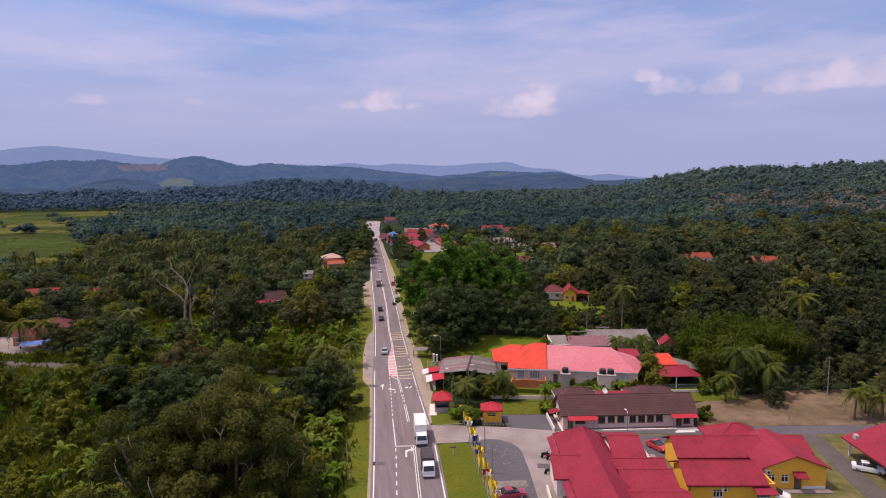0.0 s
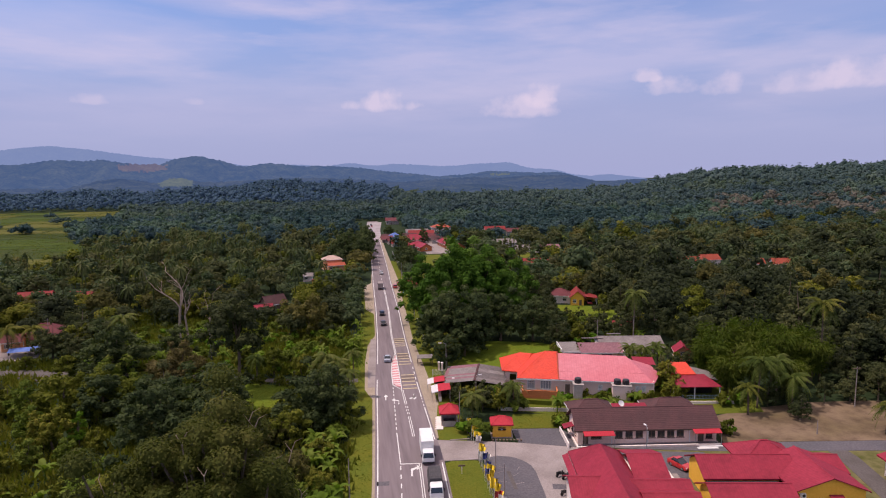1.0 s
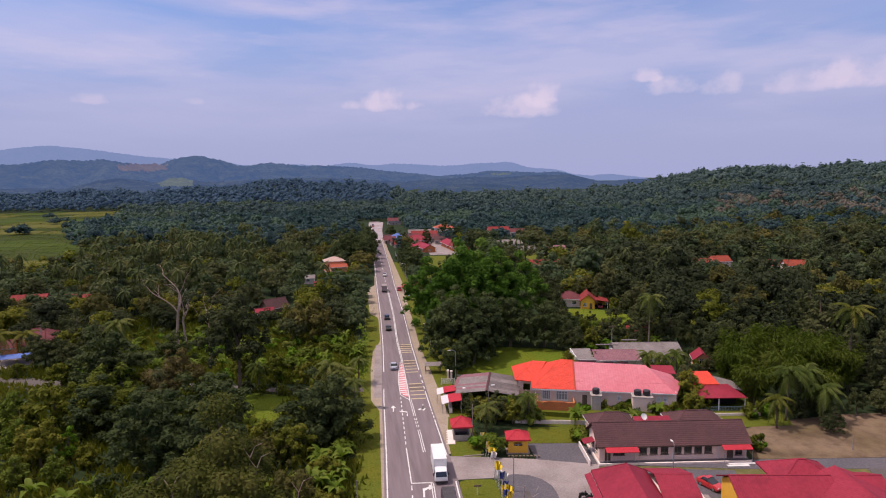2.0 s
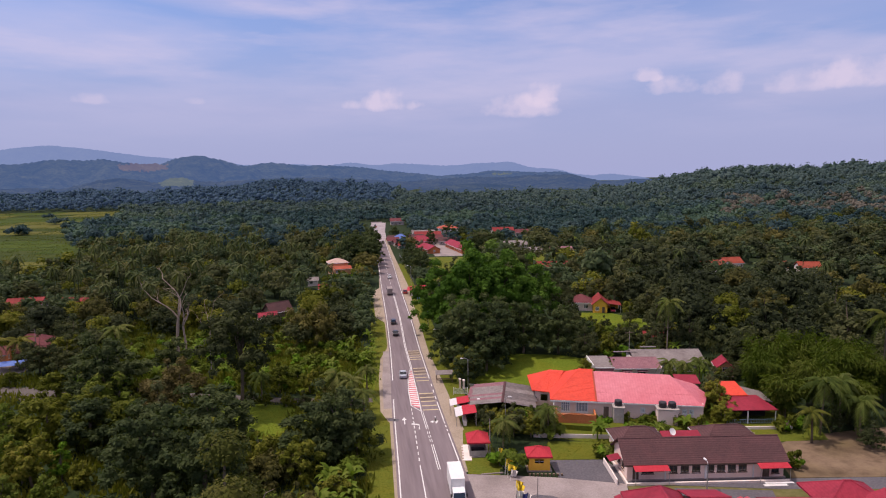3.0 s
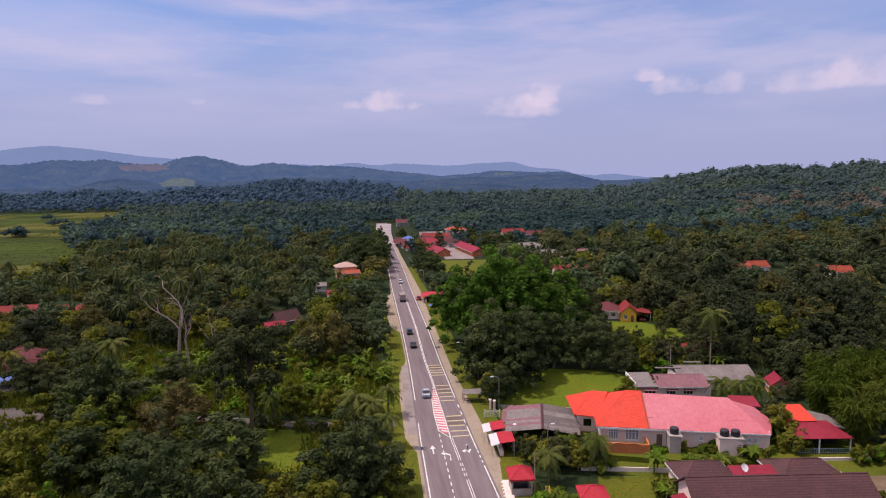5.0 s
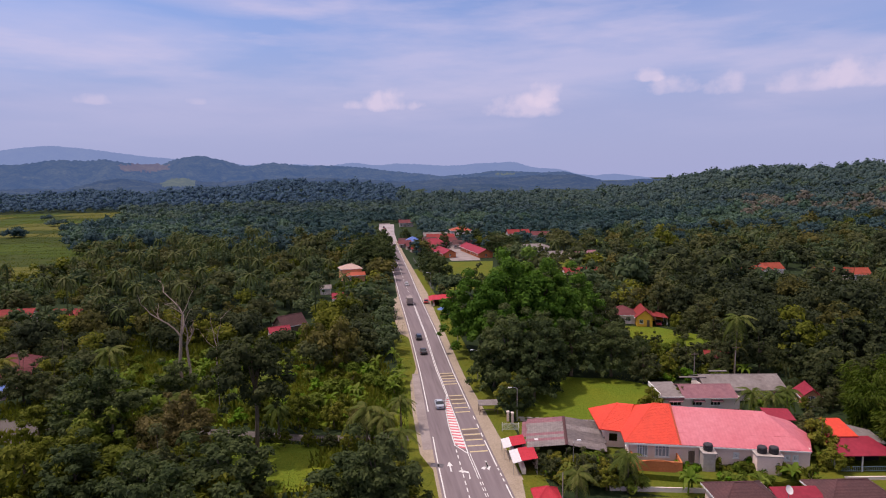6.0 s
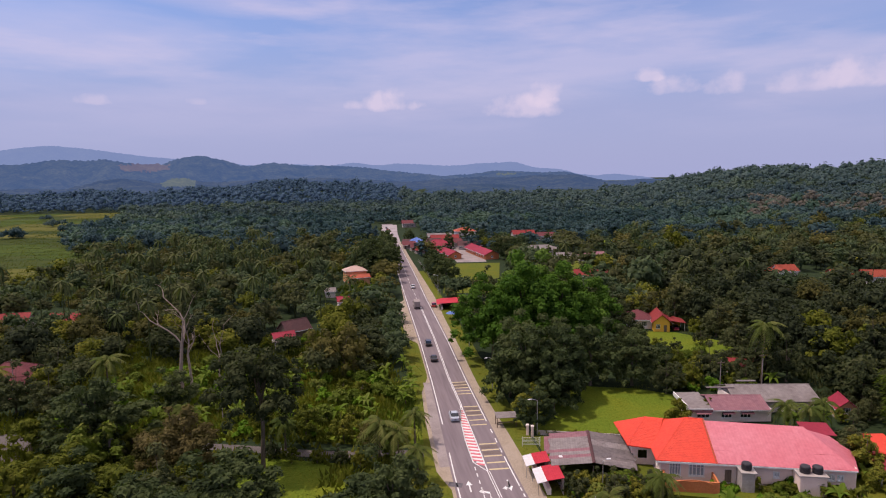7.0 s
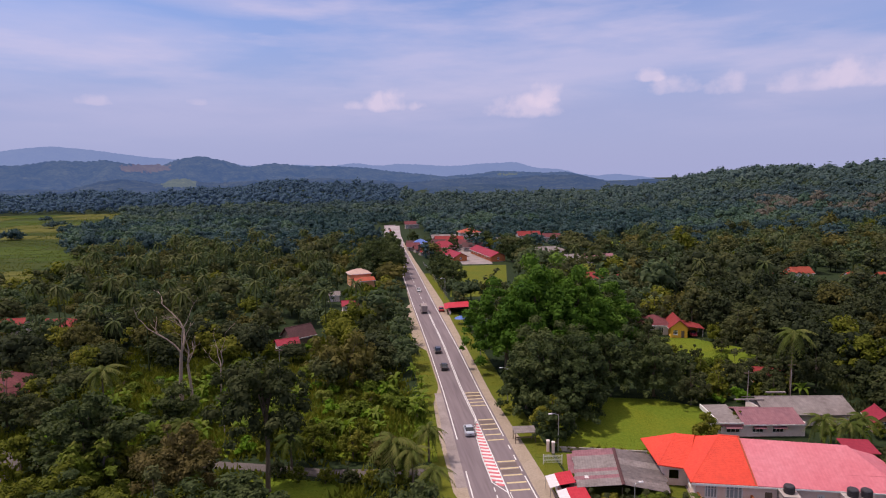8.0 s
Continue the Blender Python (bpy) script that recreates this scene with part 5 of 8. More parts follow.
    # outbuildings with water tanks along the front
    for x, w, h in ((-2.0, 1.8, 2.9), (6.8, 3.6, 2.9)):
        part("tank_room", Shape().box(x - w / 2, -9.3, 0, x + w / 2, -6.73, h), WALL_CREAM if x > 0 else WALL_GREY, r)
        part("tank_slab", Shape().box(x - w / 2 - 0.2, -9.5, h + 0.002, x + w / 2 + 0.2, -6.73, h + 0.15), WALL_GREY, r)
    return r


HOUSE = pink_house()


def water_tank(x, y, z):
    s = Shape().tube([(0, 0, 0), (0, 0, 0.9), (0, 0, 1.05), (0, 0, 1.15)], [0.68, 0.70, 0.6, 0.25], 16)
    r = tagged(new("water_tank", s.mesh("water_tank", BLACK_PLASTIC, False)), "round black plastic water tank on a roof slab", "water tank", "water tanks")
    r.matrix_basis = pose(x, y, z)
    for k in range(3):
        part("rib", Shape().tube([(0, 0, 0.2 + 0.26 * k), (0, 0, 0.26 + 0.26 * k)], 0.735, 16), BLACK_PLASTIC, r)


M = HOUSE.matrix_basis
for lx, ly, lz in ((-2.0, -8.2, 3.05), (6.0, -8.2, 3.05), (7.7, -8.2, 3.05)):
    p = M @ Vector((lx, ly, lz))
    water_tank(*p)


def grey_shed():
    r = thing("shed", pose(27.2, 137.2, 0.04, 0, 0, -17), "low shed with weathered grey sheet roof", "shed")
    rng = random.Random(17)
    for side, mats in ((-1, (ROOF_GREY, ROOF_GREY, ROOF_GREY, ROOF_MAUVE)), (1, (ROOF_SLATE, ROOF_SLATE, ROOF_GREY))):
        for k in range(11):
            y = -5.9 + 1.073 * k
            lift, short = rng.uniform(0, 0.035), rng.uniform(0, 0.35)
            z0, z1 = 2.62 + lift, 3.46 + lift
            part("roof_sheet", Shape().slab([(side * 0.02, y, z1), (side * (6.75 - short), y, z0), (side * (6.75 - short), y + 1.12, z0 + 0.012), (side * 0.02, y + 1.12, z1 + 0.012)], [(0, 1, 2, 3)], 0.04), rng.choice(mats), r, "weathered corrugated roof sheet")
    cap = Shape()
    ridge_cap(cap, (0, -5.95, 3.5), (0, 5.95, 3.5), 0.26, 0.1)
    part("ridge_cap", cap, ROOF_BROWN, r, "dark ridge capping")
    for x, y in ((-5, -4.8), (5, -4.8), (-5, 4.8), (5, 4.8), (0, -4.8), (0, 4.8), (-5, 0), (5, 0)):
        part("post", Shape().box(x - 0.08, y - 0.08, 0, x + 0.08, y + 0.08, 2.45), TIMBER, r)
    part("wall", Shape().box(-4.9, 4.6, 0, 4.9, 4.72, 2.4).box(4.8, -4.6, 0, 4.9, 4.5, 2.4), WALL_GREY, r)
    part("roof_patch", Shape().slab([(-5.2, -3.4, 2.86), (-3.0, -3.4, 3.0), (-3.0, -2.6, 3.0), (-5.2, -2.6, 2.86)], [(0, 1, 2, 3)], 0.02), ROOF_WHITE, r)
    part("lean_to", Shape().slab([(-7.4, -1.0, 2.2), (-5.6, -1.0, 2.4), (-5.6, 5.6, 2.4), (-7.4, 5.6, 2.2)], [(0, 1, 2, 3)], 0.05), ROOF_MAUVE, r, "faded red lean-to sheet")


grey_shed()


def back_house():
    r = thing("rear_house", pose(61.0, 153.2, -0.45, 0, 0, -9.5), "pale house with weathered mauve and grey sheet roofs", "house")
    walls(r, 15.0, 7.0, 3.0, WALL_PALE, front=[(1.0, 1.2, 3.4, 2.2), (5.6, 1.2, 7.6, 2.2), (9.2, 1.2, 11.2, 2.2)], left=[(2, 1.2, 3.4, 2.2)], back=row_of(3, 2, 12, 1.4, 1.1, 2.2), right=[])
    part("flat_roof", Shape().slab([(-8.4, -3.9, 3.15), (-3.6, -3.9, 3.2), (-3.6, 3.6, 3.75), (-8.2, 3.6, 3.7)], [(0, 1, 2, 3)], 0.12), ROOF_GREY, r, "grey sheet roof with pale edging")
    part("front_fascia", Shape().box(-8.3, -3.98, 2.55, -3.7, -3.9, 2.98), ROOF_MAUVE, r, "mauve boarding under the roof edge")
    part("window_hood", Shape().slab([(-6.9, -4.4, 2.3), (-4.0, -4.4, 2.3), (-4.0, -3.52, 2.6), (-6.9, -3.52, 2.6)], [(0, 1, 2, 3)], 0.06), ROOF_MAUVE, r)
    part("roof_edge", Shape().box(-8.6, -4.0, 3.05, -8.42, 3.6, 3.85).box(-8.4, -4.05, 3.0, -3.7, -3.95, 3.22), WHITE_TRIM, r)
    gable_roof(r, 10.0, 7.6, 3.0, 1.3, 0.45, ROOF_MAUVE, cx=1.6, cy=0.0, label="weathered mauve sheet roof", fascia=WHITE_TRIM)
    gable_roof(r, 16.0, 9.0, 3.1, 1.7, 0.4, ROOF_GREY, cx=10.5, cy=4.6, label="grey sheet roof", fascia=None)
    part("wing_wall", Shape().box(2.6, 1.0, 0, 18.2, 8.8, 3.0), WALL_PALE, r)
    part("window_hood", Shape().slab([(-1.9, -4.4, 2.3), (0.4, -4.4, 2.3), (0.4, -3.52, 2.6), (-1.9, -3.52, 2.6)], [(0, 1, 2, 3)], 0.06).slab([(1.6, -4.4, 2.3), (4.0, -4.4, 2.3), (4.0, -3.52, 2.6), (1.6, -3.52, 2.6)], [(0, 1, 2, 3)], 0.06), ROOF_MAUVE, r)
    part("roof_vent", Shape().box(-2, 3.4, 4.6, 3.5, 3.9, 4.75).box(5.2, 6.0, 5.0, 9.0, 6.5, 5.2), ROOF_GREY, r)


back_house()


def veranda_house():
    r = thing("veranda_house", pose(71.6, 124.6, 0.03, 0, 0, -9), "house with red roofs and an open veranda", "house")
    part("roof", Shape().slab([(-5.3, -3.6, 2.75), (5.0, -3.6, 2.75), (3.0, 1.0, 4.0), (-4.6, 1.0, 4.0)], [(0, 1, 2, 3)], 0.1), ROOF_RED, r, "crimson metal veranda roof")
    part("upper_roof", Shape().slab([(-4.2, 0.6, 4.1), (1.2, 0.6, 4.1), (0.4, 4.6, 5.6), (-3.0, 4.6, 5.6)], [(0, 1, 2, 3)], 0.1), ROOF_ORANGE, r, "orange tile roof")
    part("side_roof", Shape().slab([(1.25, 0.8, 3.9), (5.2, -1.0, 3.3), (5.2, 4.0, 3.7), (1.25, 4.6, 4.6)], [(0, 1, 2, 3)], 0.08), ROOF_GREY, r, "grey sheet side roof")
    for x in (-5.0, -0.6, 4.6):
        part("post", Shape().box(x - 0.09, -3.4, 0, x + 0.09, -3.22, 2.62), WHITE_TRIM, r)
    # solid block in the colour of the shade under the veranda roof
    part("wall", Shape().box(-4.8, 0.4, 0, 4.6, 5.2, 3.0), SHADE_DARK, r)
    rail = Shape().box(-5.0, -3.42, 0.85, 4.6, -3.37, 0.92).box(-5.0, -3.42, 0.15, 4.6, -3.37, 0.2)
    for k in range(33):
        rail.box(-5.0 + 0.3 * k, -3.41, 0.2, -4.96 + 0.3 * k, -3.38, 0.85)
    part("railing", rail, plain("pale_blue_paint", (0.32, 0.46, 0.55), 0.5), r, "pale blue metal railing")
    part("boundary_wall", Shape().box(-6.0, -6.0, 0, 6.4, -5.8, 0.55), WALL_PALE, r)


veranda_house()


def small_house(x, y, turn, L, W, H, rise, roof_mat, wall_mat, label, hip=False, name="house", over=0.5, group=""):
    r = thing(name, pose(x, y, float(height(x, y)) + 0.02, 0, 0, turn), label, "house", group)
    n = max(1, int(L / 4))
    front = [(0.7 + k * (L - 1.4) / n, 1.0, 0.7 + k * (L - 1.4) / n + 1.3, 2.2) for k in range(n)]
    if L > 6:
        front[n // 2] = (front[n // 2][0], 0.0, front[n // 2][0] + 0.95, 2.05)
    walls(r, L, W, H, wall_mat, front=front, left=[(W / 2 - 0.6, 1.0, W / 2 + 0.6, 2.2)], right=[(W / 2 - 0.6, 1.0, W / 2 + 0.6, 2.2)], back=front[:1], gable=0 if hip else rise * 0.96, gables="" if hip else ("left", "right"))
    (hip_roof if hip else gable_roof)(r, L, W, H, rise, over, roof_mat)
    return r


small_house(83.4, 149.0, 68, 4.4, 3.4, 2.2, 1.4, ROOF_RED, WALL_ORANGE, "small peach house with red gable roof")
# yellow house on the garden lawn, in two blocks
def lawn_bungalow():
    r = thing("bungalow", pose(80.5, 214.0, 0.04, 0, 0, -18), "yellow bungalow with red gable, maroon wing and open carport", "house")
    gable_roof(r, 9.4, 5.0, 3.0, 2.1, 0.5, ROOF_DULL, cx=0.0, cy=4.6, turn=90, label="dull red tile roof")
    w = part("front_wall", wall_shape(4.6, 3.0, 0.2, [(0.7, 0.9, 1.9, 2.2), (2.9, 0.0, 3.8, 2.05)], 1.95), WALL_YELLOW, r, at=pose(-2.3, 0, 0))
    window(w, 0.7, 0.9, 1.9, 2.2)
    door(w, 2.9, 3.8)
    part("side_wall", Shape().box(2.1, 0.21, 0, 2.3, 9.2, 3.0), WALL_YELLOW, r)
    part("side_wall", Shape().box(-2.3, 0.21, 0, -2.1, 9.2, 3.0), WALL_YELLOW, r)
    part("back_wall", Shape().box(-2.09, 9.0, 0, 2.09, 9.2, 3.0), WALL_YELLOW, r)
    hip_roof(r, 8.6, 8.0, 2.9, 2.2, 0.5, ROOF_MAROON, cx=-6.2, cy=6.6, label="maroon tile roof")
    w = part("wing_wall", wall_shape(8.0, 2.9, 0.2, row_of(2, 1.4, 6.6, 1.4, 0.9, 2.2)), WALL_PALE, r, at=pose(-10.4, 2.9, 0))
    for o in row_of(2, 1.4, 6.6, 1.4, 0.9, 2.2):
        window(w, *o)
    part("wing_wall", Shape().box(-10.4, 3.11, 0, -10.2, 10.2, 2.9), WALL_PALE, r)
    part("carport_roof", Shape().slab([(2.5, 0.4, 3.3), (7.2, 1.4, 2.5), (7.2, 7.8, 2.5), (2.5, 8.6, 3.3)], [(0, 1, 2, 3)], 0.1), ROOF_DULL, r, "dull red carport roof")
    for y in (1.7, 7.4):
        part("carport_post", Shape().box(6.8, y - 0.08, 0, 6.96, y + 0.08, 2.4), WHITE_TRIM, r)
    part("carport_back", Shape().box(2.32, 8.0, 0, 6.9, 8.2, 2.4), WALL_YELLOW, r)


lawn_bungalow()
small_house(80.0, 175.0, -20, 6.0, 5.0, 2.2, 1.3, ROOF_DULL, WALL_YELLOW, "small house with rusty red roof among trees")
small_house(94.0, 303.0, -6, 15.0, 9.0, 2.6, 2.2, ROOF_DULL, WALL_PALE, "long house with faded red roof in trees")
small_house(118.0, 362.0, -6, 14.0, 7.0, 3.0, 1.6, ROOF_MAUVE, WALL_GREY, "grey-walled house with mauve roof")
small_house(104.0, 366.0, 4, 8.0, 5.0, 3.0, 1.2, ROOF_GREY, WALL_PALE, "pale shed with grey sheet roof")
small_house(99.0, 392.0, 10, 22.0, 12.0, 3.2, 2.4, ROOF_GREY, WALL_GREY, "broad house with dark grey roof", True)
small_house(114.0, 480.0, 0, 16.0, 8.0, 3.5, 2.6, ROOF_DULL, WALL_GREY, "house with red tile roof far off")
small_house(126.0, 464.0, -12, 12.0, 7.0, 3.5, 2.2, ROOF_MAROON, WALL_GREY, "house with maroon roof far off")
for x, y, l, a in ((165, 287, 9, -10), (173, 285, 8, 70), (181, 293, 9, 0), (194, 276, 8, -14), (206, 272, 9, -18)):
    small_house(x, y, a, l, 7.0, 3.2, 2.2, ROOF_RUST, WALL_PALE, "house with rust-orange tile roof amid trees", group="houses on the slope")
# west side
small_house(-9.0, 322.0, 12, 9.0, 7.0, 5.2, 1.9, ROOF_TAN, WALL_ORANGE, "two-storey peach house with pale roof", True)
small_house(-7.0, 316.0, 12, 8.0, 5.0, 3.0, 1.0, ROOF_TILE, WALL_ORANGE, "peach house wing with orange roof")
small_house(-27.5, 229.0, 35, 7.5, 5.4, 2.8, 2.4, ROOF_BROWN, TIMBER, "old timber house with dark roof among trees")
small_house(-30.0, 222.0, 20, 5.5, 4.0, 2.4, 1.0, ROOF_RED, WALL_PALE, "small shed with red roof")
small_house(-19.0, 288.0, 0, 4.0, 3.5, 2.6, 1.0, ROOF_GREY, WALL_PALE, "grey-roofed hut among palms")
small_house(-13.0, 268.0, 5, 5.0, 5.0, 2.6, 1.3, ROOF_RED, WALL_PALE, "hut with red roof by the trees")
small_house(-88.0, 197.0, 8, 10.5, 8.0, 3.0, 2.8, ROOF_MAROON, WALL_ORANGE, "house with large maroon roof", True)
small_house(-85.0, 189.8, 8, 6.0, 4.4, 2.6, 1.6, ROOF_MAROON, WALL_ORANGE, "peach porch block with maroon gable roof")
small_house(-93.5, 190.5, 8, 4.6, 5.0, 2.8, 1.4, ROOF_MAROON, WALL_ORANGE, "peach house with maroon roof")
small_house(-118.0, 257.0, 6, 11.0, 7.0, 3.0, 1.8, ROOF_DULL, WALL_GREY, "house with red roof among trees")
small_house(-100.0, 254.0, -10, 10.0, 7.0, 3.0, 1.8, ROOF_DULL, WALL_GREY, "house with brownish red roof among trees")
small_house(-30.0, 455.0, 0, 9.0, 6.0, 3.0, 1.4, ROOF_WHITE, WALL_PALE, "white house far off in the woods")
# roofs of the small town ahead
TOWN_ROOFS_1 = [(44, 427, 15, 10, 3.6, 3.2, ROOF_RED, WALL_ORANGE, -8, "town building with crimson hip roof", True), (33, 452, 9, 9, 3.6, 2.4, ROOF_BLUE, WALL_GREY, 0, "town building with blue roof", True),
            (26.5, 440, 7, 9, 3.2, 1.6, ROOF_MAROON, WALL_GREY, 0, "shophouse with brown roof", False),
            (65.0, 396, 38, 8, 3.4, 1.7, ROOF_RED, PORCH_BRICK, -84, "long school block with crimson roof", False),
            (45.5, 392, 20, 7, 3.2, 1.6, ROOF_RED, PORCH_BRICK, -80, "long building with crimson roof", False),
            (73, 492, 14, 11, 6.6, 2.2, ROOF_TILE, WALL_PALE, 0, "two-storey white building with orange roof", True),
            (54, 466, 18, 9, 3.8, 2.0, ROOF_DULL, WALL_GREY, -5, "building with dull red roof", False), (60, 445, 18, 8, 3.4, 1.9, ROOF_MAROON, WALL_GREY, -5, "building with dark maroon roof", False),
            (52, 478, 16, 8, 4.6, 1.4, ROOF_GREY, WALL_GREY, 0, "building with pale grey sheet roof", False), (64, 427, 14, 8, 3.4, 1.8, ROOF_BROWN, WALL_GREY, -8, "building with dark brown roof", False),
            (30.5, 428, 8, 6, 3.0, 1.4, ROOF_MAROON, WALL_GREY, 8, "shophouse with maroon roof", False), (28.5, 455, 8, 7, 3.0, 1.5, ROOF_BROWN, WALL_GREY, -4, "shophouse with dark roof", False), (31.0, 414, 6, 5, 2.8, 1.2, ROOF_DULL, WALL_GREY, 12, "hut with dull red roof", False), (44, 452, 9, 8, 3.2, 1.8, ROOF_BROWN, WALL_GREY, 0, "building with dark roof", False), (41, 398, 9, 7, 3.0, 1.4, ROOF_RED, WALL_GREY, -10, "hut with crimson roof", False)]
TOWN_ROOFS_2 = [(42, 600, 12, 9, 4.6, 2.0, ROOF_MAROON, WALL_GREY, 0, "far building with dull maroon roof", False), (84, 455, 10, 8, 3.4, 1.8, ROOF_GREY, WALL_GREY, 0, "building with dark grey roof", False)]
TOWN = (TOWN_ROOFS_1 + TOWN_ROOFS_2)
for x, y, l, w, h, rise, rm, wm, a, lab, hp in TOWN:
    small_house(x, y, a, l, w, h * 0.85, rise * 1.15, rm, wm, lab, hp, "town_building", 0.9, "town roofs")


# -- roadside stalls, kiosks, gate
def kiosk(x, y, turn, L, W, H, rise, wall_mat, label, sill=1.0):
    r = thing("kiosk", pose(x, y, 0.05, 0, 0, turn), label, "kiosk")
    hip_roof(r, L, W, H, rise, 0.45, ROOF_SCARLET, label="bright red hipped roof", fascia=ROOF_SCARLET)
    for sx in (-1, 1):
        for sy in (-1, 1):
            part("post", Shape().box(sx * L / 2 - 0.09, sy * W / 2 - 0.09, 0, sx * L / 2 + 0.09, sy * W / 2 + 0.09, H), wall_mat, r)
    for a, b, c, d in ((-L / 2, -W / 2 - 0.06, L / 2, -W / 2 + 0.06), (-L / 2, W / 2 - 0.06, L / 2, W / 2 + 0.06), (-L / 2 - 0.06, -W / 2, -L / 2 + 0.06, W / 2), (L / 2 - 0.06, -W / 2, L / 2 + 0.06, W / 2)):
        part("low_wall", Shape().box(a + 0.1 if b != -W / 2 else a, b + 0.1 if b == -W / 2 else b, 0, c - 0.1 if b != -W / 2 else c, d - 0.1 if b == -W / 2 else d, sill), wall_mat, r)
        if sill > 1.0:
            part("lintel", Shape().box(a + 0.1 if b != -W / 2 else a, b + 0.1 if b == -W / 2 else b, 1.95, c - 0.1 if b != -W / 2 else c, d - 0.1 if b == -W / 2 else d, H), wall_mat, r)
    # counter coloured near-black so the kiosk's inside reads as shade
    part("counter", Shape().box(-L / 2 + 0.4, -0.3, 0.09, L / 2 - 0.4, 0.3, 0.9), SHADE_DARK, r)
    if sill > 1.0:
        for sx in (-1, 1):
            part("pier", Shape().box(sx * (L / 2 - 0.5) - 0.4, -W / 2 - 0.05, sill + 0.002, sx * (L / 2 - 0.5) + 0.4, -W / 2 + 0.05, 1.948), wall_mat, r)
        part("grille", Shape().box(-0.02, -W / 2 - 0.03, sill + 0.002, 0.02, -W / 2 + 0.03, 1.948).box(-0.7, -W / 2 - 0.028, 1.55, 0.7, -W / 2 + 0.028, 1.59), WHITE_TRIM, r)
    part("floor", Shape().box(-L / 2 - 0.4, -W / 2 - 0.4, -0.1, L / 2 + 0.4, W / 2 + 0.4, 0.08), CONCRETE, r)
    return r


kiosk(26.4, 111.6, -10, 3.2, 2.6, 2.5, 1.1, WALL_YELLOW, "small yellow guard kiosk with red roof", 1.25)
kiosk(17.8, 118.4, -6, 2.9, 3.0, 2.6, 1.4, WALL_GREY, "roadside waiting shelter with red roof")
slab = Shape().box(-0.65, -3.0, -0.1, 0.65, 3.0, 0.1)
for k in range(6):
    slab.box(-0.9, -2.9 + k, -0.1, -0.65, -2.5 + k, 0.1)
tagged(structure("shelter_paving", slab, WALL_PALE, "white paved step before the shelter", "pavement"), "").matrix_basis = pose(16.0, 118.6, 0.06, 0, 0, -8)


def stall(x, y, turn, L, W, label, canvas=ROOF_WHITE, words="white canvas awning"):
    r = thing("market_stall", pose(x, y, 0.05, 0, 0, turn), label, "stall", "roadside stalls")
    part("awning", Shape().slab([(-L / 2 - 1.4, -W / 2, 2.0), (-L / 2 + 0.02, -W / 2, 2.35), (-L / 2 + 0.02, W / 2, 2.35), (-L / 2 - 1.4, W / 2, 2.0)], [(0, 1, 2, 3)], 0.04), canvas, r, words)
    part("roof", Shape().slab([(-L / 2, -W / 2, 2.4), (L / 2, -W / 2, 2.75), (L / 2, W / 2, 2.75), (-L / 2, W / 2, 2.4)], [(0, 1, 2, 3)], 0.06), ROOF_SCARLET, r, "bright red sheet roof")
    part("back_wall", Shape().box(L / 2 - 0.15, -W / 2 + 0.1, 0, L / 2 - 0.05, W / 2 - 0.1, 2.55), WALL_GREY, r)
    part("side_wall", Shape().box(-L / 2 + 0.2, W / 2 - 0.15, 0, L / 2 - 0.16, W / 2 - 0.08, 2.3), TIMBER, r)
    part("counter", Shape().box(-L / 2 + 0.1, -W / 2 + 0.3, 0, -L / 2 + 0.7, W / 2 - 0.3, 0.95), WALL_PALE, r)
    for sy in (-1, 1):
        part("post", Shape().tube([(-L / 2 - 1.3, sy * (W / 2 - 0.1), 0), (-L / 2 - 1.3, sy * (W / 2 - 0.1), 2.0)], 0.04, 6), STEEL, r)


stall(18.6, 136.6, -6, 2.4, 3.6, "roadside stall with red roof and white awning")
stall(18.9, 131.6, -6, 2.6, 4.6, "longer roadside stall with red roof and white awning")
stall(24.4, 260.0, -6, 7.4, 9.0, "roadside eatery with large crimson roof", ROOF_SCARLET, "crimson sheet awning")


def gate_frame():
    r = thing("gate_frame", pose(19.9, 146.0, 0.05, 0, 0, -12), "pale metal gate beside the gravel shoulder", "gate")
    for x in (-1.5, 1.5):
        part("post", Shape().tube([(x, 0, 0), (x, 0, 1.7)], 0.07, 8), WHITE_TRIM, r)
    for k in range(6):
        part("bar", Shape().box(-1.45, -0.03, 0.3 + 0.24 * k, 1.45, 0.03, 0.35 + 0.24 * k), WHITE_TRIM, r)


gate_frame()
for x, y in ((20.6, 150.6), (21.3, 149.9)):
    g = thing("gate_pillar", pose(x, y, 0.05, 0, 0, -10), "cream plastered gate pillar with a cap", "pillar", "gate pillars")
    part("shaft", Shape().box(-0.22, -0.22, 0, 0.22, 0.22, 1.9), WALL_CREAM, g)
    part("cap", Shape().box(-0.3, -0.3, 1.902, 0.3, 0.3, 2.05, 0.06), WALL_PALE, g)
g = thing("bus_shelter", pose(17.8, 155.5, 0.05, 0, 0, -4), "low open roadside shelter with grey roof", "shelter")
part("roof", Shape().slab([(-2.0, -1.2, 2.0), (2.0, -1.2, 2.0), (2.0, 1.2, 2.25), (-2.0, 1.2, 2.25)], [(0, 1, 2, 3)], 0.08), ROOF_GREY, g)
for x in (-1.8, 1.8):
    for y in (-1.0, 1.0):
        part("post", Shape().box(x - 0.06, y - 0.06, 0, x + 0.06, y + 0.06, 1.95), TIMBER, g)
part("bench", Shape().box(-1.6, 0.3, 0.38, 1.6, 0.7, 0.45).box(-1.5, 0.35, 0, -1.4, 0.65, 0.38).box(1.4, 0.35, 0, 1.5, 0.65, 0.38), TIMBER, g)
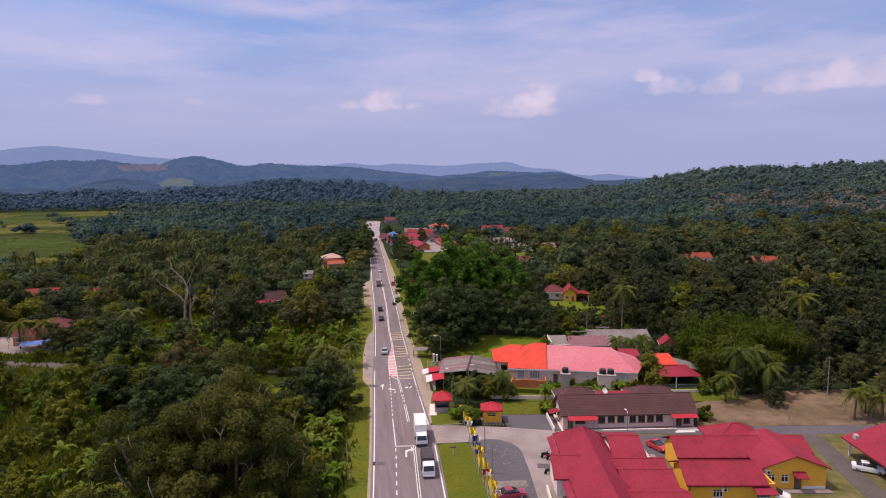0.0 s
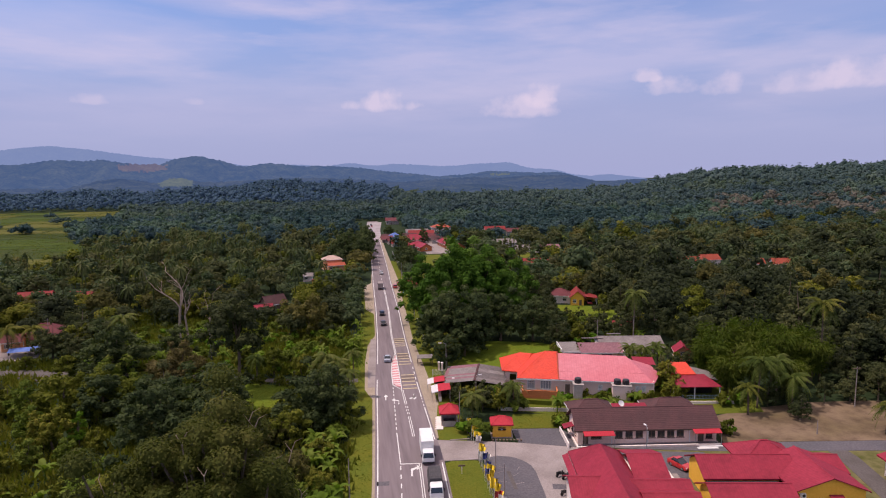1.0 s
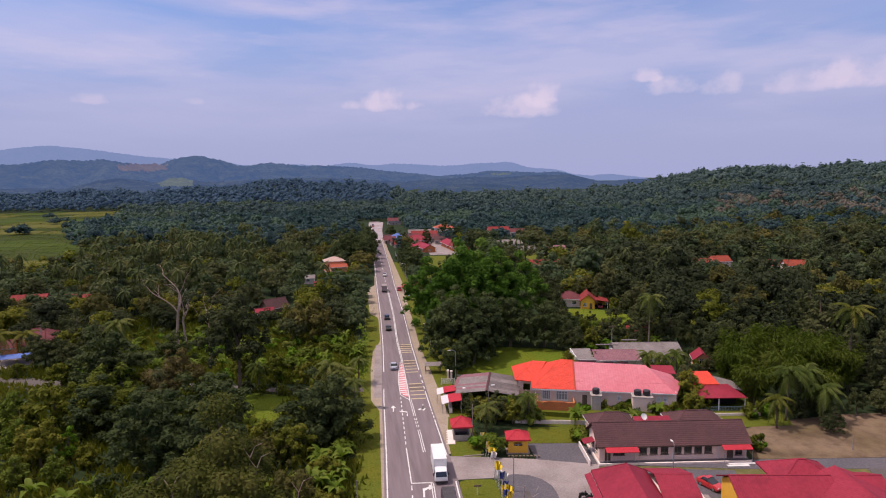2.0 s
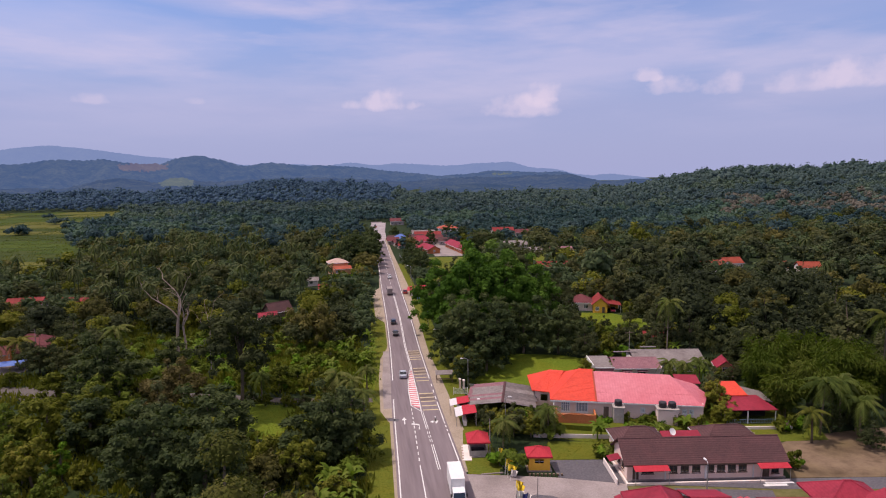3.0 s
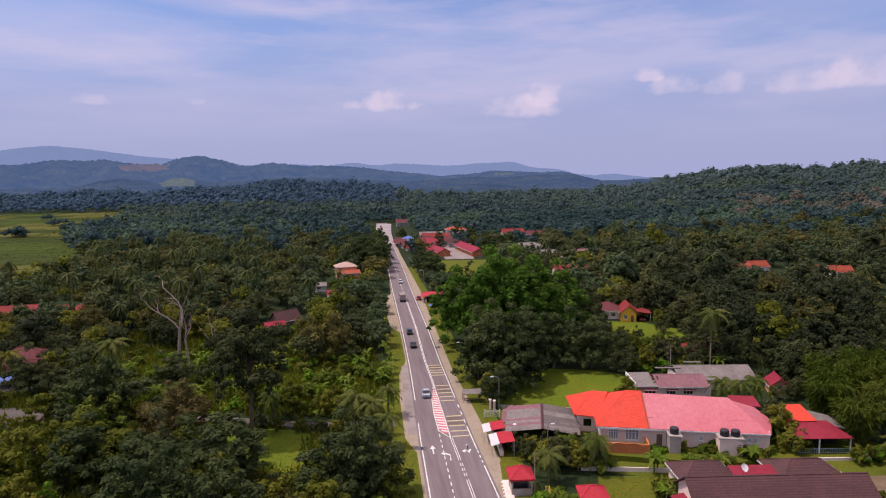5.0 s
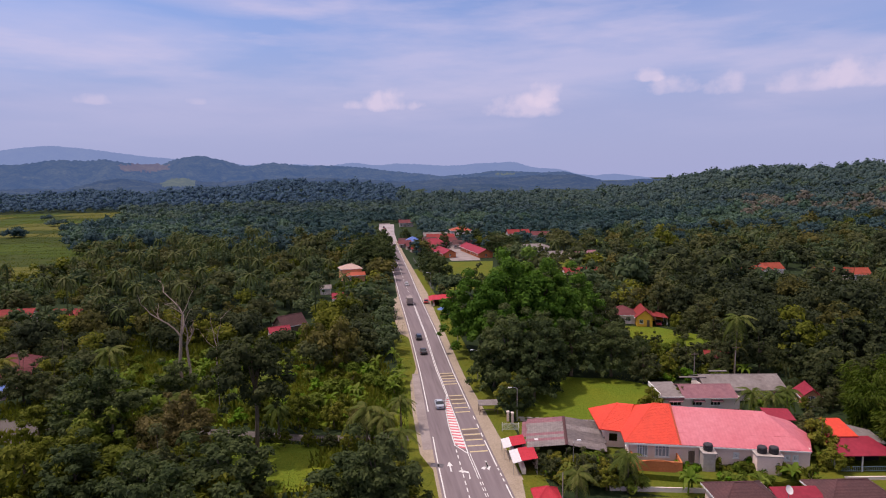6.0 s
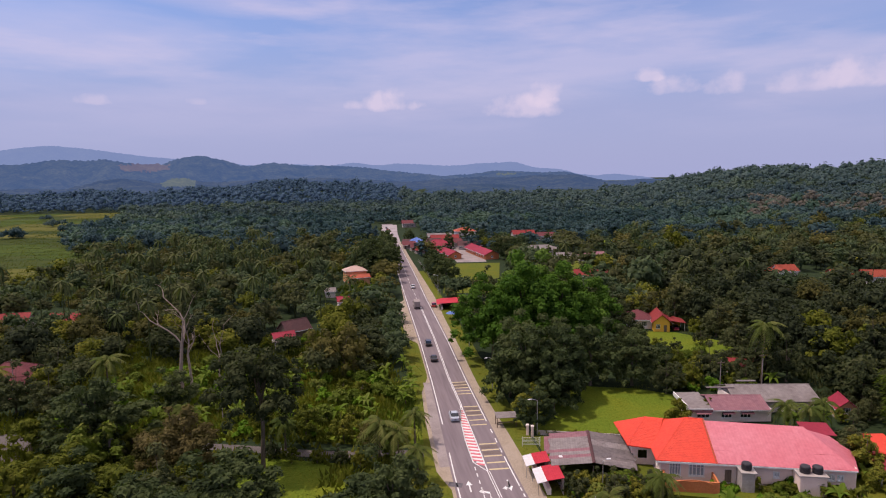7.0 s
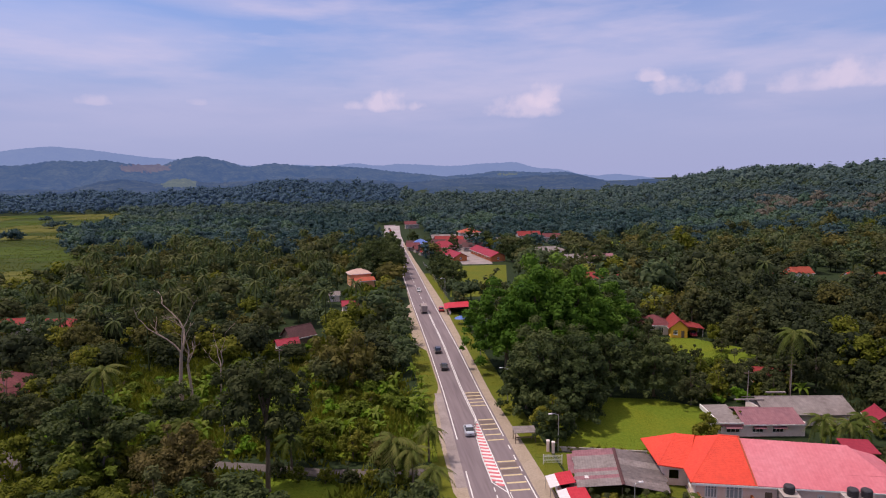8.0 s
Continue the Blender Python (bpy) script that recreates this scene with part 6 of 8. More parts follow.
g = thing("market_umbrella", pose(21.8, 242.5, 0.05), "blue market umbrella by the roadside", "umbrella")
part("canopy", Shape().tube([(0, 0, 1.9), (0, 0, 2.3), (0, 0, 2.75)], [1.9, 1.1, 0.05], 10), ROOF_BLUE, g)
part("pole", Shape().tube([(0, 0, 0), (0, 0, 2.6)], 0.04, 6), STEEL, g)
g = thing("tarpaulin_tent", pose(-86.5, 182.8, 0.05, 0, 0, 10), "blue tarpaulin canopy on poles", "canopy")
part("canopy", Shape().slab([(-4, -2.5, 1.9), (4, -2.5, 1.9), (4, 0, 2.5), (-4, 0, 2.5), (4, 2.5, 1.9), (-4, 2.5, 1.9)], [(0, 1, 2, 3), (3, 2, 4, 5)], 0.03), ROOF_BLUE, g, "bright blue tarpaulin")
for x in (-3.8, 3.8):
    for y in (-2.4, 2.4):
        part("pole", Shape().tube([(x, y, 0), (x, y, 1.9)], 0.04, 6), STEEL, g)
g = thing("hut", pose(115.0, 112.0, 0.02, 0, 0, -10), "small timber hut on the edge of the woods", "hut")
part("wall", Shape().box(-1.8, -1.4, 0, 1.8, 1.4, 2.4), TIMBER, g)
part("roof", Shape().slab([(-2.3, -1.9, 2.45), (2.3, -1.9, 2.45), (2.3, 1.9, 3.2), (-2.3, 1.9, 3.2)], [(0, 1, 2, 3)], 0.08), ROOF_MAUVE, g)


# ---------------------------------------------------------------- poles, flags, fence
def pole(x, y, h, label, lamp=0.0, turn=0.0, name="lamp_post", cross=False):
    r = thing(name, pose(x, y, 0.03, 0, 0, turn), label, "pole", "poles")
    part("shaft", Shape().tube([(0, 0, 0), (0, 0, h)], [0.11, 0.06], 8), STEEL if lamp else CONCRETE, r)
    if lamp:
        part("arm", Shape().tube([(0, 0, h - 0.05), (lamp * 0.6, 0, h + 0.25), (lamp, 0, h + 0.3)], 0.045, 6), STEEL, r)
        part("lamp_head", Shape().box(lamp - 0.1, -0.13, h + 0.2, lamp + 0.6, 0.13, h + 0.34, 0.04), WHITE_TRIM, r)
    if cross:
        part("crossarm", Shape().box(-0.9, -0.06, h - 0.5, 0.9, 0.06, h - 0.38), TIMBER, r)


for x, y, h, a, turn in ((19.6, 117.0, 6.5, 0.0, 0), (22.4, 150.5, 6.5, 1.2, 180), (24.9, 127.0, 6.0, 0.6, 0), (20.6, 206, 7, 1.2, 180), (23.0, 282, 8, 1.2, 180), (19.8, 175, 7, 1.2, 180), (48.6, 99.6, 4.6, 0.5, 90)):
    pole(x, y, h, "grey steel lamp post" if a else "plain grey utility pole", a, turn)
for x, y, h in ((-1.2, 92, 7.0), (-36.0, 167.7, 7.5), (-83.0, 187.5, 9.0), (-29, 196, 8.0), (-4.0, 252, 8.0), (99.4, 111.6, 8.5), (22.0, 98, 5.5), (21.5, 90.5, 5.0), (82.5, 101.5, 2.6), (78.5, 166, 7.5), (66.5, 163, 7.5)):
    pole(x, y, h, "slim grey utility pole", 0, 0, "utility_pole", h > 7.2)

# yellow banners and bunting along the car park's fence
FLAG_Y = surface("yellow_flag_cloth", (0.80, 0.55, 0.03), (0.88, 0.64, 0.05), 4.0, 1.0, 0.8)
FLAG_W = surface("white_flag_cloth", (0.66, 0.62, 0.58), (0.76, 0.72, 0.68), 4.0, 1.0, 0.8)
FLAG_R = surface("red_flag_cloth", (0.50, 0.05, 0.06), (0.6, 0.08, 0.08), 4.0, 1.0, 0.8)
FLAG_B = surface("blue_flag_cloth", (0.05, 0.07, 0.25), (0.08, 0.1, 0.32), 4.0, 1.0, 0.8)
rng = random.Random(4)
fence = thing("post_fence", pose(0, 0, 0.05), "low fence of grey posts and rails along the car park", "fence")
FENCE = [(60, 18.4), (83.4, 19.3), (90.7, 19.6), (101, 20.0), (106, 20.4), (116, 20.9)]
for k in range(26):
    y = 60 + 2.1 * k
    if 102 < y < 109:
        continue
    part("post", Shape().box(-0.05, -0.05, 0, 0.05, 0.05, 1.15), CONCRETE, fence, at=pose(along(FENCE, y), y, 0))
for ya, yb in ((60, 101.5), (110, 116)):
    for z in (0.55, 1.1):
        part("rail", Shape().tube([(along(FENCE, y), y, z) for y in np.linspace(ya, yb, 6)], 0.02, 6), STEEL, fence)
for k in range(54):
    y = 62 + 1.0 * k
    if 103 < y < 107.5:
        continue
    m = rng.choice((FLAG_Y, FLAG_Y, FLAG_Y, FLAG_Y, FLAG_Y, FLAG_Y, FLAG_Y, FLAG_W, FLAG_R, FLAG_B) if y < 101 else (FLAG_Y, FLAG_Y, FLAG_W))
    h = rng.uniform(1.9, 2.9)
    colour = {FLAG_Y: "yellow", FLAG_W: "white", FLAG_R: "red", FLAG_B: "blue"}[m]
    f = thing("flag", pose(along(FENCE, y) + rng.uniform(-0.25, 0.25), y, 0.05, rng.uniform(-6, 6), rng.uniform(-6, 6), rng.uniform(-30, 40)), colour + " cloth flag on a thin pole by the fence", "flag", "flags along the fence")
    part("staff", Shape().tube([(0, 0, 0), (0, 0, h)], 0.025, 5), WHITE_TRIM, f)
    s, n, w, d = Shape(), 6, rng.uniform(0.9, 1.5), rng.uniform(1.1, 1.8)
    v = []
    for i in range(n + 1):
        t = i / n
        wave = 0.10 * math.sin(3.0 * t * math.pi + k)
        v += [(t * w, wave, h - 0.05 - 0.35 * t), (t * w * 0.8, wave * 1.4, h - d - 0.15 * t)]
    s.slab(v, [(2 * i, 2 * i + 1, 2 * i + 3, 2 * i + 2) for i in range(n)], 0.012)
    part("cloth", s, m, f, smooth=True)

# wire fence of the playing field
wf = thing("field_fence", pose(0, 0, 0.03), "grey post and wire fence beside the field", "fence")
for k in range(24):
    y = 284 + 4.0 * k
    part("post", Shape().box(-0.06, -0.06, 0, 0.06, 0.06, 1.8), CONCRETE, wf, at=pose(along([(284, 24.2), (376, 25.6)], y), y, 0))
for z in (0.5, 1.1, 1.7):
    part("wire", Shape().tube([(24.2, 284, z), (25.6, 376, z)], 0.02, 4), STEEL, wf)
# hedge-like low wall behind the lawn and boundary walls
hw = thing("boundary_wall", pose(0, 0, 0.03), "low weathered wall along the lawn", "wall")
part("panel", Shape().box(0, 0, 0, 14.5, 0.2, 0.8), WALL_GREY, hw, at=pose(22.6, 150.4, 0, 0, 0, -17))
hw = thing("boundary_wall", pose(0, 0, 0.03), "low pale wall before the long house", "wall")
part("panel", Shape().box(0, 0, 0, 40, 0.18, 0.75), WALL_PALE, hw, at=pose(29.0, 122.6, 0, 0, 0, -13))


# ---------------------------------------------------------------- vehicles
def wheel(parent, x, y, r, w, side):
    wh = part("wheel", Shape().tube([(0, -w / 2, 0), (0, w / 2, 0)], r, 16), RUBBER, parent, at=pose(x, y, r))
    part("rim", Shape().tube([(0, side * w / 2, 0), (0, side * (w / 2 + 0.015), 0)], r * 0.62, 12), STEEL, wh)


def paint(name, c):
    m = plain(name, c, 0.3, 0.0, 0.6)
    m.node_tree.nodes["Principled BSDF"].inputs["Coat Weight"].default_value = 0.6
    return m


PAINT = {"silver": paint("silver_car_paint", (0.42, 0.46, 0.52)), "black": paint("black_car_paint", (0.02, 0.02, 0.022)), "white": paint("white_car_paint", (0.78, 0.78, 0.78)),
         "red": paint("red_car_paint", (0.50, 0.03, 0.03)), "grey": paint("grey_truck_paint", (0.09, 0.09, 0.10)), "maroon": paint("maroon_car_paint", (0.30, 0.02, 0.05))}
LAMP_RED = plain("red_lens", (0.35, 0.01, 0.01), 0.2)
LAMP_CLEAR = plain("clear_lens", (0.75, 0.75, 0.72), 0.15)


def loft(sections):
    """A body lofted along x through cross sections (x, half width, z low, z high, half width on top)."""
    s = Shape()
    v = []
    for x, w, z0, z1, wt in sections:
        v += [(x, -w, z0), (x, -w * 1.02, z0 + (z1 - z0) * 0.55), (x, -wt, z1), (x, wt, z1), (x, w * 1.02, z0 + (z1 - z0) * 0.55), (x, w, z0)]
    f = []
    for i in range(len(sections) - 1):
        for k in range(6):
            a, b = i * 6 + k, i * 6 + (k + 1) % 6
            f.append((a, a + 6, b + 6, b))
    n = (len(sections) - 1) * 6
    f += [(0, 1, 2, 3, 4, 5), tuple(n + k for k in reversed(range(6)))]
    return s.add(v, f)


def car(x, y, heading, colour, label, long=4.3, tall=1.48, van=False, category="car"):
    """A saloon or people carrier, heading in degrees from +x."""
    r = thing(category.replace(" ", "_"), pose(x, y, 0.08, 0, 0, heading), label, category, "vehicles")
    h, m = long / 2, PAINT[colour]
    part("body", loft([(-h, 0.72, 0.42, 0.80, 0.66), (-h + 0.12, 0.82, 0.26, 0.92, 0.74), (-h + 0.9, 0.86, 0.22, 0.98, 0.78), (0.2, 0.87, 0.22, 0.97, 0.79), (h - 1.1, 0.86, 0.22, 0.92, 0.77), (h - 0.2, 0.80, 0.26, 0.76, 0.68), (h, 0.66, 0.38, 0.66, 0.58)]), m, r)
    back, nose = (-h + 0.12, h - 0.75) if van else (-h + 0.62, h - 1.05)
    part("cabin", loft([(back, 0.72, 0.90, 0.99, 0.70), (back + (0.18 if van else 0.55), 0.74, 0.92, tall - 0.06, 0.60), (0.0, 0.75, 0.92, tall, 0.60), (nose - 0.95, 0.74, 0.92, tall - 0.05, 0.59), (nose, 0.70, 0.88, 0.94, 0.68)]), GLASS, r, "dark tinted windows")
    part("roof_panel", loft([(back + (0.22 if van else 0.62), 0.60, tall - 0.055, tall - 0.02, 0.56), (0.0, 0.61, tall - 0.01, tall + 0.03, 0.57), (nose - 1.0, 0.59, tall - 0.05, tall - 0.015, 0.55)]), m, r)
    for px in (back + 0.75, nose - 1.5):
        for sy in (-1, 1):
            part("pillar", Shape().box(px - 0.05, sy * 0.70 - 0.06, 0.93, px + 0.05, sy * 0.70 + 0.06, tall - 0.12, 0.02), m, r)
    for sx in (-h + 0.85, h - 0.85):
        for sy in (-1, 1):
            wheel(r, sx, sy * 0.76, 0.31, 0.2, sy)
    for sy in (-1, 1):
        part("headlight", Shape().box(h - 0.22, sy * 0.56 - 0.16, 0.56, h - 0.04, sy * 0.56 + 0.16, 0.72, 0.03), LAMP_CLEAR, r)
        part("tail_light", Shape().box(-h + 0.0, sy * 0.62 - 0.12, 0.62, -h + 0.14, sy * 0.62 + 0.12, 0.84, 0.02), LAMP_RED, r)
        part("mirror", Shape().box(nose - 0.75, sy * 0.93 - 0.1, 0.92, nose - 0.6, sy * 0.93 + 0.1, 1.06, 0.02), m, r)
    part("number_plate", Shape().box(-h - 0.02, -0.24, 0.5, -h + 0.002, 0.24, 0.62), BLACK_PLASTIC, r)
    return r


def truck(x, y, heading, box_mat, cab, label, long=6.2, high=2.7, canvas=False):
    r = thing("truck", pose(x, y, 0.08, 0, 0, heading), label, "truck", "vehicles")
    h, m = long / 2, PAINT[cab]
    part("chassis", Shape().box(-h, -0.5, 0.5, h - 0.3, 0.5, 0.75), BLACK_PLASTIC, r)
    part("cab", loft([(h - 1.75, 0.98, 0.5, 2.15, 0.88), (h - 1.0, 1.0, 0.45, 2.22, 0.90), (h - 0.35, 0.99, 0.45, 2.0, 0.86), (h - 0.05, 0.97, 0.45, 1.25, 0.93), (h, 0.94, 0.5, 1.0, 0.90)]), m, r)
    part("windscreen", Shape().slab([(h - 0.02, -0.86, 1.28), (h - 0.02, 0.86, 1.28), (h - 0.32, 0.80, 1.96), (h - 0.32, -0.80, 1.96)], [(0, 1, 2, 3)], 0.03), GLASS, r, "dark glass")
    for sy in (-1, 1):
        part("side_window", Shape().box(h - 1.35, sy * 0.995 - 0.015, 1.3, h - 0.5, sy * 0.995 + 0.015, 1.85), GLASS, r)
        part("headlight", Shape().box(h - 0.02, sy * 0.7 - 0.15, 0.7, h + 0.03, sy * 0.7 + 0.15, 0.88), LAMP_CLEAR, r)
        part("mirror", Shape().box(h - 0.45, sy * 1.14 - 0.1, 1.3, h - 0.38, sy * 1.14 + 0.1, 1.75), BLACK_PLASTIC, r)
    part("bumper", Shape().box(h - 0.02, -0.95, 0.4, h + 0.1, 0.95, 0.6), WHITE_TRIM if canvas else BLACK_PLASTIC, r)
    if canvas:
        s = loft([(-h, 1.05, 0.85, high - 0.15, 0.9), (-h + 0.6, 1.06, 0.85, high, 0.9), (-h / 3, 1.06, 0.85, high - 0.06, 0.9), (h - 2.5, 1.06, 0.85, high, 0.9), (h - 1.9, 1.05, 0.85, high - 0.15, 0.9)])
    else:
        s = Shape().box(-h, -1.06, 0.8, h - 1.85, 1.06, high, 0.03)
    part("cargo_box", s, box_mat, r, "canvas cover" if canvas else "white box body")
    for sx in (-h + 1.0, h - 0.95):
        for sy in (-1, 1):
            wheel(r, sx, sy * 0.86, 0.42, 0.28, sy)
    return r


CANVAS = surface("dark_canvas", (0.055, 0.052, 0.058), (0.09, 0.085, 0.09), 4.0, 0.8, 0.9, 0.2)
truck(11.85, 105.5, -93, WHITE_TRIM, "white", "white box truck driving on the road", 7.4, 3.3)
truck(11.6, 93.5, -94, CANVAS, "white", "truck with dark canvas cover and white cab on the road", 6.0, 2.7, True)
car(8.7, 160.5, 87, "silver", "silver-blue saloon car driving on the road")
car(9.9, 198.5, 88, "black", "small black car driving on the road", 3.9)
car(10.3, 213.0, 88, "black", "black people carrier driving on the road", 4.1, 1.6, True)
t = truck(12.4, 262, 88, CONCRETE, "white", "pale lorry far along the road", 7.0, 2.8)
car(18.6, 262.5, 85, "red", "red car parked on the gravel shoulder", 4.0, 1.6, True)
car(14.9, 300, 86, "white", "white car far along the road")
for y, c in ((505, "white"), (520, "black"), (535, "silver"), (552, "white"), (575, "red"), (590, "black")):
    car(17.5 + (y % 3) * 1.8, y, 86, c, c + " car on the far road")
car(51.6, 94.2, -70, "red", "red hatchback parked on the back lane", 3.9, 1.52)
car(80.2, 80.9, -38, "white", "white saloon car on the side lane", 4.4)
car(60.3, 76.4, -42, "white", "white saloon car before the yellow house", 4.4)
car(22.6, 83.0, 5, "maroon", "maroon saloon car in the car park", 4.4)
car(85.6, 215.2, 250, "maroon", "dark red car under a carport", 4.0)


def motorbike(x, y, turn):
    r = thing("motorbike", pose(x, y, 0.08, 0, 0, turn), "small parked motorcycle by the hall", "motorcycle", "motorcycles")
    for sx in (-0.6, 0.6):
        wheel(r, sx, 0, 0.28, 0.09, 1)
    part("body", loft([(-0.75, 0.10, 0.55, 0.72, 0.09), (-0.3, 0.16, 0.4, 0.78, 0.14), (0.15, 0.14, 0.3, 0.62, 0.1), (0.5, 0.12, 0.5, 0.95, 0.06)]), BLACK_PLASTIC, r)
    part("seat", Shape().box(-0.7, -0.13, 0.74, 0.05, 0.13, 0.83, 0.02), RUBBER, r)
    part("handlebar", Shape().tube([(0.45, -0.33, 1.02), (0.5, 0, 0.98), (0.45, 0.33, 1.02)], 0.02, 6), STEEL, r)


for x, y, a in ((31.6, 94.6, 20), (32.2, 93.8, 30), (30.4, 89.0, 15), (32.4, 82.4, 70), (32.6, 81.6, 75), (32.8, 80.8, 80)):
    motorbike(x, y, a)

sign = thing("small_sign", pose(16.5, 98.1, 0.05, 0, 0, -5), "small brown sign on a pale post in the verge", "sign")
part("post", Shape().box(-0.06, -0.06, 0, 0.06, 0.06, 1.25), WHITE_TRIM, sign)
part("board", Shape().box(-0.55, -0.05, 1.252, 0.55, 0.05, 1.5), TIMBER, sign)
# pots and small planters before the guard kiosk
for k in range(9):
    p = M = pose(24.2 + 0.62 * k, 109.0 - 0.11 * k, 0.05)
    pot = tagged(new("flower_pot", Shape().tube([(0, 0, 0), (0, 0, 0.3), (0, 0, 0.34)], [0.13, 0.19, 0.2], 10).mesh("flower_pot", TIMBER)), "small dark flower pot before the kiosk", "flower pot", "flower pots")
    pot.matrix_basis = p


# ---------------------------------------------------------------- trees
def cards(rng, centres, radii, n, size, flat=0.5, up=0.42, squash=0.8):
    """n leaf sprays about the skins of flattened clumps: pointed blades that lie in tiers, facing outwards and up. Returns (3n, 3)."""
    area = radii ** 2
    pick = rng.choice(len(centres), n * 2, p=area / area.sum())
    d = rng.normal(size=(n * 2, 3))
    d[:, 2] += 0.45
    d /= np.linalg.norm(d, axis=1)[:, None]
    pos = centres[pick] + d * radii[pick][:, None] * np.array([1, 1, squash]) * rng.uniform(0.80, 1.13, (n * 2, 1))
    inside = np.zeros(n * 2, bool)
    for c, r in zip(centres, radii):
        q = (pos - c) / np.array([1, 1, squash])
        inside |= np.linalg.norm(q, axis=1) < r * 0.68
    order = np.argsort(inside, kind="stable")[:n]
    pos, d = pos[order], d[order]
    nrm = d * 0.8 + rng.normal(0, flat, d.shape) + np.array([0, 0, up])
    nrm /= np.linalg.norm(nrm, axis=1)[:, None]
    t = d * np.array([1, 1, 0.2]) + rng.normal(0, 0.7, d.shape)
    t[:, 2] -= 0.25
    u = t - nrm * (t * nrm).sum(1)[:, None]
    u /= np.linalg.norm(u, axis=1)[:, None]
    w = np.cross(nrm, u)
    s = size * rng.uniform(0.55, 1.4, (len(pos), 1))
    return np.stack([pos - u * s * 0.4 + w * s * 0.40, pos + u * s * 0.62, pos - u * s * 0.4 - w * s * 0.40], 1).reshape(-1, 3)


def clump_layout(rng, R, H, base, n):
    """Centres and radii of the clumps that make a lobed, tiered crown of radius R between the heights base and H."""
    c, r = [], []
    p1, p2, p3 = rng.uniform(0, 6.3), rng.uniform(0, 6.3), rng.uniform(0, 6.3)
    for i in range(n):
        a = 2.4 * i + rng.uniform(-0.6, 0.6)
        f = math.sqrt((i + 0.5) / n)
        lobe = 1 + 0.16 * math.sin(2 * a + p1) + 0.12 * math.sin(3 * a + p2) + 0.08 * math.sin(5 * a + p3)
        cr = R * rng.uniform(0.17, 0.42) * (1.1 - 0.25 * f) * (14 / max(n, 14)) ** 0.33
        top = math.sqrt(max(0.0, 1 - 0.92 * f * f)) * rng.uniform(0.78, 1.08) * (0.5 + 0.5 * lobe)
        z = top * (rng.uniform(0.55, 1.0) if i % 3 else rng.uniform(0.0, 0.5))
        rr = (R - cr * 0.6) * f * rng.uniform(0.85, 1.1) * lobe
        c.append((rr * math.cos(a), rr * math.sin(a), base + cr * 0.6 + (H - base - cr * 1.3) * z))
        r.append(cr)
    return np.array(c), np.array(r)


def lumps():
    """A unit polyhedron of twenty faces."""
    bm = bmesh.new()
    bmesh.ops.create_icosphere(bm, subdivisions=1, radius=1.0)
    V = np.array([v.co[:] for v in bm.verts])
    F = np.array([[v.index for v in f.verts] for f in bm.faces])
    bm.free()
    return V, F


LUMP_V, LUMP_F = lumps()


def core(rng, centres, radii, shrink=0.72, squash=0.76, open_below=False):
    """Dense inner foliage: rough little polyhedra inside the clumps."""
    vs, fs = [], []
    faces = LUMP_F
    if open_below:
        faces = LUMP_F[LUMP_V[LUMP_F][:, :, 2].mean(1) > -0.5]
    for i, (c, r) in enumerate(zip(centres, radii)):
        vs.append(LUMP_V * (r * shrink * rng.uniform(0.85, 1.12, (len(LUMP_V), 1))) * np.array([1, 1, squash]) + c)
        fs.append(faces + i * len(LUMP_V))
    return np.concatenate(vs), np.concatenate(fs)


def crown_mesh(name, seed, R, H, base, clumps, n, size, material, with_core=True, flat=0.45):
    rng = np.random.default_rng(seed)
    c, r = clump_layout(rng, R, H, base, clumps)
    k = cards(rng, c, r, n, size, flat)
    tris = np.arange(len(k)).reshape(-1, 3)
    if with_core:
        v, f = core(rng, c, r, open_below=True)
        tris = np.concatenate([tris, f + len(k)])
        k = np.concatenate([k, v])
    return array_mesh(name, k, tris, material), c, r


def trunk_shape(rng, H, girth, centres=(), limbs=6):
    s = Shape()
    top = Vector((rng.uniform(-0.4, 0.4), rng.uniform(-0.4, 0.4), H))
    mid = Vector((rng.uniform(-0.3, 0.3), rng.uniform(-0.3, 0.3), H * 0.45))
    s.tube([(0, 0, -0.3), (0, 0, 0.4), mid, top], [girth * 1.5, girth, girth * 0.8, girth * 0.35], 7)
    for c in list(centres)[:limbs]:
        c = Vector(c)
        a = mid.lerp(top, 0.2 + 0.5 * rng.random())
        b = a.lerp(c, 0.5) + Vector((0, 0, -0.3))
        s.tube([a, b, c], [girth * 0.42, girth * 0.28, girth * 0.12], 5, False)
    return s


class TreeKind:
    """A tree built once; plant() sets copies of it."""

    def __init__(self, seed, R, H, base, clumps, n, size, material, label, girth=0.28, name="broadleaf_tree", category="tree", group="trees", dense=True, limbs=6):
        self.first, self.R, self.H = None, R, H
        rng = random.Random(seed)
        self.crown, c, _ = crown_mesh("crown", seed, R, H, base, clumps, n, size, material, dense, 0.45 if dense else 0.9)
        self.trunk = trunk_shape(rng, base + (H - base) * 0.55, girth, [tuple(p) for p in c], limbs).mesh("trunk", BARK)
        self.args = (name, label, category, group)

    def plant(self, x, y, scale=1.0, turn=0.0, tall=1.0):
        name, label, category, group = self.args
        m = pose(x, y, float(height(x, y)), 0, 0, turn)
        if self.first is None:
            self.first = thing(name, m, label, category, group)
            part("trunk", self.trunk, BARK, self.first)
            part("crown", self.crown, None, self.first)
            ob = self.first
        else:
            ob = copy_thing(self.first, m)
        ob.scale = (scale, scale, scale * tall)
        return ob


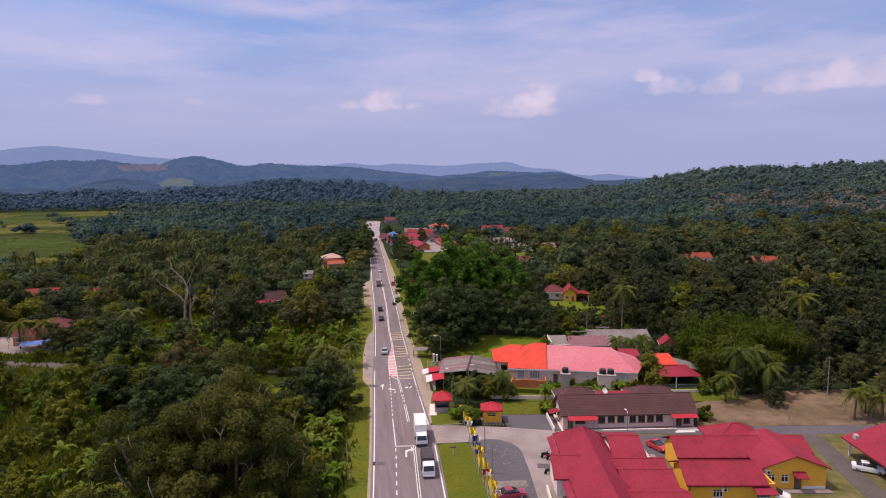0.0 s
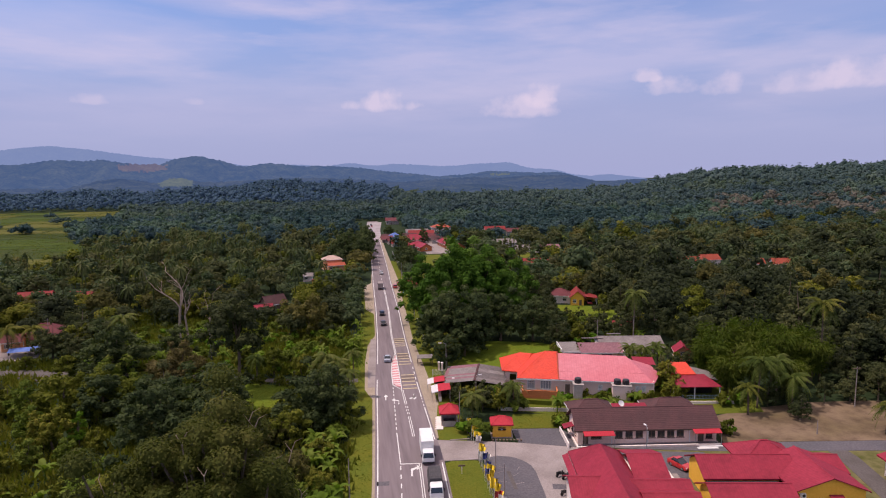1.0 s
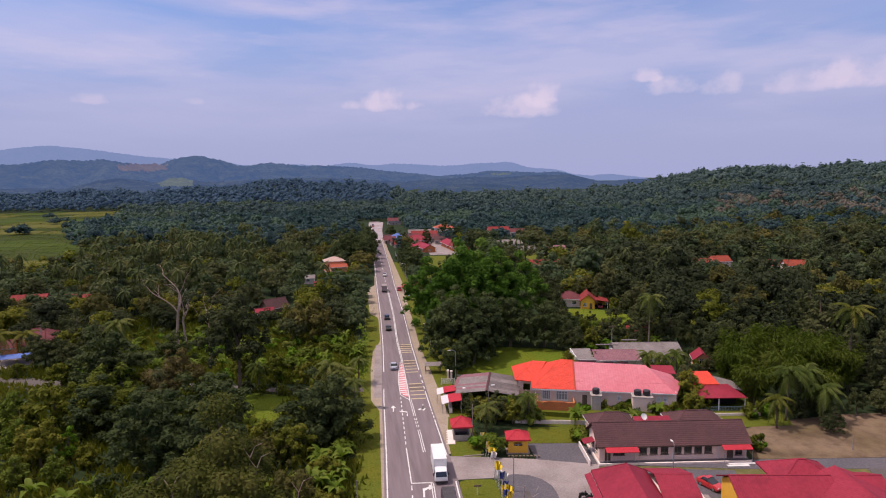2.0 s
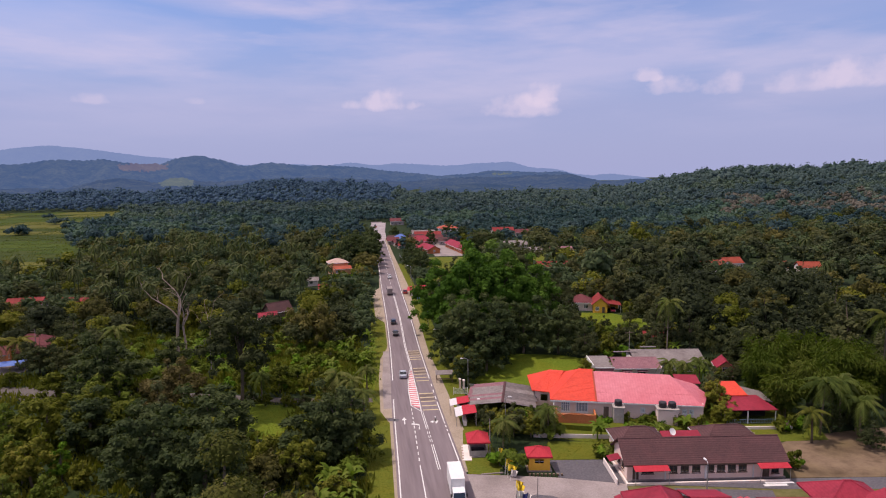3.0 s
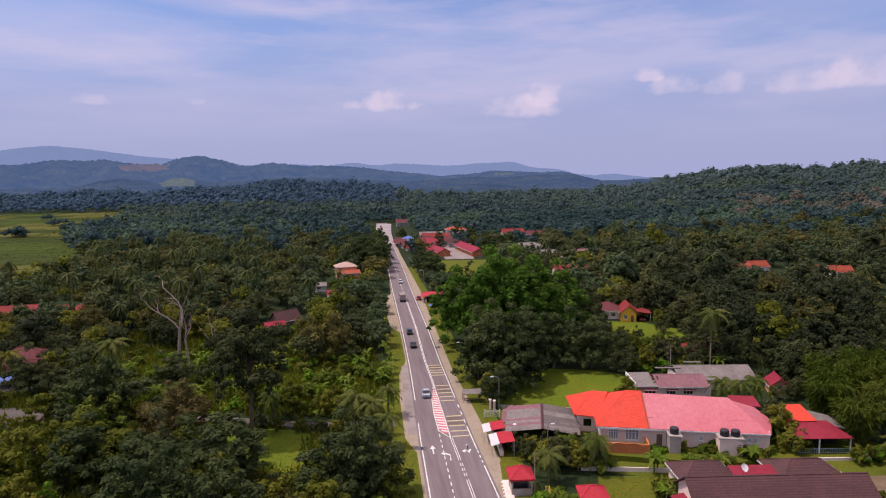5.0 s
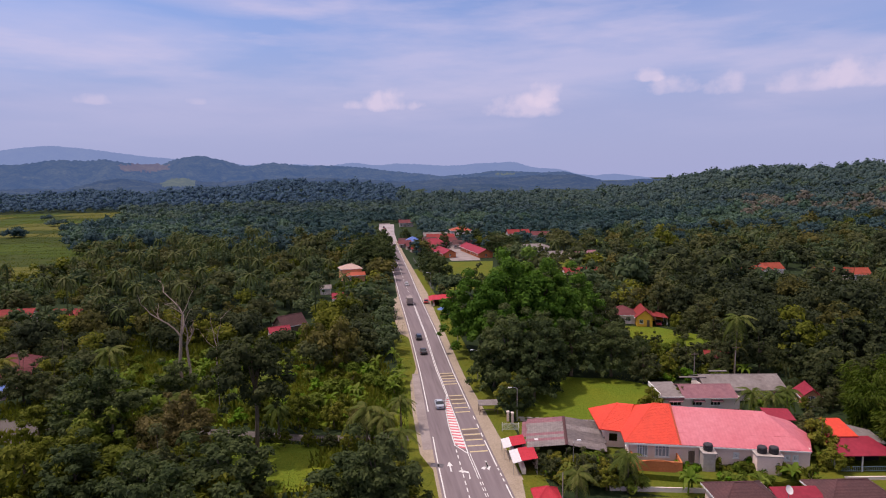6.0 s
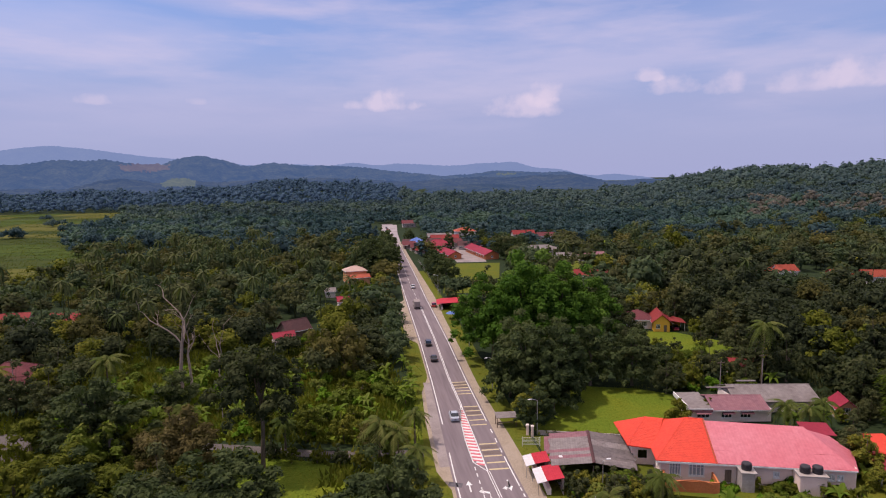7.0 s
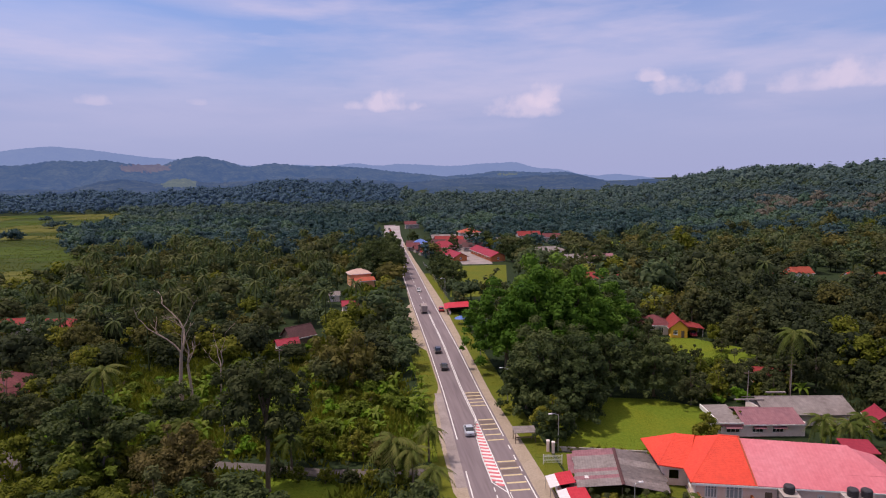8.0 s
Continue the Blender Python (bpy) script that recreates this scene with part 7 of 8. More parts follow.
def kinds(n, size, seed, scale_clumps):
    """Broadleaf trees of several habits, with leaf clusters of that number and size."""
    c = scale_clumps
    return [TreeKind(seed + 1, 4.6, 10.0, 1.2, int(24 * c), n, size, LEAF_A, "leafy green broadleaf tree in dense woods"),
            TreeKind(seed + 2, 5.6, 11.0, 1.4, int(30 * c), int(n * 1.2), size, LEAF_DARK, "dark green spreading broadleaf tree in dense woods"),
            TreeKind(seed + 3, 3.8, 8.2, 0.7, int(20 * c), int(n * 0.9), size, LEAF_A, "bushy green broadleaf tree in dense woods"),
            TreeKind(seed + 4, 4.4, 13.5, 2.6, int(24 * c), n, size, LEAF_DARK, "tall dark green tree with domed crown"),
            TreeKind(seed + 5, 4.2, 9.0, 0.9, int(22 * c), int(n * 0.9), size, LEAF_YELLOW, "yellowish green broadleaf tree in dense woods"),
            TreeKind(seed + 6, 6.0, 8.6, 1.2, int(30 * c), int(n * 1.2), size, LEAF_OLIVE, "wide olive-green tree with a flat crown"),
            TreeKind(seed + 7, 3.4, 10.5, 1.2, int(20 * c), int(n * 0.8), size, LEAF_BRIGHT, "fresh green slender broadleaf tree")]


KINDS = kinds(900, 0.78, 110, 1.4)
FINE = kinds(1600, 0.57, 210, 1.8)
BRIGHT = TreeKind(21, 9.5, 21.0, 2.5, 130, 9500, 0.58, LEAF_DOME, "large tree with dense bright green crown", 0.5, group="roadside trees")
GREEN = TreeKind(22, 7.6, 18.0, 1.6, 84, 4300, 0.64, LEAF_ROADSIDE, "large dark green tree beside the road", 0.42, group="roadside trees")
GIANT = TreeKind(23, 7.8, 32.5, 17.0, 130, 42000, 0.21, LEAF_GIANT, "very tall spreading green tree", 0.6, limbs=90)
BROWN = TreeKind(24, 5.2, 11.0, 1.2, 60, 5200, 0.36, LEAF_BROWN, "round tree with dull brown-green foliage", 0.3)
# trees whose leaf colour already holds the forest's shade
DEEP = [TreeKind(26, 5.4, 13.5, 2.0, 50, 1900, 0.66, LEAF_SHADED, "tall tree at the forest edge, leaf colour darkened for shade"),
        TreeKind(27, 4.6, 11.5, 1.4, 44, 1600, 0.66, LEAF_SHADED, "broadleaf tree in dense woods, leaf colour darkened for shade")]
BUSH = [TreeKind(31, 1.9, 3.0, 0.2, 8, 260, 0.56, LEAF_A, "low leafy green bush in rough ground", 0.08, "bush", "bush", "bushes"),
        TreeKind(32, 2.3, 3.6, 0.2, 8, 280, 0.58, LEAF_YELLOW, "low yellow-green bush in rough ground", 0.08, "bush", "bush", "bushes"),
        TreeKind(33, 1.7, 2.6, 0.2, 7, 250, 0.56, LEAF_BRIGHT, "low bright green bush in rough ground", 0.08, "bush", "bush", "bushes")]


# -- coconut palms
def frond_mesh(name, seed, long, droop, material, pairs=15):
    """A feather leaf: an arching midrib with narrow hanging leaflets on both sides."""
    rng = random.Random(seed)
    s = Shape()
    pts = []
    for i in range(pairs + 1):
        t = i / pairs
        pts.append(Vector((long * (t - 0.12 * t * t), 0, long * (0.55 * t - (0.55 + droop) * t * t))))
    for a, b in zip(pts[::3], pts[3::3]):
        s.add([a + Vector((0, -0.06, 0)), a + Vector((0, 0.06, 0)), b + Vector((0, 0.04, 0)), b + Vector((0, -0.04, 0))], [(0, 1, 2, 3)])
    for i in range(1, pairs + 1):
        p = pts[i]
        d = (pts[i] - pts[i - 1]).normalized()
        ln = long * 0.27 * (math.sin(math.pi * min(1.0, 0.22 + 0.72 * i / pairs)) + 0.15) * rng.uniform(0.85, 1.1)
        for side in (-1, 1):
            tip = p + d * ln * 0.45 + Vector((0, side * ln * 0.72, -ln * rng.uniform(0.45, 0.75)))
            w = d * 0.2
            s.add([p - w, p + w, tip + w * 0.2, tip - w * 0.2], [(0, 1, 2, 3)])
    return s.mesh(name, material)


PALM_SETS = {}
for key, mat_ in (("green", PALM_LEAF), ("yellow", PALM_YELLOW)):
    PALM_SETS[key] = [frond_mesh("frond", 40 + k, 4.6, 0.55 + 0.30 * k, mat_) for k in range(4)]


def palm_trunk(seed, h):
    rng = random.Random(seed)
    bx, by = rng.uniform(-0.9, 0.9), rng.uniform(-0.9, 0.9)
    path = [(bx * (i / 6) ** 2 * 0.12 * h * 0.5, by * (i / 6) ** 2 * 0.12 * h * 0.5, -0.3 + (h + 0.3) * i / 6) for i in range(7)]
    return Shape().tube(path, [0.24, 0.19, 0.17, 0.16, 0.15, 0.14, 0.13], 8), path[-1]


PALM_N = [0]


def palm(x, y, h, key="green", size=1.0, label="slender coconut palm with drooping fronds"):
    """A coconut palm > trunk, fronds, nuts."""
    PALM_N[0] += 1
    n = PALM_N[0]
    rng = random.Random(100 + n)
    r = thing("coconut_palm", pose(x, y, float(height(x, y)), 0, 0, rng.uniform(0, 360)), label if key == "green" else "coconut palm with yellowing fronds", "palm", "palms")
    s, top = palm_trunk(n, h)
    part("trunk", s, BARK, r, smooth=True)
    k0 = rng.randrange(4)
    count = 17
    for k in range(count):
        lift = -62 + 100 * (k / count)
        part("frond", PALM_SETS[key if k < 9 else "green"][(0, 0, 1, 1, 2, 3)[min(5, int(6 * k / count))]], None, r, at=Matrix.Translation(top) @ pose(0, 0, 0, rng.uniform(-12, 12), lift * 0.55 + rng.uniform(-8, 8), 137.5 * k + rng.uniform(-12, 12)) @ Matrix.Scale(size * rng.uniform(0.85, 1.1), 4))
    nuts = Shape()
    for k in range(5):
        a = 1.3 * k
        nuts.tube([(top[0] + 0.25 * math.cos(a), top[1] + 0.25 * math.sin(a), top[2] - 0.42), (top[0] + 0.28 * math.cos(a), top[1] + 0.28 * math.sin(a), top[2] - 0.25), (top[0] + 0.25 * math.cos(a), top[1] + 0.25 * math.sin(a), top[2] - 0.1)], [0.06, 0.15, 0.05], 6)
    part("coconuts", nuts, PALM_SETS["yellow"][0].materials[0], r)


# -- banana plants
def banana_leaf(seed, long, droop):
    s = Shape()
    v, f, n = [], [], 7
    for i in range(n + 1):
        t = i / n
        x, z = long * (t - 0.2 * t * t), long * (0.8 * t - droop * t * t)
        w = 0.34 * long * 0.42 * math.sin(math.pi * min(1, 0.12 + 0.86 * t)) + 0.02
        v += [(x, -w, z + w * 0.35), (x, 0, z), (x, w, z + w * 0.35)]
    for i in range(n):
        a = 3 * i
        f += [(a, a + 1, a + 4, a + 3), (a + 1, a + 2, a + 5, a + 4)]
    return s.add(v, f).mesh("leaf", BANANA_LEAF)


BANANA = [banana_leaf(1, 2.6, 0.55), banana_leaf(2, 2.6, 0.9), banana_leaf(3, 2.4, 1.2)]


def banana(x, y, size, seed):
    rng = random.Random(seed)
    r = thing("banana_plant", pose(x, y, 0.0, 0, 0, rng.uniform(0, 360)), "banana plant with broad arching green leaves", "banana plant", "banana plants")
    h = 2.2 * size
    part("stem", Shape().tube([(0, 0, -0.1), (0, 0, h * 0.5), (0.05, 0, h)], [0.16, 0.13, 0.08], 7), BANANA[0].materials[0], r)
    for k in range(8):
        part("leaf", BANANA[k % 3], None, r, at=pose(0.05, 0, h * (0.85 + 0.02 * k), 0, rng.uniform(-35, 12), 137 * k) @ Matrix.Scale(size * rng.uniform(0.8, 1.15), 4))


# -- named trees
GIANT.plant(-10.8, 53.0, 0.99, 0)
for k in range(12):
    a, q = 2.4 * k, 3.0 + 3.8 * ((k * 5) % 7) / 7
    z = 30.2 - 0.16 * q * q + 0.4 * (k % 3)
    x0, y0 = q * math.cos(a), q * math.sin(a)
    part("bare_twig", Shape().tube([(x0, y0, z - 0.9), (x0 * 1.04, y0 * 1.05 + 0.1, z), (x0 * 1.04 + 0.3, y0 * 1.05 + 0.3, z + 0.7), (x0 * 1.04 + 0.9, y0 * 1.05 + 0.2, z + 1.0)], [0.05, 0.04, 0.03, 0.015], 5, False)
         .tube([(x0 * 1.04, y0 * 1.05 + 0.1, z), (x0 * 1.04 - 0.5, y0 * 1.05 + 0.4, z + 0.6)], [0.03, 0.012], 5, False), BARK_PALE, GIANT.first, "pale bare twig")
GIANT.plant(-8.4, 50.5, 0.88, 220)
GIANT.plant(-14.6, 50.0, 0.91, 110)
for x, y, s, a in ((32.5, 194, 1.34, 0), (25, 196, 1.1, 80), (42.5, 197, 1.22, 160), (37, 206, 1.3, 230), (51, 203, 1.08, 300)):
    BRIGHT.plant(x, y, s, a)
ROADSIDE_1 = [(24.5, 166, 1.03, 0), (33, 167, 0.95, 70), (29.0, 161, 0.8, 140), (42, 174, 0.9, 200), (51, 172, 0.82, 20), (27.0, 178, 0.95, 300), (60, 176, 0.5, 100), (36, 180, 0.9, 45),
            (-6.0, 119.5, 0.8, 10), (-24, 107.5, 0.83, 50), (-32.5, 111, 0.85, 220), (-54.5, 153.5, 0.9, 20), (6.0, 332, 0.95, 40), (7.2, 346, 1.0, 90), (8.6, 362, 0.9, 200), (9.0, 380, 0.95, 300),
            (-3, 336, 0.95, 150), (-4, 352, 1.0, 10), (9.6, 400, 0.9, 100), (10.4, 420, 0.9, 10), (0.0, 366, 1.0, 60)]
ROADSIDE_2 = [(112, 349, 0.30, 10), (100, 357, 0.26, 80), (124, 338, 0.36, 150), (106, 377, 0.42, 220), (110, 452, 0.5, 30), (122, 448, 0.45, 300), (76, 402, 0.6, 20), (80, 420, 0.65, 80), (84, 388, 0.7, 140), (74, 374, 0.6, 250), (80, 362, 0.7, 300), (50, 421, 0.4, 10), (34, 420, 0.6, 0), (52, 436, 0.6, 90), (74, 440, 0.7, 30),
            (30, 472, 0.6, 60), (70, 470, 0.7, 0), (29.5, 302, 0.75, 10), (28.5, 330, 0.7, 60), (30, 345, 0.72, 200), (31, 316, 0.7, 120), (-45.5, 171, 0.6, 40), (56, 184, 0.5, 280),
            (23.2, 153.5, 0.5, 30), (22.5, 170, 0.7, 200)]
for x, y, s, a in (ROADSIDE_1 + ROADSIDE_2):
    GREEN.plant(x, y, s, a)
TALL = TreeKind(25, 6.4, 18.5, 7.5, 70, 4600, 0.5, LEAF_DARK, "tall dark tree with a bare trunk beside the lane", 0.36)
TALL.plant(-25.3, 145.0, 1.1, 30, 1.12)
BROWN.plant(-37.5, 144, 1.2, 0)
KINDS[5].plant(-13.0, 190.5, 1.15, 40, 1.35)
# big round dark crowns along the lane and before it
for x, y, s, a, tall in ((-57.0, 160.0, 1.15, 10, 0.62), (-27.2, 125.5, 1.02, 60, 0.74), (-36.5, 121.5, 0.9, 130, 0.8), (-7.8, 121.5, 1.0, 200, 0.62), (-46.0, 169.8, 0.42, 30, 0.75), (-49, 132, 0.8, 300, 0.75)):
    GREEN.plant(x, y, s, a, tall)
for x, y, h, k in ((80.0, 114.6, 9.6, "green"), (76.1, 111.9, 5.4, "yellow"), (86.2, 112.6, 6.6, "green"), (104, 126.5, 18.0, "yellow"), (78.7, 166.5, 13.6, "green"), (94.7, 99.4, 5.4, "yellow"), (99, 101.5, 5.0, "green"),
                   (-86, 186.5, 6.5, "yellow"), (-92, 184.5, 7.0, "yellow"), (-60.1, 177.1, 10.5, "green"), (-42, 163.0, 4.5, "green"), (-22.5, 152.5, 5.0, "green"), (-3.5, 142, 6.0, "green"), (-1.0, 136.5, 5.5, "green"), (-6.5, 145, 6.5, "green"),
                   (0.0, 150.5, 5.5, "green"), (31.5, 121.8, 5.4, "green"), (22.6, 119.5, 4.6, "green"), (66.0, 142.5, 5.5, "green"),
                   (68.5, 139.5, 6.0, "green"), (72.5, 141, 6.0, "green"), (100, 98.5, 4.2, "yellow"), (86, 117, 8.5, "green")):
    palm(x, y, h, k, 0.66 if h < 6.4 else 0.92)

# -- woods
CLEARED_BOXES_1 = [(12, 60, 22, 130), (13, 100, 66, 150), (60, 60, 125, 113), (12, 60, 64, 118), (62, 113, 82, 132), (46, 145, 80, 162), (76, 143, 86, 153), (66, 192, 92, 224), (74, 170, 85, 182),
            (20.5, 146, 54, 163), (18, 238, 34, 266), (27, 284, 60, 342), (42, 342, 68, 370), (38, 366, 70, 416), (24, 420, 62, 466), (36, 455, 92, 504), (82, 284, 106, 310), (95, 328, 130, 370),
            (84, 374, 114, 402), (102, 436, 140, 490), (150, 425, 190, 455)]
CLEARED_BOXES_2 = [(158, 256, 218, 298), (-15.5, 270, -2, 328), (-35, 214, -21, 232), (-24, 282, -14, 292), (-20, 246, -7, 274), (-100, 171, -76, 205), (-124, 253, -112, 262), (-105, 250, -95, 259),
            (-36, 449, -24, 460), (-36, 129, -15, 152), (-66, 160, -22, 206), (-22, 151, 2, 184), (-82, 149, -61, 170), (76, 110, 114, 145), (64, 128, 92, 147), (8, 470, 46, 640), (-35, 40, 8, 62), (17, 150, 62, 214), (-37, 112, 3, 158), (58, 160, 90, 226)]
CLEAR_BOXES = (CLEARED_BOXES_1 + CLEARED_BOXES_2)


def open_ground(x, y, slack=0.0):
    if along(ROAD_L, y) - 4.2 - slack < x < along(ROAD_R, y) + 6.0 + slack and y < 640:
        return True
    if x < -120 and 300 < y < 935 and x < np.interp(y, [300, 340, 350, 430, 500, 590, 700, 720, 930], [-172, -150, -131, -160, -196, -245, -276, -250, -306]) + 7 * math.sin(y * 0.11) + 5 * math.sin(y * 0.031 + x * 0.02):
        return True
    for lo, hi in (((-112, 175), (-72, 164.6)), ((-72, 164.6), (-49, 160)), ((-49, 160), (-30, 154.3)), ((-30, 154.3), (1, 146.5))):
        t = (x - lo[0]) / (hi[0] - lo[0])
        if 0 <= t <= 1 and abs(y - (lo[1] + t * (hi[1] - lo[1]))) < 3.0 + slack:
            return True
    return any(a - slack < x < c + slack and b - slack < y < d + slack for a, b, c, d in CLEAR_BOXES)


def scatter(seed, x0, x1, y0, y1, step, keep=1.0):
    rng = np.random.default_rng(seed)
    out = []
    for j, y in enumerate(np.arange(y0, y1, step * 0.87)):
        for x in np.arange(x0 + (step / 2) * (j % 2), x1, step):
            px, py = x + rng.uniform(-0.52, 0.52) * step, y + rng.uniform(-0.52, 0.52) * step
            if rng.random() < keep:
                out.append((px, py))
    return out


def in_view(x, y, slack=25):
    """Within the fan of land that lies before the walk."""
    return abs(x + 0.0 - 0.16 * y) < 0.80 * (y + 20) + slack


rng = random.Random(9)
near = [(x, y) for x, y in scatter(51, -150, 170, 58, 236, 8.4) if in_view(x, y, 5) and not open_ground(x, y, 2.6)]
near = [p for p in near if p[0] > 15 and p[1] > 70 or p[0] < along(ROAD_L, p[1]) - 8.0]
rng.shuffle(near)
near.sort(key=lambda p: p[1])
PLANTED, JOINED, MID_EXTRA = near[:165], near[165:330], near[330:]
for x, y in PLANTED:
    east_side = x > 15
    low = 0.72 if not east_side and y < 128 else 1.0
    k = rng.choices(range(7), (0.8, 4.5, 0.7, 4.0, 0.05, 0.4, 0.4) if east_side else (4.2, 0.5, 4.0, 0.2, 2.4, 0.9, 1.6))[0]
    # most eastern trees take the leaves with shade in their colour
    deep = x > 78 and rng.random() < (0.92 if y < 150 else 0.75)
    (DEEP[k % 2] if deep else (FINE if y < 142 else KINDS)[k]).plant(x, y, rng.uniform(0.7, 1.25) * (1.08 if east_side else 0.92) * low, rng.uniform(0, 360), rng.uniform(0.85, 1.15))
WOOD_EDGE_1 = [(84.3, 108, 1, 0.42), (108, 107.5, 1, 0.5), (116, 105.5, 1, 0.62), (124, 103, 3, 0.6), (112, 110, 2, 0.6), (120, 109, 1, 0.8), (131, 100, 1, 0.7), (-27.5, 122.5, 0, 1.0), (-36.5, 130, 1, 0.95), (-20.5, 119, 0, 0.5), (-31.5, 125.5, 2, 1.0), (-43, 133, 0, 1.0), (117, 114, 3, 0.8), (122, 118, 1, 1.0), (126, 109, 2, 0.9), (-30, 115, 2, 0.9), (-13.6, 122, 0, 0.6)]
WOOD_EDGE_2 = [(-17.6, 116.5, 2, 0.9), (-25.5, 117, 0, 0.85), (-16, 112.5, 5, 0.75), (-3.2, 128, 2, 0.7), (-34, 122, 5, 0.9), (-11.5, 113.5, 0, 0.8), (60, 188, 0, 0.7), (65, 178, 2, 0.8), (70, 172, 0, 0.75), (66, 186, 6, 0.42), (74, 184, 2, 0.45), (88, 190, 1, 0.8), (66, 198, 2, 0.6), (84, 199, 0, 0.45), (71, 199.5, 2, 0.35), (88, 208, 2, 0.7), (63, 168, 2, 0.75), (56, 166, 1, 0.7), (86, 168, 0, 0.9), (81, 172, 5, 0.7)]
WOOD_EDGE_3 = [(62, 196, 1, 0.8), (64, 206, 0, 0.9), (78, 189, 2, 0.4), (73, 193, 0, 0.35), (79, 178, 1, 0.55), (86, 176, 2, 0.7), (68, 191, 1, 0.4), (93, 206, 1, 0.9), (89, 222, 3, 0.9), (70, 225, 1, 1.0), (80, 227, 0, 0.9), (24, 158, 2, 0.9), (-2.5, 118, 0, 0.7), (57.5, 152.5, 2, 0.5), (49.5, 149.5, 2, 0.7), (-40, 160.5, 2, 0.6), (-66, 158, 0, 0.8), (-58, 167, 1, 0.7), (-43.5, 153, 5, 0.7), (-27, 159.5, 2, 0.8), (-19, 155, 0, 0.75)]
WOOD_EDGE_4 = [(-12.5, 153.5, 2, 0.7), (-7, 151.5, 5, 0.6), (-48, 154.5, 2, 0.7), (-62, 172, 2, 0.8), (-26, 125, 5, 0.75), (-32, 133, 2, 0.8), (-35, 139, 0, 0.7)]
for x, y, k, s in (WOOD_EDGE_1 + WOOD_EDGE_2 + WOOD_EDGE_3 + WOOD_EDGE_4):
    FINE[{0: 1, 4: 1, 5: 3}.get(k, k) if x > 50 else k].plant(x, y, s, 40 * k + x, 1.0)
for x, y, k, s in ((20.8, 131.4, 1, 0.28), (23.2, 130.8, 0, 0.32), (25.6, 130.0, 1, 0.30), (28.0, 129.4, 2, 0.36), (30.6, 128.6, 1, 0.30), (33.0, 127.8, 1, 0.30), (21.8, 128.0, 1, 0.36), (24.2, 127.4, 0, 0.42), (26.8, 126.8, 1, 0.42), (29.2, 126.4, 2, 0.46), (31.8, 125.6, 1, 0.38), (25.6, 123.8, 1, 0.44), (28.6, 122.8, 0, 0.46), (23.2, 125.0, 2, 0.42), (31.0, 123.0, 1, 0.4), (67.6, 129.6, 1, 0.58), (66.8, 126.2, 2, 0.92), (70.5, 132.5, 1, 0.62), (65.2, 121.6, 0, 0.5), (68.6, 123.0, 2, 0.5), (82.6, 144.6, 1, 0.34), (80.2, 145.6, 2, 0.36), (86.2, 145.5, 1, 0.5), (78.0, 170.0, 1, 0.42), (82.5, 170.5, 1, 0.55), (74.5, 166.0, 1, 0.5), (-24.5, 149.5, 1, 0.3), (-21.0, 146.8, 0, 0.34), (-16.8, 146.0, 2, 0.36), (-13.0, 144.6, 1, 0.3), (-9.6, 143.4, 0, 0.36), (-5.0, 142.8, 2, 0.34), (-68, 142, 0, 0.45), (-75, 145, 1, 0.45), (-60.5, 148, 0, 0.45), (-82, 152, 2, 0.6), (76.5, 170.5, 1, 0.6), (80.5, 169.5, 2, 0.45), (88, 115.5, 1, 0.5), (95, 114.5, 3, 0.45), (101, 114.5, 1, 0.55), (107, 114, 3, 0.6), (112, 117, 1, 0.8), (118, 115, 3, 0.8), (109, 124, 1, 0.9), (115, 128, 3, 1.0), (112, 136, 1, 1.0), (83, 115.5, 1, 0.42), (106, 140, 3, 1.0), (96, 146, 3, 1.0), (88, 149, 3, 0.8), (-78, 178, 1, 0.9), (-75.5, 186, 0, 0.9), (-77, 194, 1, 0.9), (-81, 170.5, 2, 0.5), (-71, 176, 1, 0.8)):
    FINE[k].plant(x, y, s, 33 * k + x, 1.0)
# bushes: scrub clearing, verges, garden beds
bushes = [(x, y) for x, y in scatter(52, -66, -20, 162, 206, 5.6, 0.6)] + [(x, y) for x, y in scatter(55, -20, 1, 154, 186, 5.0, 0.5)] + [(x, y) for x, y in scatter(53, -40, 0, 56, 108, 5.0, 0.6)] + [(x, y) for x, y in scatter(54, -9, -3, 100, 240, 4.6, 0.6)]
GARDEN_BUSHES_1 = [(38.8, 113.5), (39.4, 112.2), (47, 120), (33, 122), (22, 128), (24, 130), (27, 127.5), (29, 129.5), (31, 127.6), (23.5, 125.5), (58, 117.5),
            (66.8, 104.5), (52.0, 120.2), (32.4, 124.8), (62, 166), (64.5, 169), (67, 166),
            (66, 173), (69.5, 176), (72.5, 168), (75, 171), (71, 180), (76.5, 179), (74, 164), (61, 172), (78, 172), (68.5, 185), (72, 187), (76, 186), (63, 181), (80, 176)]
GARDEN_BUSHES_2 = [(59.5, 168), (-13, 274), (-10, 277), (-7, 281), (-12, 284), (-5, 287), (-9, 290), (-13, 294), (-6, 297), (-10, 301), (-4, 304), (-13, 305), (-7, 309), (-33, 216), (-30, 216.5), (-27, 218),
            (-25, 221), (-23.5, 225), (20.4, 113.2), (22.2, 114.5), (21.5, 111.2), (78, 118), (75, 117), (46, 116.8), (43.1, 125.0), (51.3, 123.6), (53.6, 122.8), (56.0, 122.0), (58.6, 121.4), (61.2, 120.8), (48.2, 124.2)]
bushes += (GARDEN_BUSHES_1 + GARDEN_BUSHES_2)
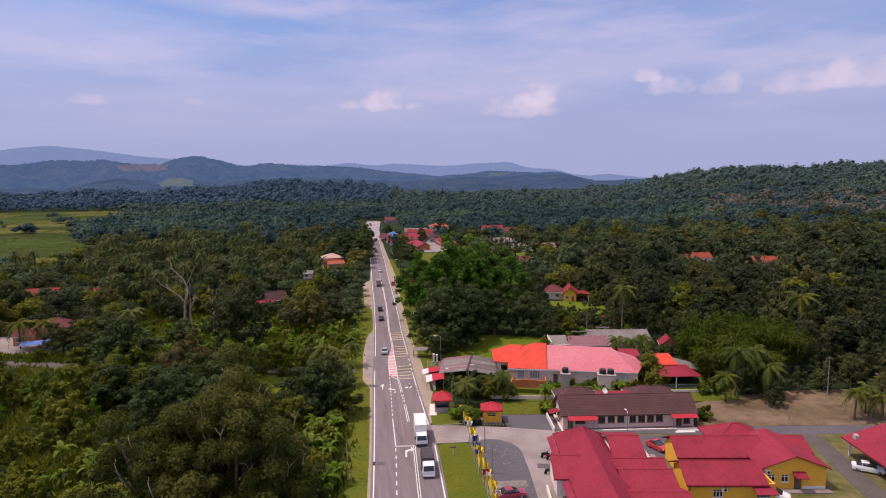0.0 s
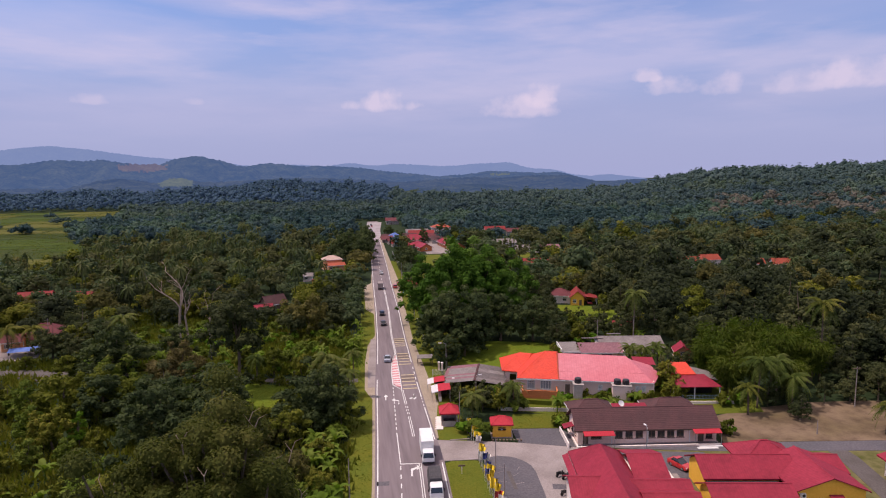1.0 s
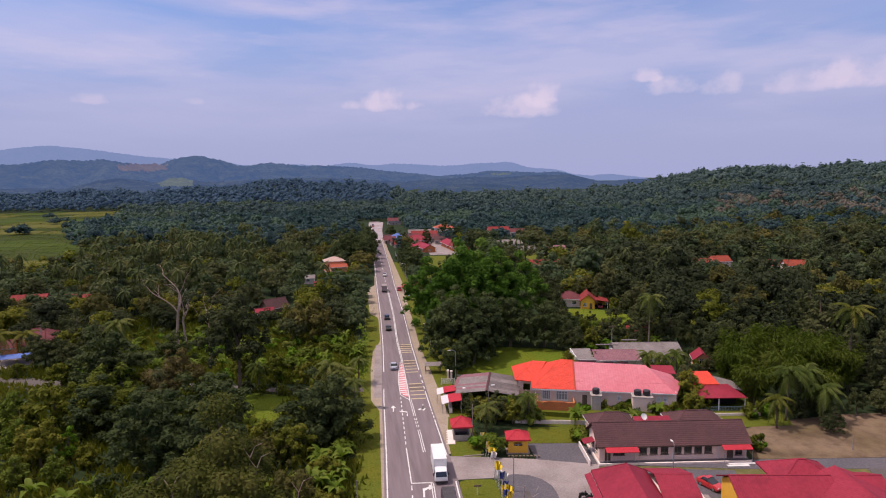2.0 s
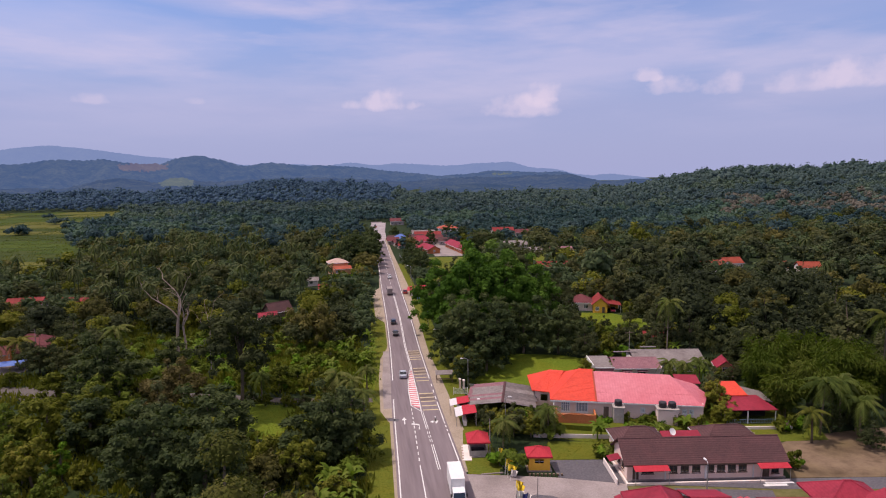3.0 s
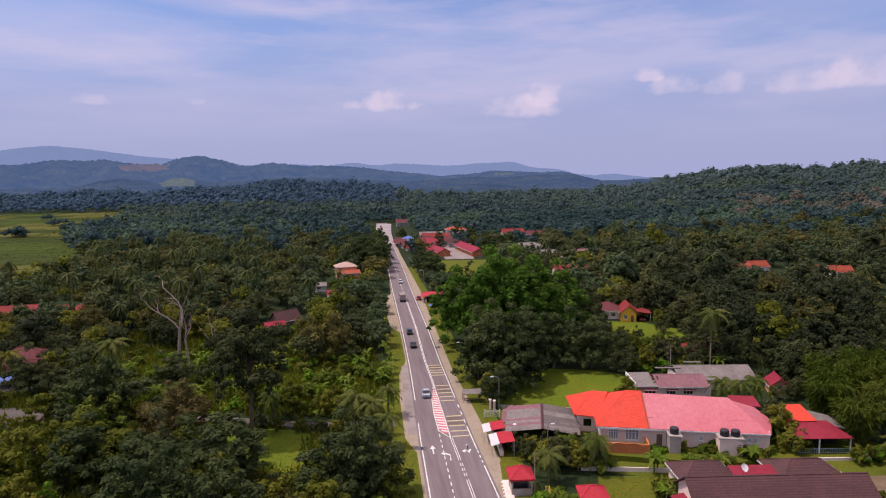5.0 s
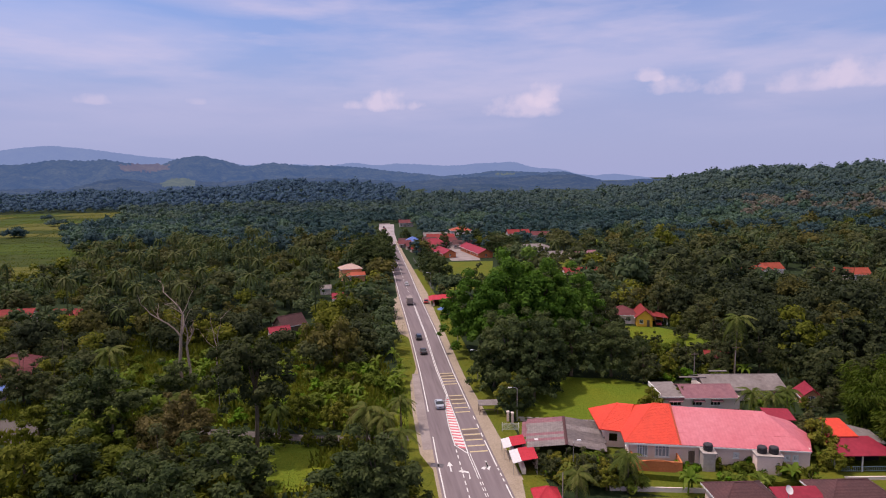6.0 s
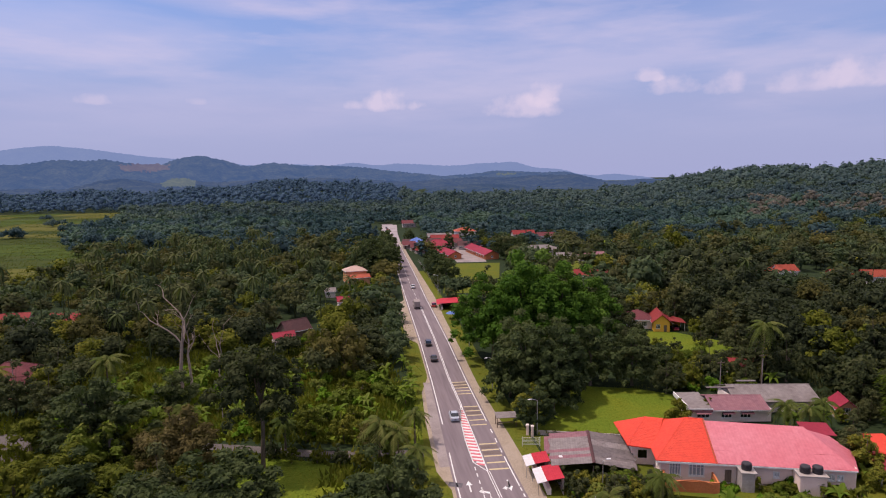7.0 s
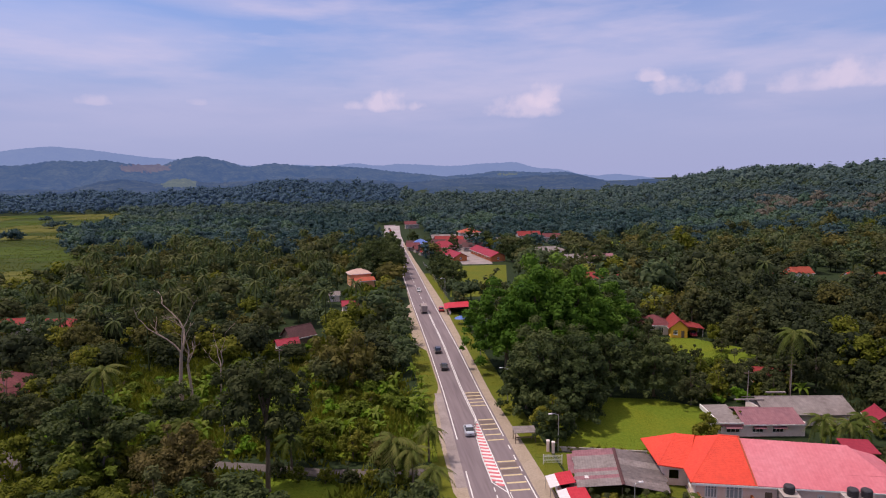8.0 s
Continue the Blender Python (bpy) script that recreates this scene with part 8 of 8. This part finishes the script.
for x, y in bushes[-81:] + bushes[:222]:
    if -36 < x < -15 and 130 < y < 151.5:
        continue
    k = rng.choices(range(3), (1.0, 3, 4) if x < -15 and y > 150 else (3, 2, 2))[0]
    BUSH[k].plant(x, y, rng.uniform(0.6, 1.25), rng.uniform(0, 360), rng.uniform(0.8, 1.2))
for k in range(16):
    BUSH[0].plant(22.9 + 1.25 * k, 150.75 - 0.37 * k, 0.34 + 0.05 * (k % 3), 50 * k, 0.9)
br = random.Random(5)
EXTRA_BANANAS = [(br.uniform(-60, -2), br.uniform(158, 192)) for _ in range(26)] + [(br.uniform(-7.5, -3.2), br.uniform(70, 112)) for _ in range(16)] + [(br.uniform(-52, -18), br.uniform(70, 100)) for _ in range(34)]
BANANA_SPOTS_1 = [(-6, 96), (-4.2, 100), (-8.5, 102.5), (-3.6, 105), (-6.8, 108), (-11, 99), (-2.8, 92), (-5, 89), (-3.4, 112.5), (-15, 103), (-13, 95), (1.8, 176), (0.6, 172), (2.2, 181), (-0.4, 167),
            (3.0, 187), (1.6, 192), (-24, 163), (-28, 172), (-33, 166), (-38, 178), (-30, 182), (-44, 186), (-26, 190), (-52, 180), (-48, 196), (56.5, 119), (39.8, 119.4), (40.8, 120.2), (66.4, 122.6),
            (65.0, 124.0), (67.4, 124.4), (67, 143), (70, 145), (74, 143.5), (50.5, 118), (-20, 88), (-26, 92), (-17, 84), (-34, 96), (-38, 99), (-31, 100)]
BANANA_SPOTS_2 = [(-42, 103), (-36, 92), (-29, 87), (-45, 98), (-40, 107), (-48, 106), (-26, 98), (-22, 95), (-33, 105), (80, 165), (74, 176)]
for k, (x, y) in enumerate((BANANA_SPOTS_1 + BANANA_SPOTS_2) + EXTRA_BANANAS):
    banana(x, y, 0.85 + 0.35 * ((k * 7) % 5) / 5, 300 + k)


# -- bamboo thicket
def bamboo_clump(x, y, h, seed):
    rng = np.random.default_rng(seed)
    r = thing("bamboo_clump", pose(x, y, 0), "arching clump of feathery yellow-green bamboo", "bamboo", "bamboo thicket")
    cs, rs = [], []
    for k in range(16):
        a = 2.4 * k
        lean = 0.32 * h * rng.uniform(0.3, 1.0)
        hh = h * rng.uniform(0.75, 1.05)
        path = [(0.5 * math.cos(a) + lean * t ** 2.4 * math.cos(a), 0.5 * math.sin(a) + lean * t ** 2.4 * math.sin(a), hh * (t - 0.1 * t ** 3)) for t in (0, 0.35, 0.7, 1.0)]
        part("culm", Shape().tube(path, [0.06, 0.05, 0.04, 0.02], 5, False), BARK, r)
        for t in (0.5, 0.7, 0.85, 1.0):
            cs.append((0.5 * math.cos(a) + lean * t ** 2.4 * math.cos(a), 0.5 * math.sin(a) + lean * t ** 2.4 * math.sin(a), hh * (t - 0.1 * t ** 3)))
            rs.append(rng.uniform(0.7, 1.3))
    cs, rs = np.array(cs), np.array(rs)
    m = 3400
    pick = rng.integers(0, len(cs), m)
    p = cs[pick] + rng.normal(0, 0.62, (m, 3)) * rs[pick][:, None]
    out = np.stack([p[:, 0], p[:, 1], np.zeros(m)], -1)
    out /= np.linalg.norm(out, axis=1)[:, None] + 1e-6
    d = out * 0.75 + rng.normal(0, 0.5, (m, 3)) + np.array([0, 0, -0.45])
    d /= np.linalg.norm(d, axis=1)[:, None]
    w = np.cross(d, rng.normal(0, 1, (m, 3)) + np.array([0, 0, 1.2]))
    w /= np.linalg.norm(w, axis=1)[:, None]
    ln = rng.uniform(0.7, 1.4, (m, 1))
    k = np.stack([p, p + d * ln * 0.45 + w * 0.13, p + d * ln - np.array([0, 0, 0.2]), p + d * ln * 0.45 - w * 0.13], 1).reshape(-1, 3)
    q = np.arange(len(k)).reshape(-1, 4)
    part("foliage", array_mesh("foliage", k, np.concatenate([q[:, [0, 1, 2]], q[:, [0, 2, 3]]]), BAMBOO_LEAF), None, r)


for k, (x, y, h) in enumerate(((79.5, 131, 10.0), (86, 136.5, 12.0), (94, 138, 12.5), (102.5, 134, 12.0), (94, 128.5, 12.0), (86, 124.5, 10.5), (101, 126, 11.5), (90.5, 119.5, 8.0), (79, 123, 8.5))):
    bamboo_clump(x, y, h, 400 + k)


# -- bare trees
def bare_tree(x, y, h, seed, label, fork=0.45, girth=0.42, spread=0.42):
    """A dead tree: a straight pale trunk, a few stout crooked limbs, and stubby branches."""
    rng = random.Random(seed)
    s = Shape()

    def limb(p, d, ln, r, depth):
        pts, radii, q = [p], [r], p
        for k in range(5):
            d = (d + Vector((rng.uniform(-1, 1), rng.uniform(-1, 1), rng.uniform(-0.4, 0.5))) * 0.46).normalized()
            q = q + d * ln / 5
            pts.append(q)
            radii.append(r * (1 - 0.13 * (k + 1)))
        s.tube(pts, radii, 7 if depth > 1 else 5, False)
        if depth > 0:
            for k in range(3 if depth == 2 else 2):
                a = pts[2 + k % 4] if k < 2 else pts[-1]
                side = Vector((rng.uniform(-1, 1), rng.uniform(-1, 1), rng.uniform(0.1, 0.7)))
                limb(a, (d * 0.6 + side * 0.9).normalized(), ln * rng.uniform(0.32, 0.5), radii[3] * 0.62, depth - 1)

    top = Vector((0.03 * h * rng.uniform(-1, 1), 0.02 * h, h * fork))
    s.tube([(0, 0, -0.3), (0, 0, h * fork * 0.4), top], [girth * 1.25, girth * 0.95, girth * 0.8], 9, False)
    for k in range(3):
        a = 2.2 * k + seed
        limb(top, Vector((math.cos(a) * spread, math.sin(a) * spread, 1)).normalized(), h * (1 - fork) * (1.0 - 0.16 * k), girth * (0.62 - 0.1 * k), 2)
    ob = tagged(new("bare_tree", s.mesh("bare_tree", BARK_PALE, True)), label, "tree", "bare trees")
    ob.matrix_basis = pose(x, y, 0, 0, 0, rng.uniform(0, 360))


bare_tree(-48.4, 186.6, 23.5, 3, "tall bare pale grey dead tree", 0.46, 0.42, 0.42)
bare_tree(-45.6, 184.0, 16.5, 8, "bare forked pale dead tree", 0.55, 0.3, 0.45)
bare_tree(-41, 190, 15, 12, "thin bare grey-brown tree", 0.4, 0.2)


# -- woodland farther off, joined
def billows(rng, R, H, n):
    """Clumps of a rounded, billowing crown: one on top, the others round it."""
    c, r = [(rng.uniform(-0.1, 0.1) * R, rng.uniform(-0.1, 0.1) * R, H * 0.70)], [R * rng.uniform(0.46, 0.58)]
    for k in range(n - 1):
        a = 6.283 * (k + rng.uniform(-0.25, 0.25)) / (n - 1)
        q = R * rng.uniform(0.42, 0.66)
        c.append((q * math.cos(a), q * math.sin(a), H * rng.uniform(0.40, 0.66)))
        r.append(R * rng.uniform(0.36, 0.52))
    return np.array(c), np.array(r)


def forest(name, spots, clumps, n, size, R, material, label, seed, variants=8, far_off=False, trunk=True, without=()):
    """Many trees as one mesh: billowing leafy crowns over thin trunks."""
    rng = np.random.default_rng(seed)
    tmpl = []
    for v in range(variants):
        H = R * rng.uniform(1.15, 1.8) if far_off else R * rng.uniform(1.8, 2.6)
        if v % 2 or far_off:
            c, r = billows(rng, R * (1.12 if far_off else 1.0), H, clumps)
        else:
            c, r = clump_layout(rng, R, H, R * 0.3, clumps)
        cv, cf = core(rng, c, r, 0.74 if far_off else 0.68, 0.7, True)
        k = cards(rng, c, r, n, size, 0.45)
        t = np.arange(len(k)).reshape(-1, 3)
        vs, fs = np.concatenate([k, cv]), np.concatenate([t, cf + len(k)])
        if trunk:
            s = Shape().tube([(0, 0, -0.5), (0, 0, R * 1.4)], [R * 0.06, R * 0.04], 4, False)
            tv = np.array(s.v)
            tf = np.array([f for a in s.f for f in ((a[0], a[1], a[2]), (a[0], a[2], a[3]))])
            fs = np.concatenate([fs, tf + len(vs)])
            vs = np.concatenate([vs, tv])
        tmpl.append((vs, fs))
    V, F, o = [], [], 0
    for x, y, s in spots:
        vs, fs = tmpl[rng.integers(variants)]
        a = rng.uniform(0, 2 * math.pi)
        ca, sa, tall = math.cos(a), math.sin(a), rng.uniform(0.75, 1.2)
        if (x, y, s) in without:
            continue
        w = np.stack([(vs[:, 0] * ca - vs[:, 1] * sa) * s + x, (vs[:, 0] * sa + vs[:, 1] * ca) * s + y, vs[:, 2] * s * tall + float(height(x, y))], -1)
        V.append(w.astype(np.float32))
        F.append(fs + o)
        o += len(vs)
    me = array_mesh(name, np.concatenate(V), np.concatenate(F), material)
    return tagged(new(name, me), label, "forest", kind="stuff")


rg = np.random.default_rng(77)
mid = [(x, y) for x, y in scatter(61, -330, 420, 236, 470, 9.6) if in_view(x, y) and not open_ground(x, y, 2.5)] + MID_EXTRA
mid_a = [(x, y, rg.choice((0.7, 0.9, 1.1, 1.35), p=(0.25, 0.35, 0.28, 0.12)) * rg.uniform(0.85, 1.15) * (0.92 if -175 < x < -18 and 200 < y < 390 else 1.0)) for x, y in mid]
mid_a += [(along(ROAD_L, y) - rg.uniform(6.5, 11), y, rg.uniform(0.5, 0.9)) for y in range(196, 440, 5) if not 266 < y < 318] + [(along(ROAD_R, y) + rg.uniform(8.5, 12), y, rg.uniform(0.4, 0.8)) for y in range(214, 242, 4)] + [(along(ROAD_R, y) + rg.uniform(7, 11), y, rg.uniform(0.4, 0.65)) for y in range(268, 345, 6)]
third, edge, rg_edge = [[], [], [], [], []], [], np.random.default_rng(78)
FIELD_TREES = []
for k, p in enumerate(mid_a):
    if rg_edge.random() < 0.75 * (p[1] - 370) / 100:
        edge.append(p)
    third[4 if p[0] > 110 and p[1] < 330 and rg.random() < 0.7 else int(rg.choice(4, p=(0.48, 0.36, 0.07, 0.09)))].append(p)
for x, y, n in ((-274, 578, 6), (-278, 590, 5), (-178, 358, 6), (-184, 366, 5), (-330, 640, 3), (-420, 690, 5), (-350, 800, 6), (-300, 700, 8), (-215, 345, 6), (-262, 640, 5)):
    FIELD_TREES += [(x + rg.normal(0, 4), y + rg.normal(0, 4), rg.uniform(0.6, 1.2)) for _ in range(n)]
wood = [[], [], [], []]
for x, y in JOINED:
    k = rg_edge.choice(4, p=(0.22, 0.42, 0.12, 0.24) if x > 15 else (0.26, 0.36, 0.14, 0.24))
    wood[3 if x > 78 and rg_edge.random() < 0.7 else k].append((x, y, rg_edge.uniform(0.72, 1.25) * (1.08 if x > 15 else 0.92)))
for k, (leaves, words) in enumerate(((LEAF_A, "leafy green"), (LEAF_DARK, "dark green"), (LEAF_OLIVE, "olive-green"), (LEAF_SHADED, "deep green"))):
    forest("woodland", wood[k], 22, 680, 0.74, 4.9, leaves, words + " broadleaf trees behind the houses and the lane", 90 + k)
forest("woodland", third[0], 12, 210, 1.15, 4.9, LEAF_MID, "dense green tropical woodland around the road", 71, without=edge)
forest("woodland", third[1], 12, 210, 1.15, 5.2, LEAF_DARK, "dense dark green tropical woodland", 72, without=edge)
forest("woodland", third[2], 11, 230, 1.0, 4.5, LEAF_A, "fresher green trees in the woodland", 73, without=edge)
forest("woodland", third[3], 11, 230, 1.0, 4.8, LEAF_OLIVE, "olive-green trees in the woodland", 75, without=edge)
forest("woodland", third[4], 12, 210, 1.15, 5.2, LEAF_SHADED, "slope woodland with its leaf colour darkened for shade", 78)
# these crowns take the haze-tinted leaf colour
forest("woodland", edge, 10, 170, 1.2, 5.0, LEAF_FAR_HAZE, "woodland at the valley's edge, tinted with haze", 80)
far, hill, hill_east, dry = list(FIELD_TREES), [], [], []
for d0, d1, step in ((470, 720, 9.0), (720, 1000, 11.0), (1000, 1700, 15.0)):
    for x, y in scatter(int(d0), -900, 1180, 200, d1 + 20, step):
        d = math.hypot(x, y)
        az = math.degrees(math.atan2(x, y))
        if (d0 <= d < d1 if d0 > 470 else (y > 470 or d > 560) and d < d1) and -32 < az < 47 and not open_ground(x, y, 3):
            if y < 470 and -330 < x < 420 or d > 1300 and 5 < az < 22:
                continue
            (dry if 34 < math.degrees(math.atan2(x, y - 40)) < 47 and 620 < math.hypot(x, y - 40) + 40 * math.sin(x / 23) < 770 and rg.random() < 0.5 else (hill_east if az > 4 else hill) if d0 == 1000 else far).append((x, y, (step / 10.0) ** 0.4 * rg.choice((0.8, 1.0, 1.25, 1.6), p=(0.34, 0.38, 0.21, 0.07)) * rg.uniform(0.85, 1.15)))
# drifts of three leaf tones, each with distance haze put into the colour
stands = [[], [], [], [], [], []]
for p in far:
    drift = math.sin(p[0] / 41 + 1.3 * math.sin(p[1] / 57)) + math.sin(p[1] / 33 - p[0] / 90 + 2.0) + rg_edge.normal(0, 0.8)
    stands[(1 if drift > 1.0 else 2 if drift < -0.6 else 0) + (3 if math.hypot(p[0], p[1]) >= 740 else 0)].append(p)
for k, (leaves, hazy, words) in enumerate(((LEAF_FAR_HAZE, LEAF_SLOPE, "green"), (LEAF_FAR_GREEN_HAZE, LEAF_SLOPE_GREEN, "fresh green"), (LEAF_FAR_BLUE_HAZE, LEAF_SLOPE_BLUE, "dark blue-green"))):
    forest("far_forest", stands[k], 5, 64, 1.3, 4.4, leaves, words + " forest tinted with haze on the valley floor", 74 + 20 * k, 12, True, False)
    forest("far_forest", stands[k + 3], 4, 42, 1.6, 5.0, hazy, words + " far forest tinted with haze across the valley", 77 + 20 * k, 12, True, False)
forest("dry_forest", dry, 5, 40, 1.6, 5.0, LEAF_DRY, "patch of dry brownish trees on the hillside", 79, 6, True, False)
forest("hill_forest", hill_east, 3, 13, 2.2, 6.2, LEAF_SLOPE, "haze-tinted grey-green forest along the crest of the hill", 81, 12, True, False)
forest("hill_forest", hill, 3, 11, 2.2, 6.2, LEAF_HILL_HAZE, "hazy forest on the far hillsides", 76, 12, True, False)


# palms standing in the woods farther off, joined
def palm_grove(spots, seed):
    rng = np.random.default_rng(seed)
    V, F, o = [], [], 0
    for x, y, h in spots:
        vs, fs = [], []
        b = 0
        s = Shape().tube([(0, 0, 0), (rng.uniform(-0.6, 0.6), rng.uniform(-0.6, 0.6), h)], [0.2, 0.13], 4, False)
        vs.append(np.array(s.v))
        fs.append(np.array([f for a in s.f for f in ((a[0], a[1], a[2]), (a[0], a[2], a[3]))]))
        b = len(s.v)
        top = np.array(s.v[4:]).mean(0)
        big = rng.uniform(2.7, 3.8)
        for k in range(19):
            a = 2.4 * k + rng.uniform(-0.2, 0.2)
            e = 1.05 - 1.9 * k / 19
            L = big * rng.uniform(0.85, 1.1)
            out = np.array([math.cos(a), math.sin(a), 0.0])
            side = np.array([-math.sin(a), math.cos(a), 0.0])
            ts = (0.06, 0.35, 0.68, 1.0)
            rib = [top + out * L * t * (1 - 0.1 * t) + np.array([0, 0, L * (e * t - 0.85 * t * t)]) for t in ts]
            for sg in (-1, 1):
                hem = [p + side * sg * w + out * 0.25 - np.array([0, 0, 0.55 * w]) for p, w in zip(rib, (0.08, 0.33, 0.29, 0.02))]
                vs.append(np.array(rib + hem))
                fs.append(np.array([[b, b + 1, b + 5], [b, b + 5, b + 4], [b + 1, b + 2, b + 6], [b + 1, b + 6, b + 5], [b + 2, b + 3, b + 6]]))
                b += 8
        vs, fs = np.concatenate(vs), np.concatenate(fs)
        V.append(vs + np.array([x, y, float(height(x, y))]))
        F.append(fs + o)
        o += len(vs)
    me = array_mesh("palm_grove", np.concatenate(V), np.concatenate(F), PALM_WOODS)
    tagged(new("palm_grove", me), "coconut palms rising out of the woods", "palms", kind="stuff")


pr = np.random.default_rng(88)
grove = []
while len(grove) < 120:
    x, y = pr.uniform(-175, -18), pr.uniform(220, 400)
    if pr.random() < 0.30:
        x, y = pr.uniform(-150, 0), pr.uniform(165, 460)
    if pr.random() < 0.12:
        x, y = pr.uniform(70, 260), pr.uniform(220, 420)
    if in_view(x, y) and not open_ground(x, y, 1.0) and not (x < -100 and open_ground(x, y + 12, 10.0)):
        grove.append((x, y, pr.uniform(12.5, 19)))
palm_grove(grove, 89)


# -- low growth and grass blades
def tufts(name, spots, high, wide, material, label, seed, n=5):
    rng = np.random.default_rng(seed)
    S = np.repeat(np.array(spots), n, axis=0)
    m = len(S)
    base = np.stack([S[:, 0] + rng.normal(0, wide, m), S[:, 1] + rng.normal(0, wide, m), np.full(m, 0.02)], -1)
    a = rng.uniform(0, 2 * np.pi, m)
    h = high * rng.uniform(0.5, 1.3, m)
    w = np.stack([np.cos(a), np.sin(a), np.zeros(m)], -1) * (0.12 + 0.16 * high)
    lean = np.stack([rng.normal(0, 0.35, m) * h, rng.normal(0, 0.35, m) * h, h], -1)
    V = np.stack([base - w, base + w, base + lean], 1).reshape(-1, 3)
    me = array_mesh(name, V, np.arange(3 * m).reshape(-1, 3), material)
    tagged(new(name, me), label, "grass", kind="stuff")


gr = np.random.default_rng(91)
sp = []
while len(sp) < 2600:
    y = gr.uniform(60, 260)
    if gr.random() < 0.55:
        x = along(ROAD_L, y) - gr.uniform(1.4 if y < 134 or y > 186 else 4.0, 6.0)
    else:
        x = along(ROAD_R, y) + gr.uniform(4.0, 7.0)
        if y < 112:
            continue
    sp.append((x, y))
tufts("verge_grass", sp[:1500], 0.10, 0.35, BLADES, "rough grass along the road", 92)
sp = [(gr.uniform(-150, -1), gr.uniform(58, 232)) for _ in range(15000)]
sp = [p for p in sp if not (-30.5 < p[0] < -16 and 131.5 < p[1] < 149) and not (-106 < p[0] < -77 and 178 < p[1] < 206) and abs(p[1] - np.interp(p[0], [-112, -72, -49, -30, 1], [175, 164.6, 160, 154.3, 146.5])) > 2.2 and p[0] < along(ROAD_L, p[1]) - 4.5]
tufts("undergrowth", sp, 1.15, 0.8, LEAF_A, "tangled green undergrowth beneath the trees", 93, 6)
sp = [(gr.uniform(-64, -22), gr.uniform(162, 205)) for _ in range(2600)] + [(gr.uniform(-21, 2), gr.uniform(152, 186)) for _ in range(1000)]
tufts("scrub", [p for p in sp if abs(p[1] - np.interp(p[0], [-72, -49, -30], [164.6, 160, 154.3])) > 2.5], 0.55, 0.6, BANANA_LEAF, "bright low green scrub in a clearing", 94, 6)
sp = [(gr.uniform(72, 170), gr.uniform(110, 232)) for _ in range(6000)] + [(gr.uniform(17, 80), gr.uniform(160, 232)) for _ in range(3500)]
tufts("undergrowth", [p for p in sp if not open_ground(p[0], p[1], 0.5)], 1.1, 0.8, LEAF_DARK, "shaded undergrowth at the forest edge", 95, 5)
sp = [(gr.uniform(22.5, 54), gr.uniform(146, 172)) for _ in range(1500)] + [(gr.uniform(-31, -16), gr.uniform(131, 150)) for _ in range(900)] + [(gr.uniform(67, 88), gr.uniform(196, 216)) for _ in range(700)] + [(gr.uniform(28.5, 40), gr.uniform(112.5, 120)) for _ in range(300)] + [(gr.uniform(14, 19.4), gr.uniform(62, 101)) for _ in range(500)]
tufts("lawn_grass", sp, 0.07, 0.5, BLADES, "short tufts of grass on the lawns", 97, 6)
sp = [(gr.uniform(-520, -130), gr.uniform(320, 925)) for _ in range(16000)]
sp = [p for p in sp if p[0] < -135 - 0.27 * (p[1] - 330) and p[0] > -0.62 * p[1] - 20 and math.sin(p[0] * 0.05 + 2.0 * math.sin(p[1] * 0.013)) + math.sin(p[1] * 0.09) > -0.3]
tufts("field_growth", sp, 0.7, 1.2, LEAF_A, "rough rows of rice and weeds in the fields", 98, 3)
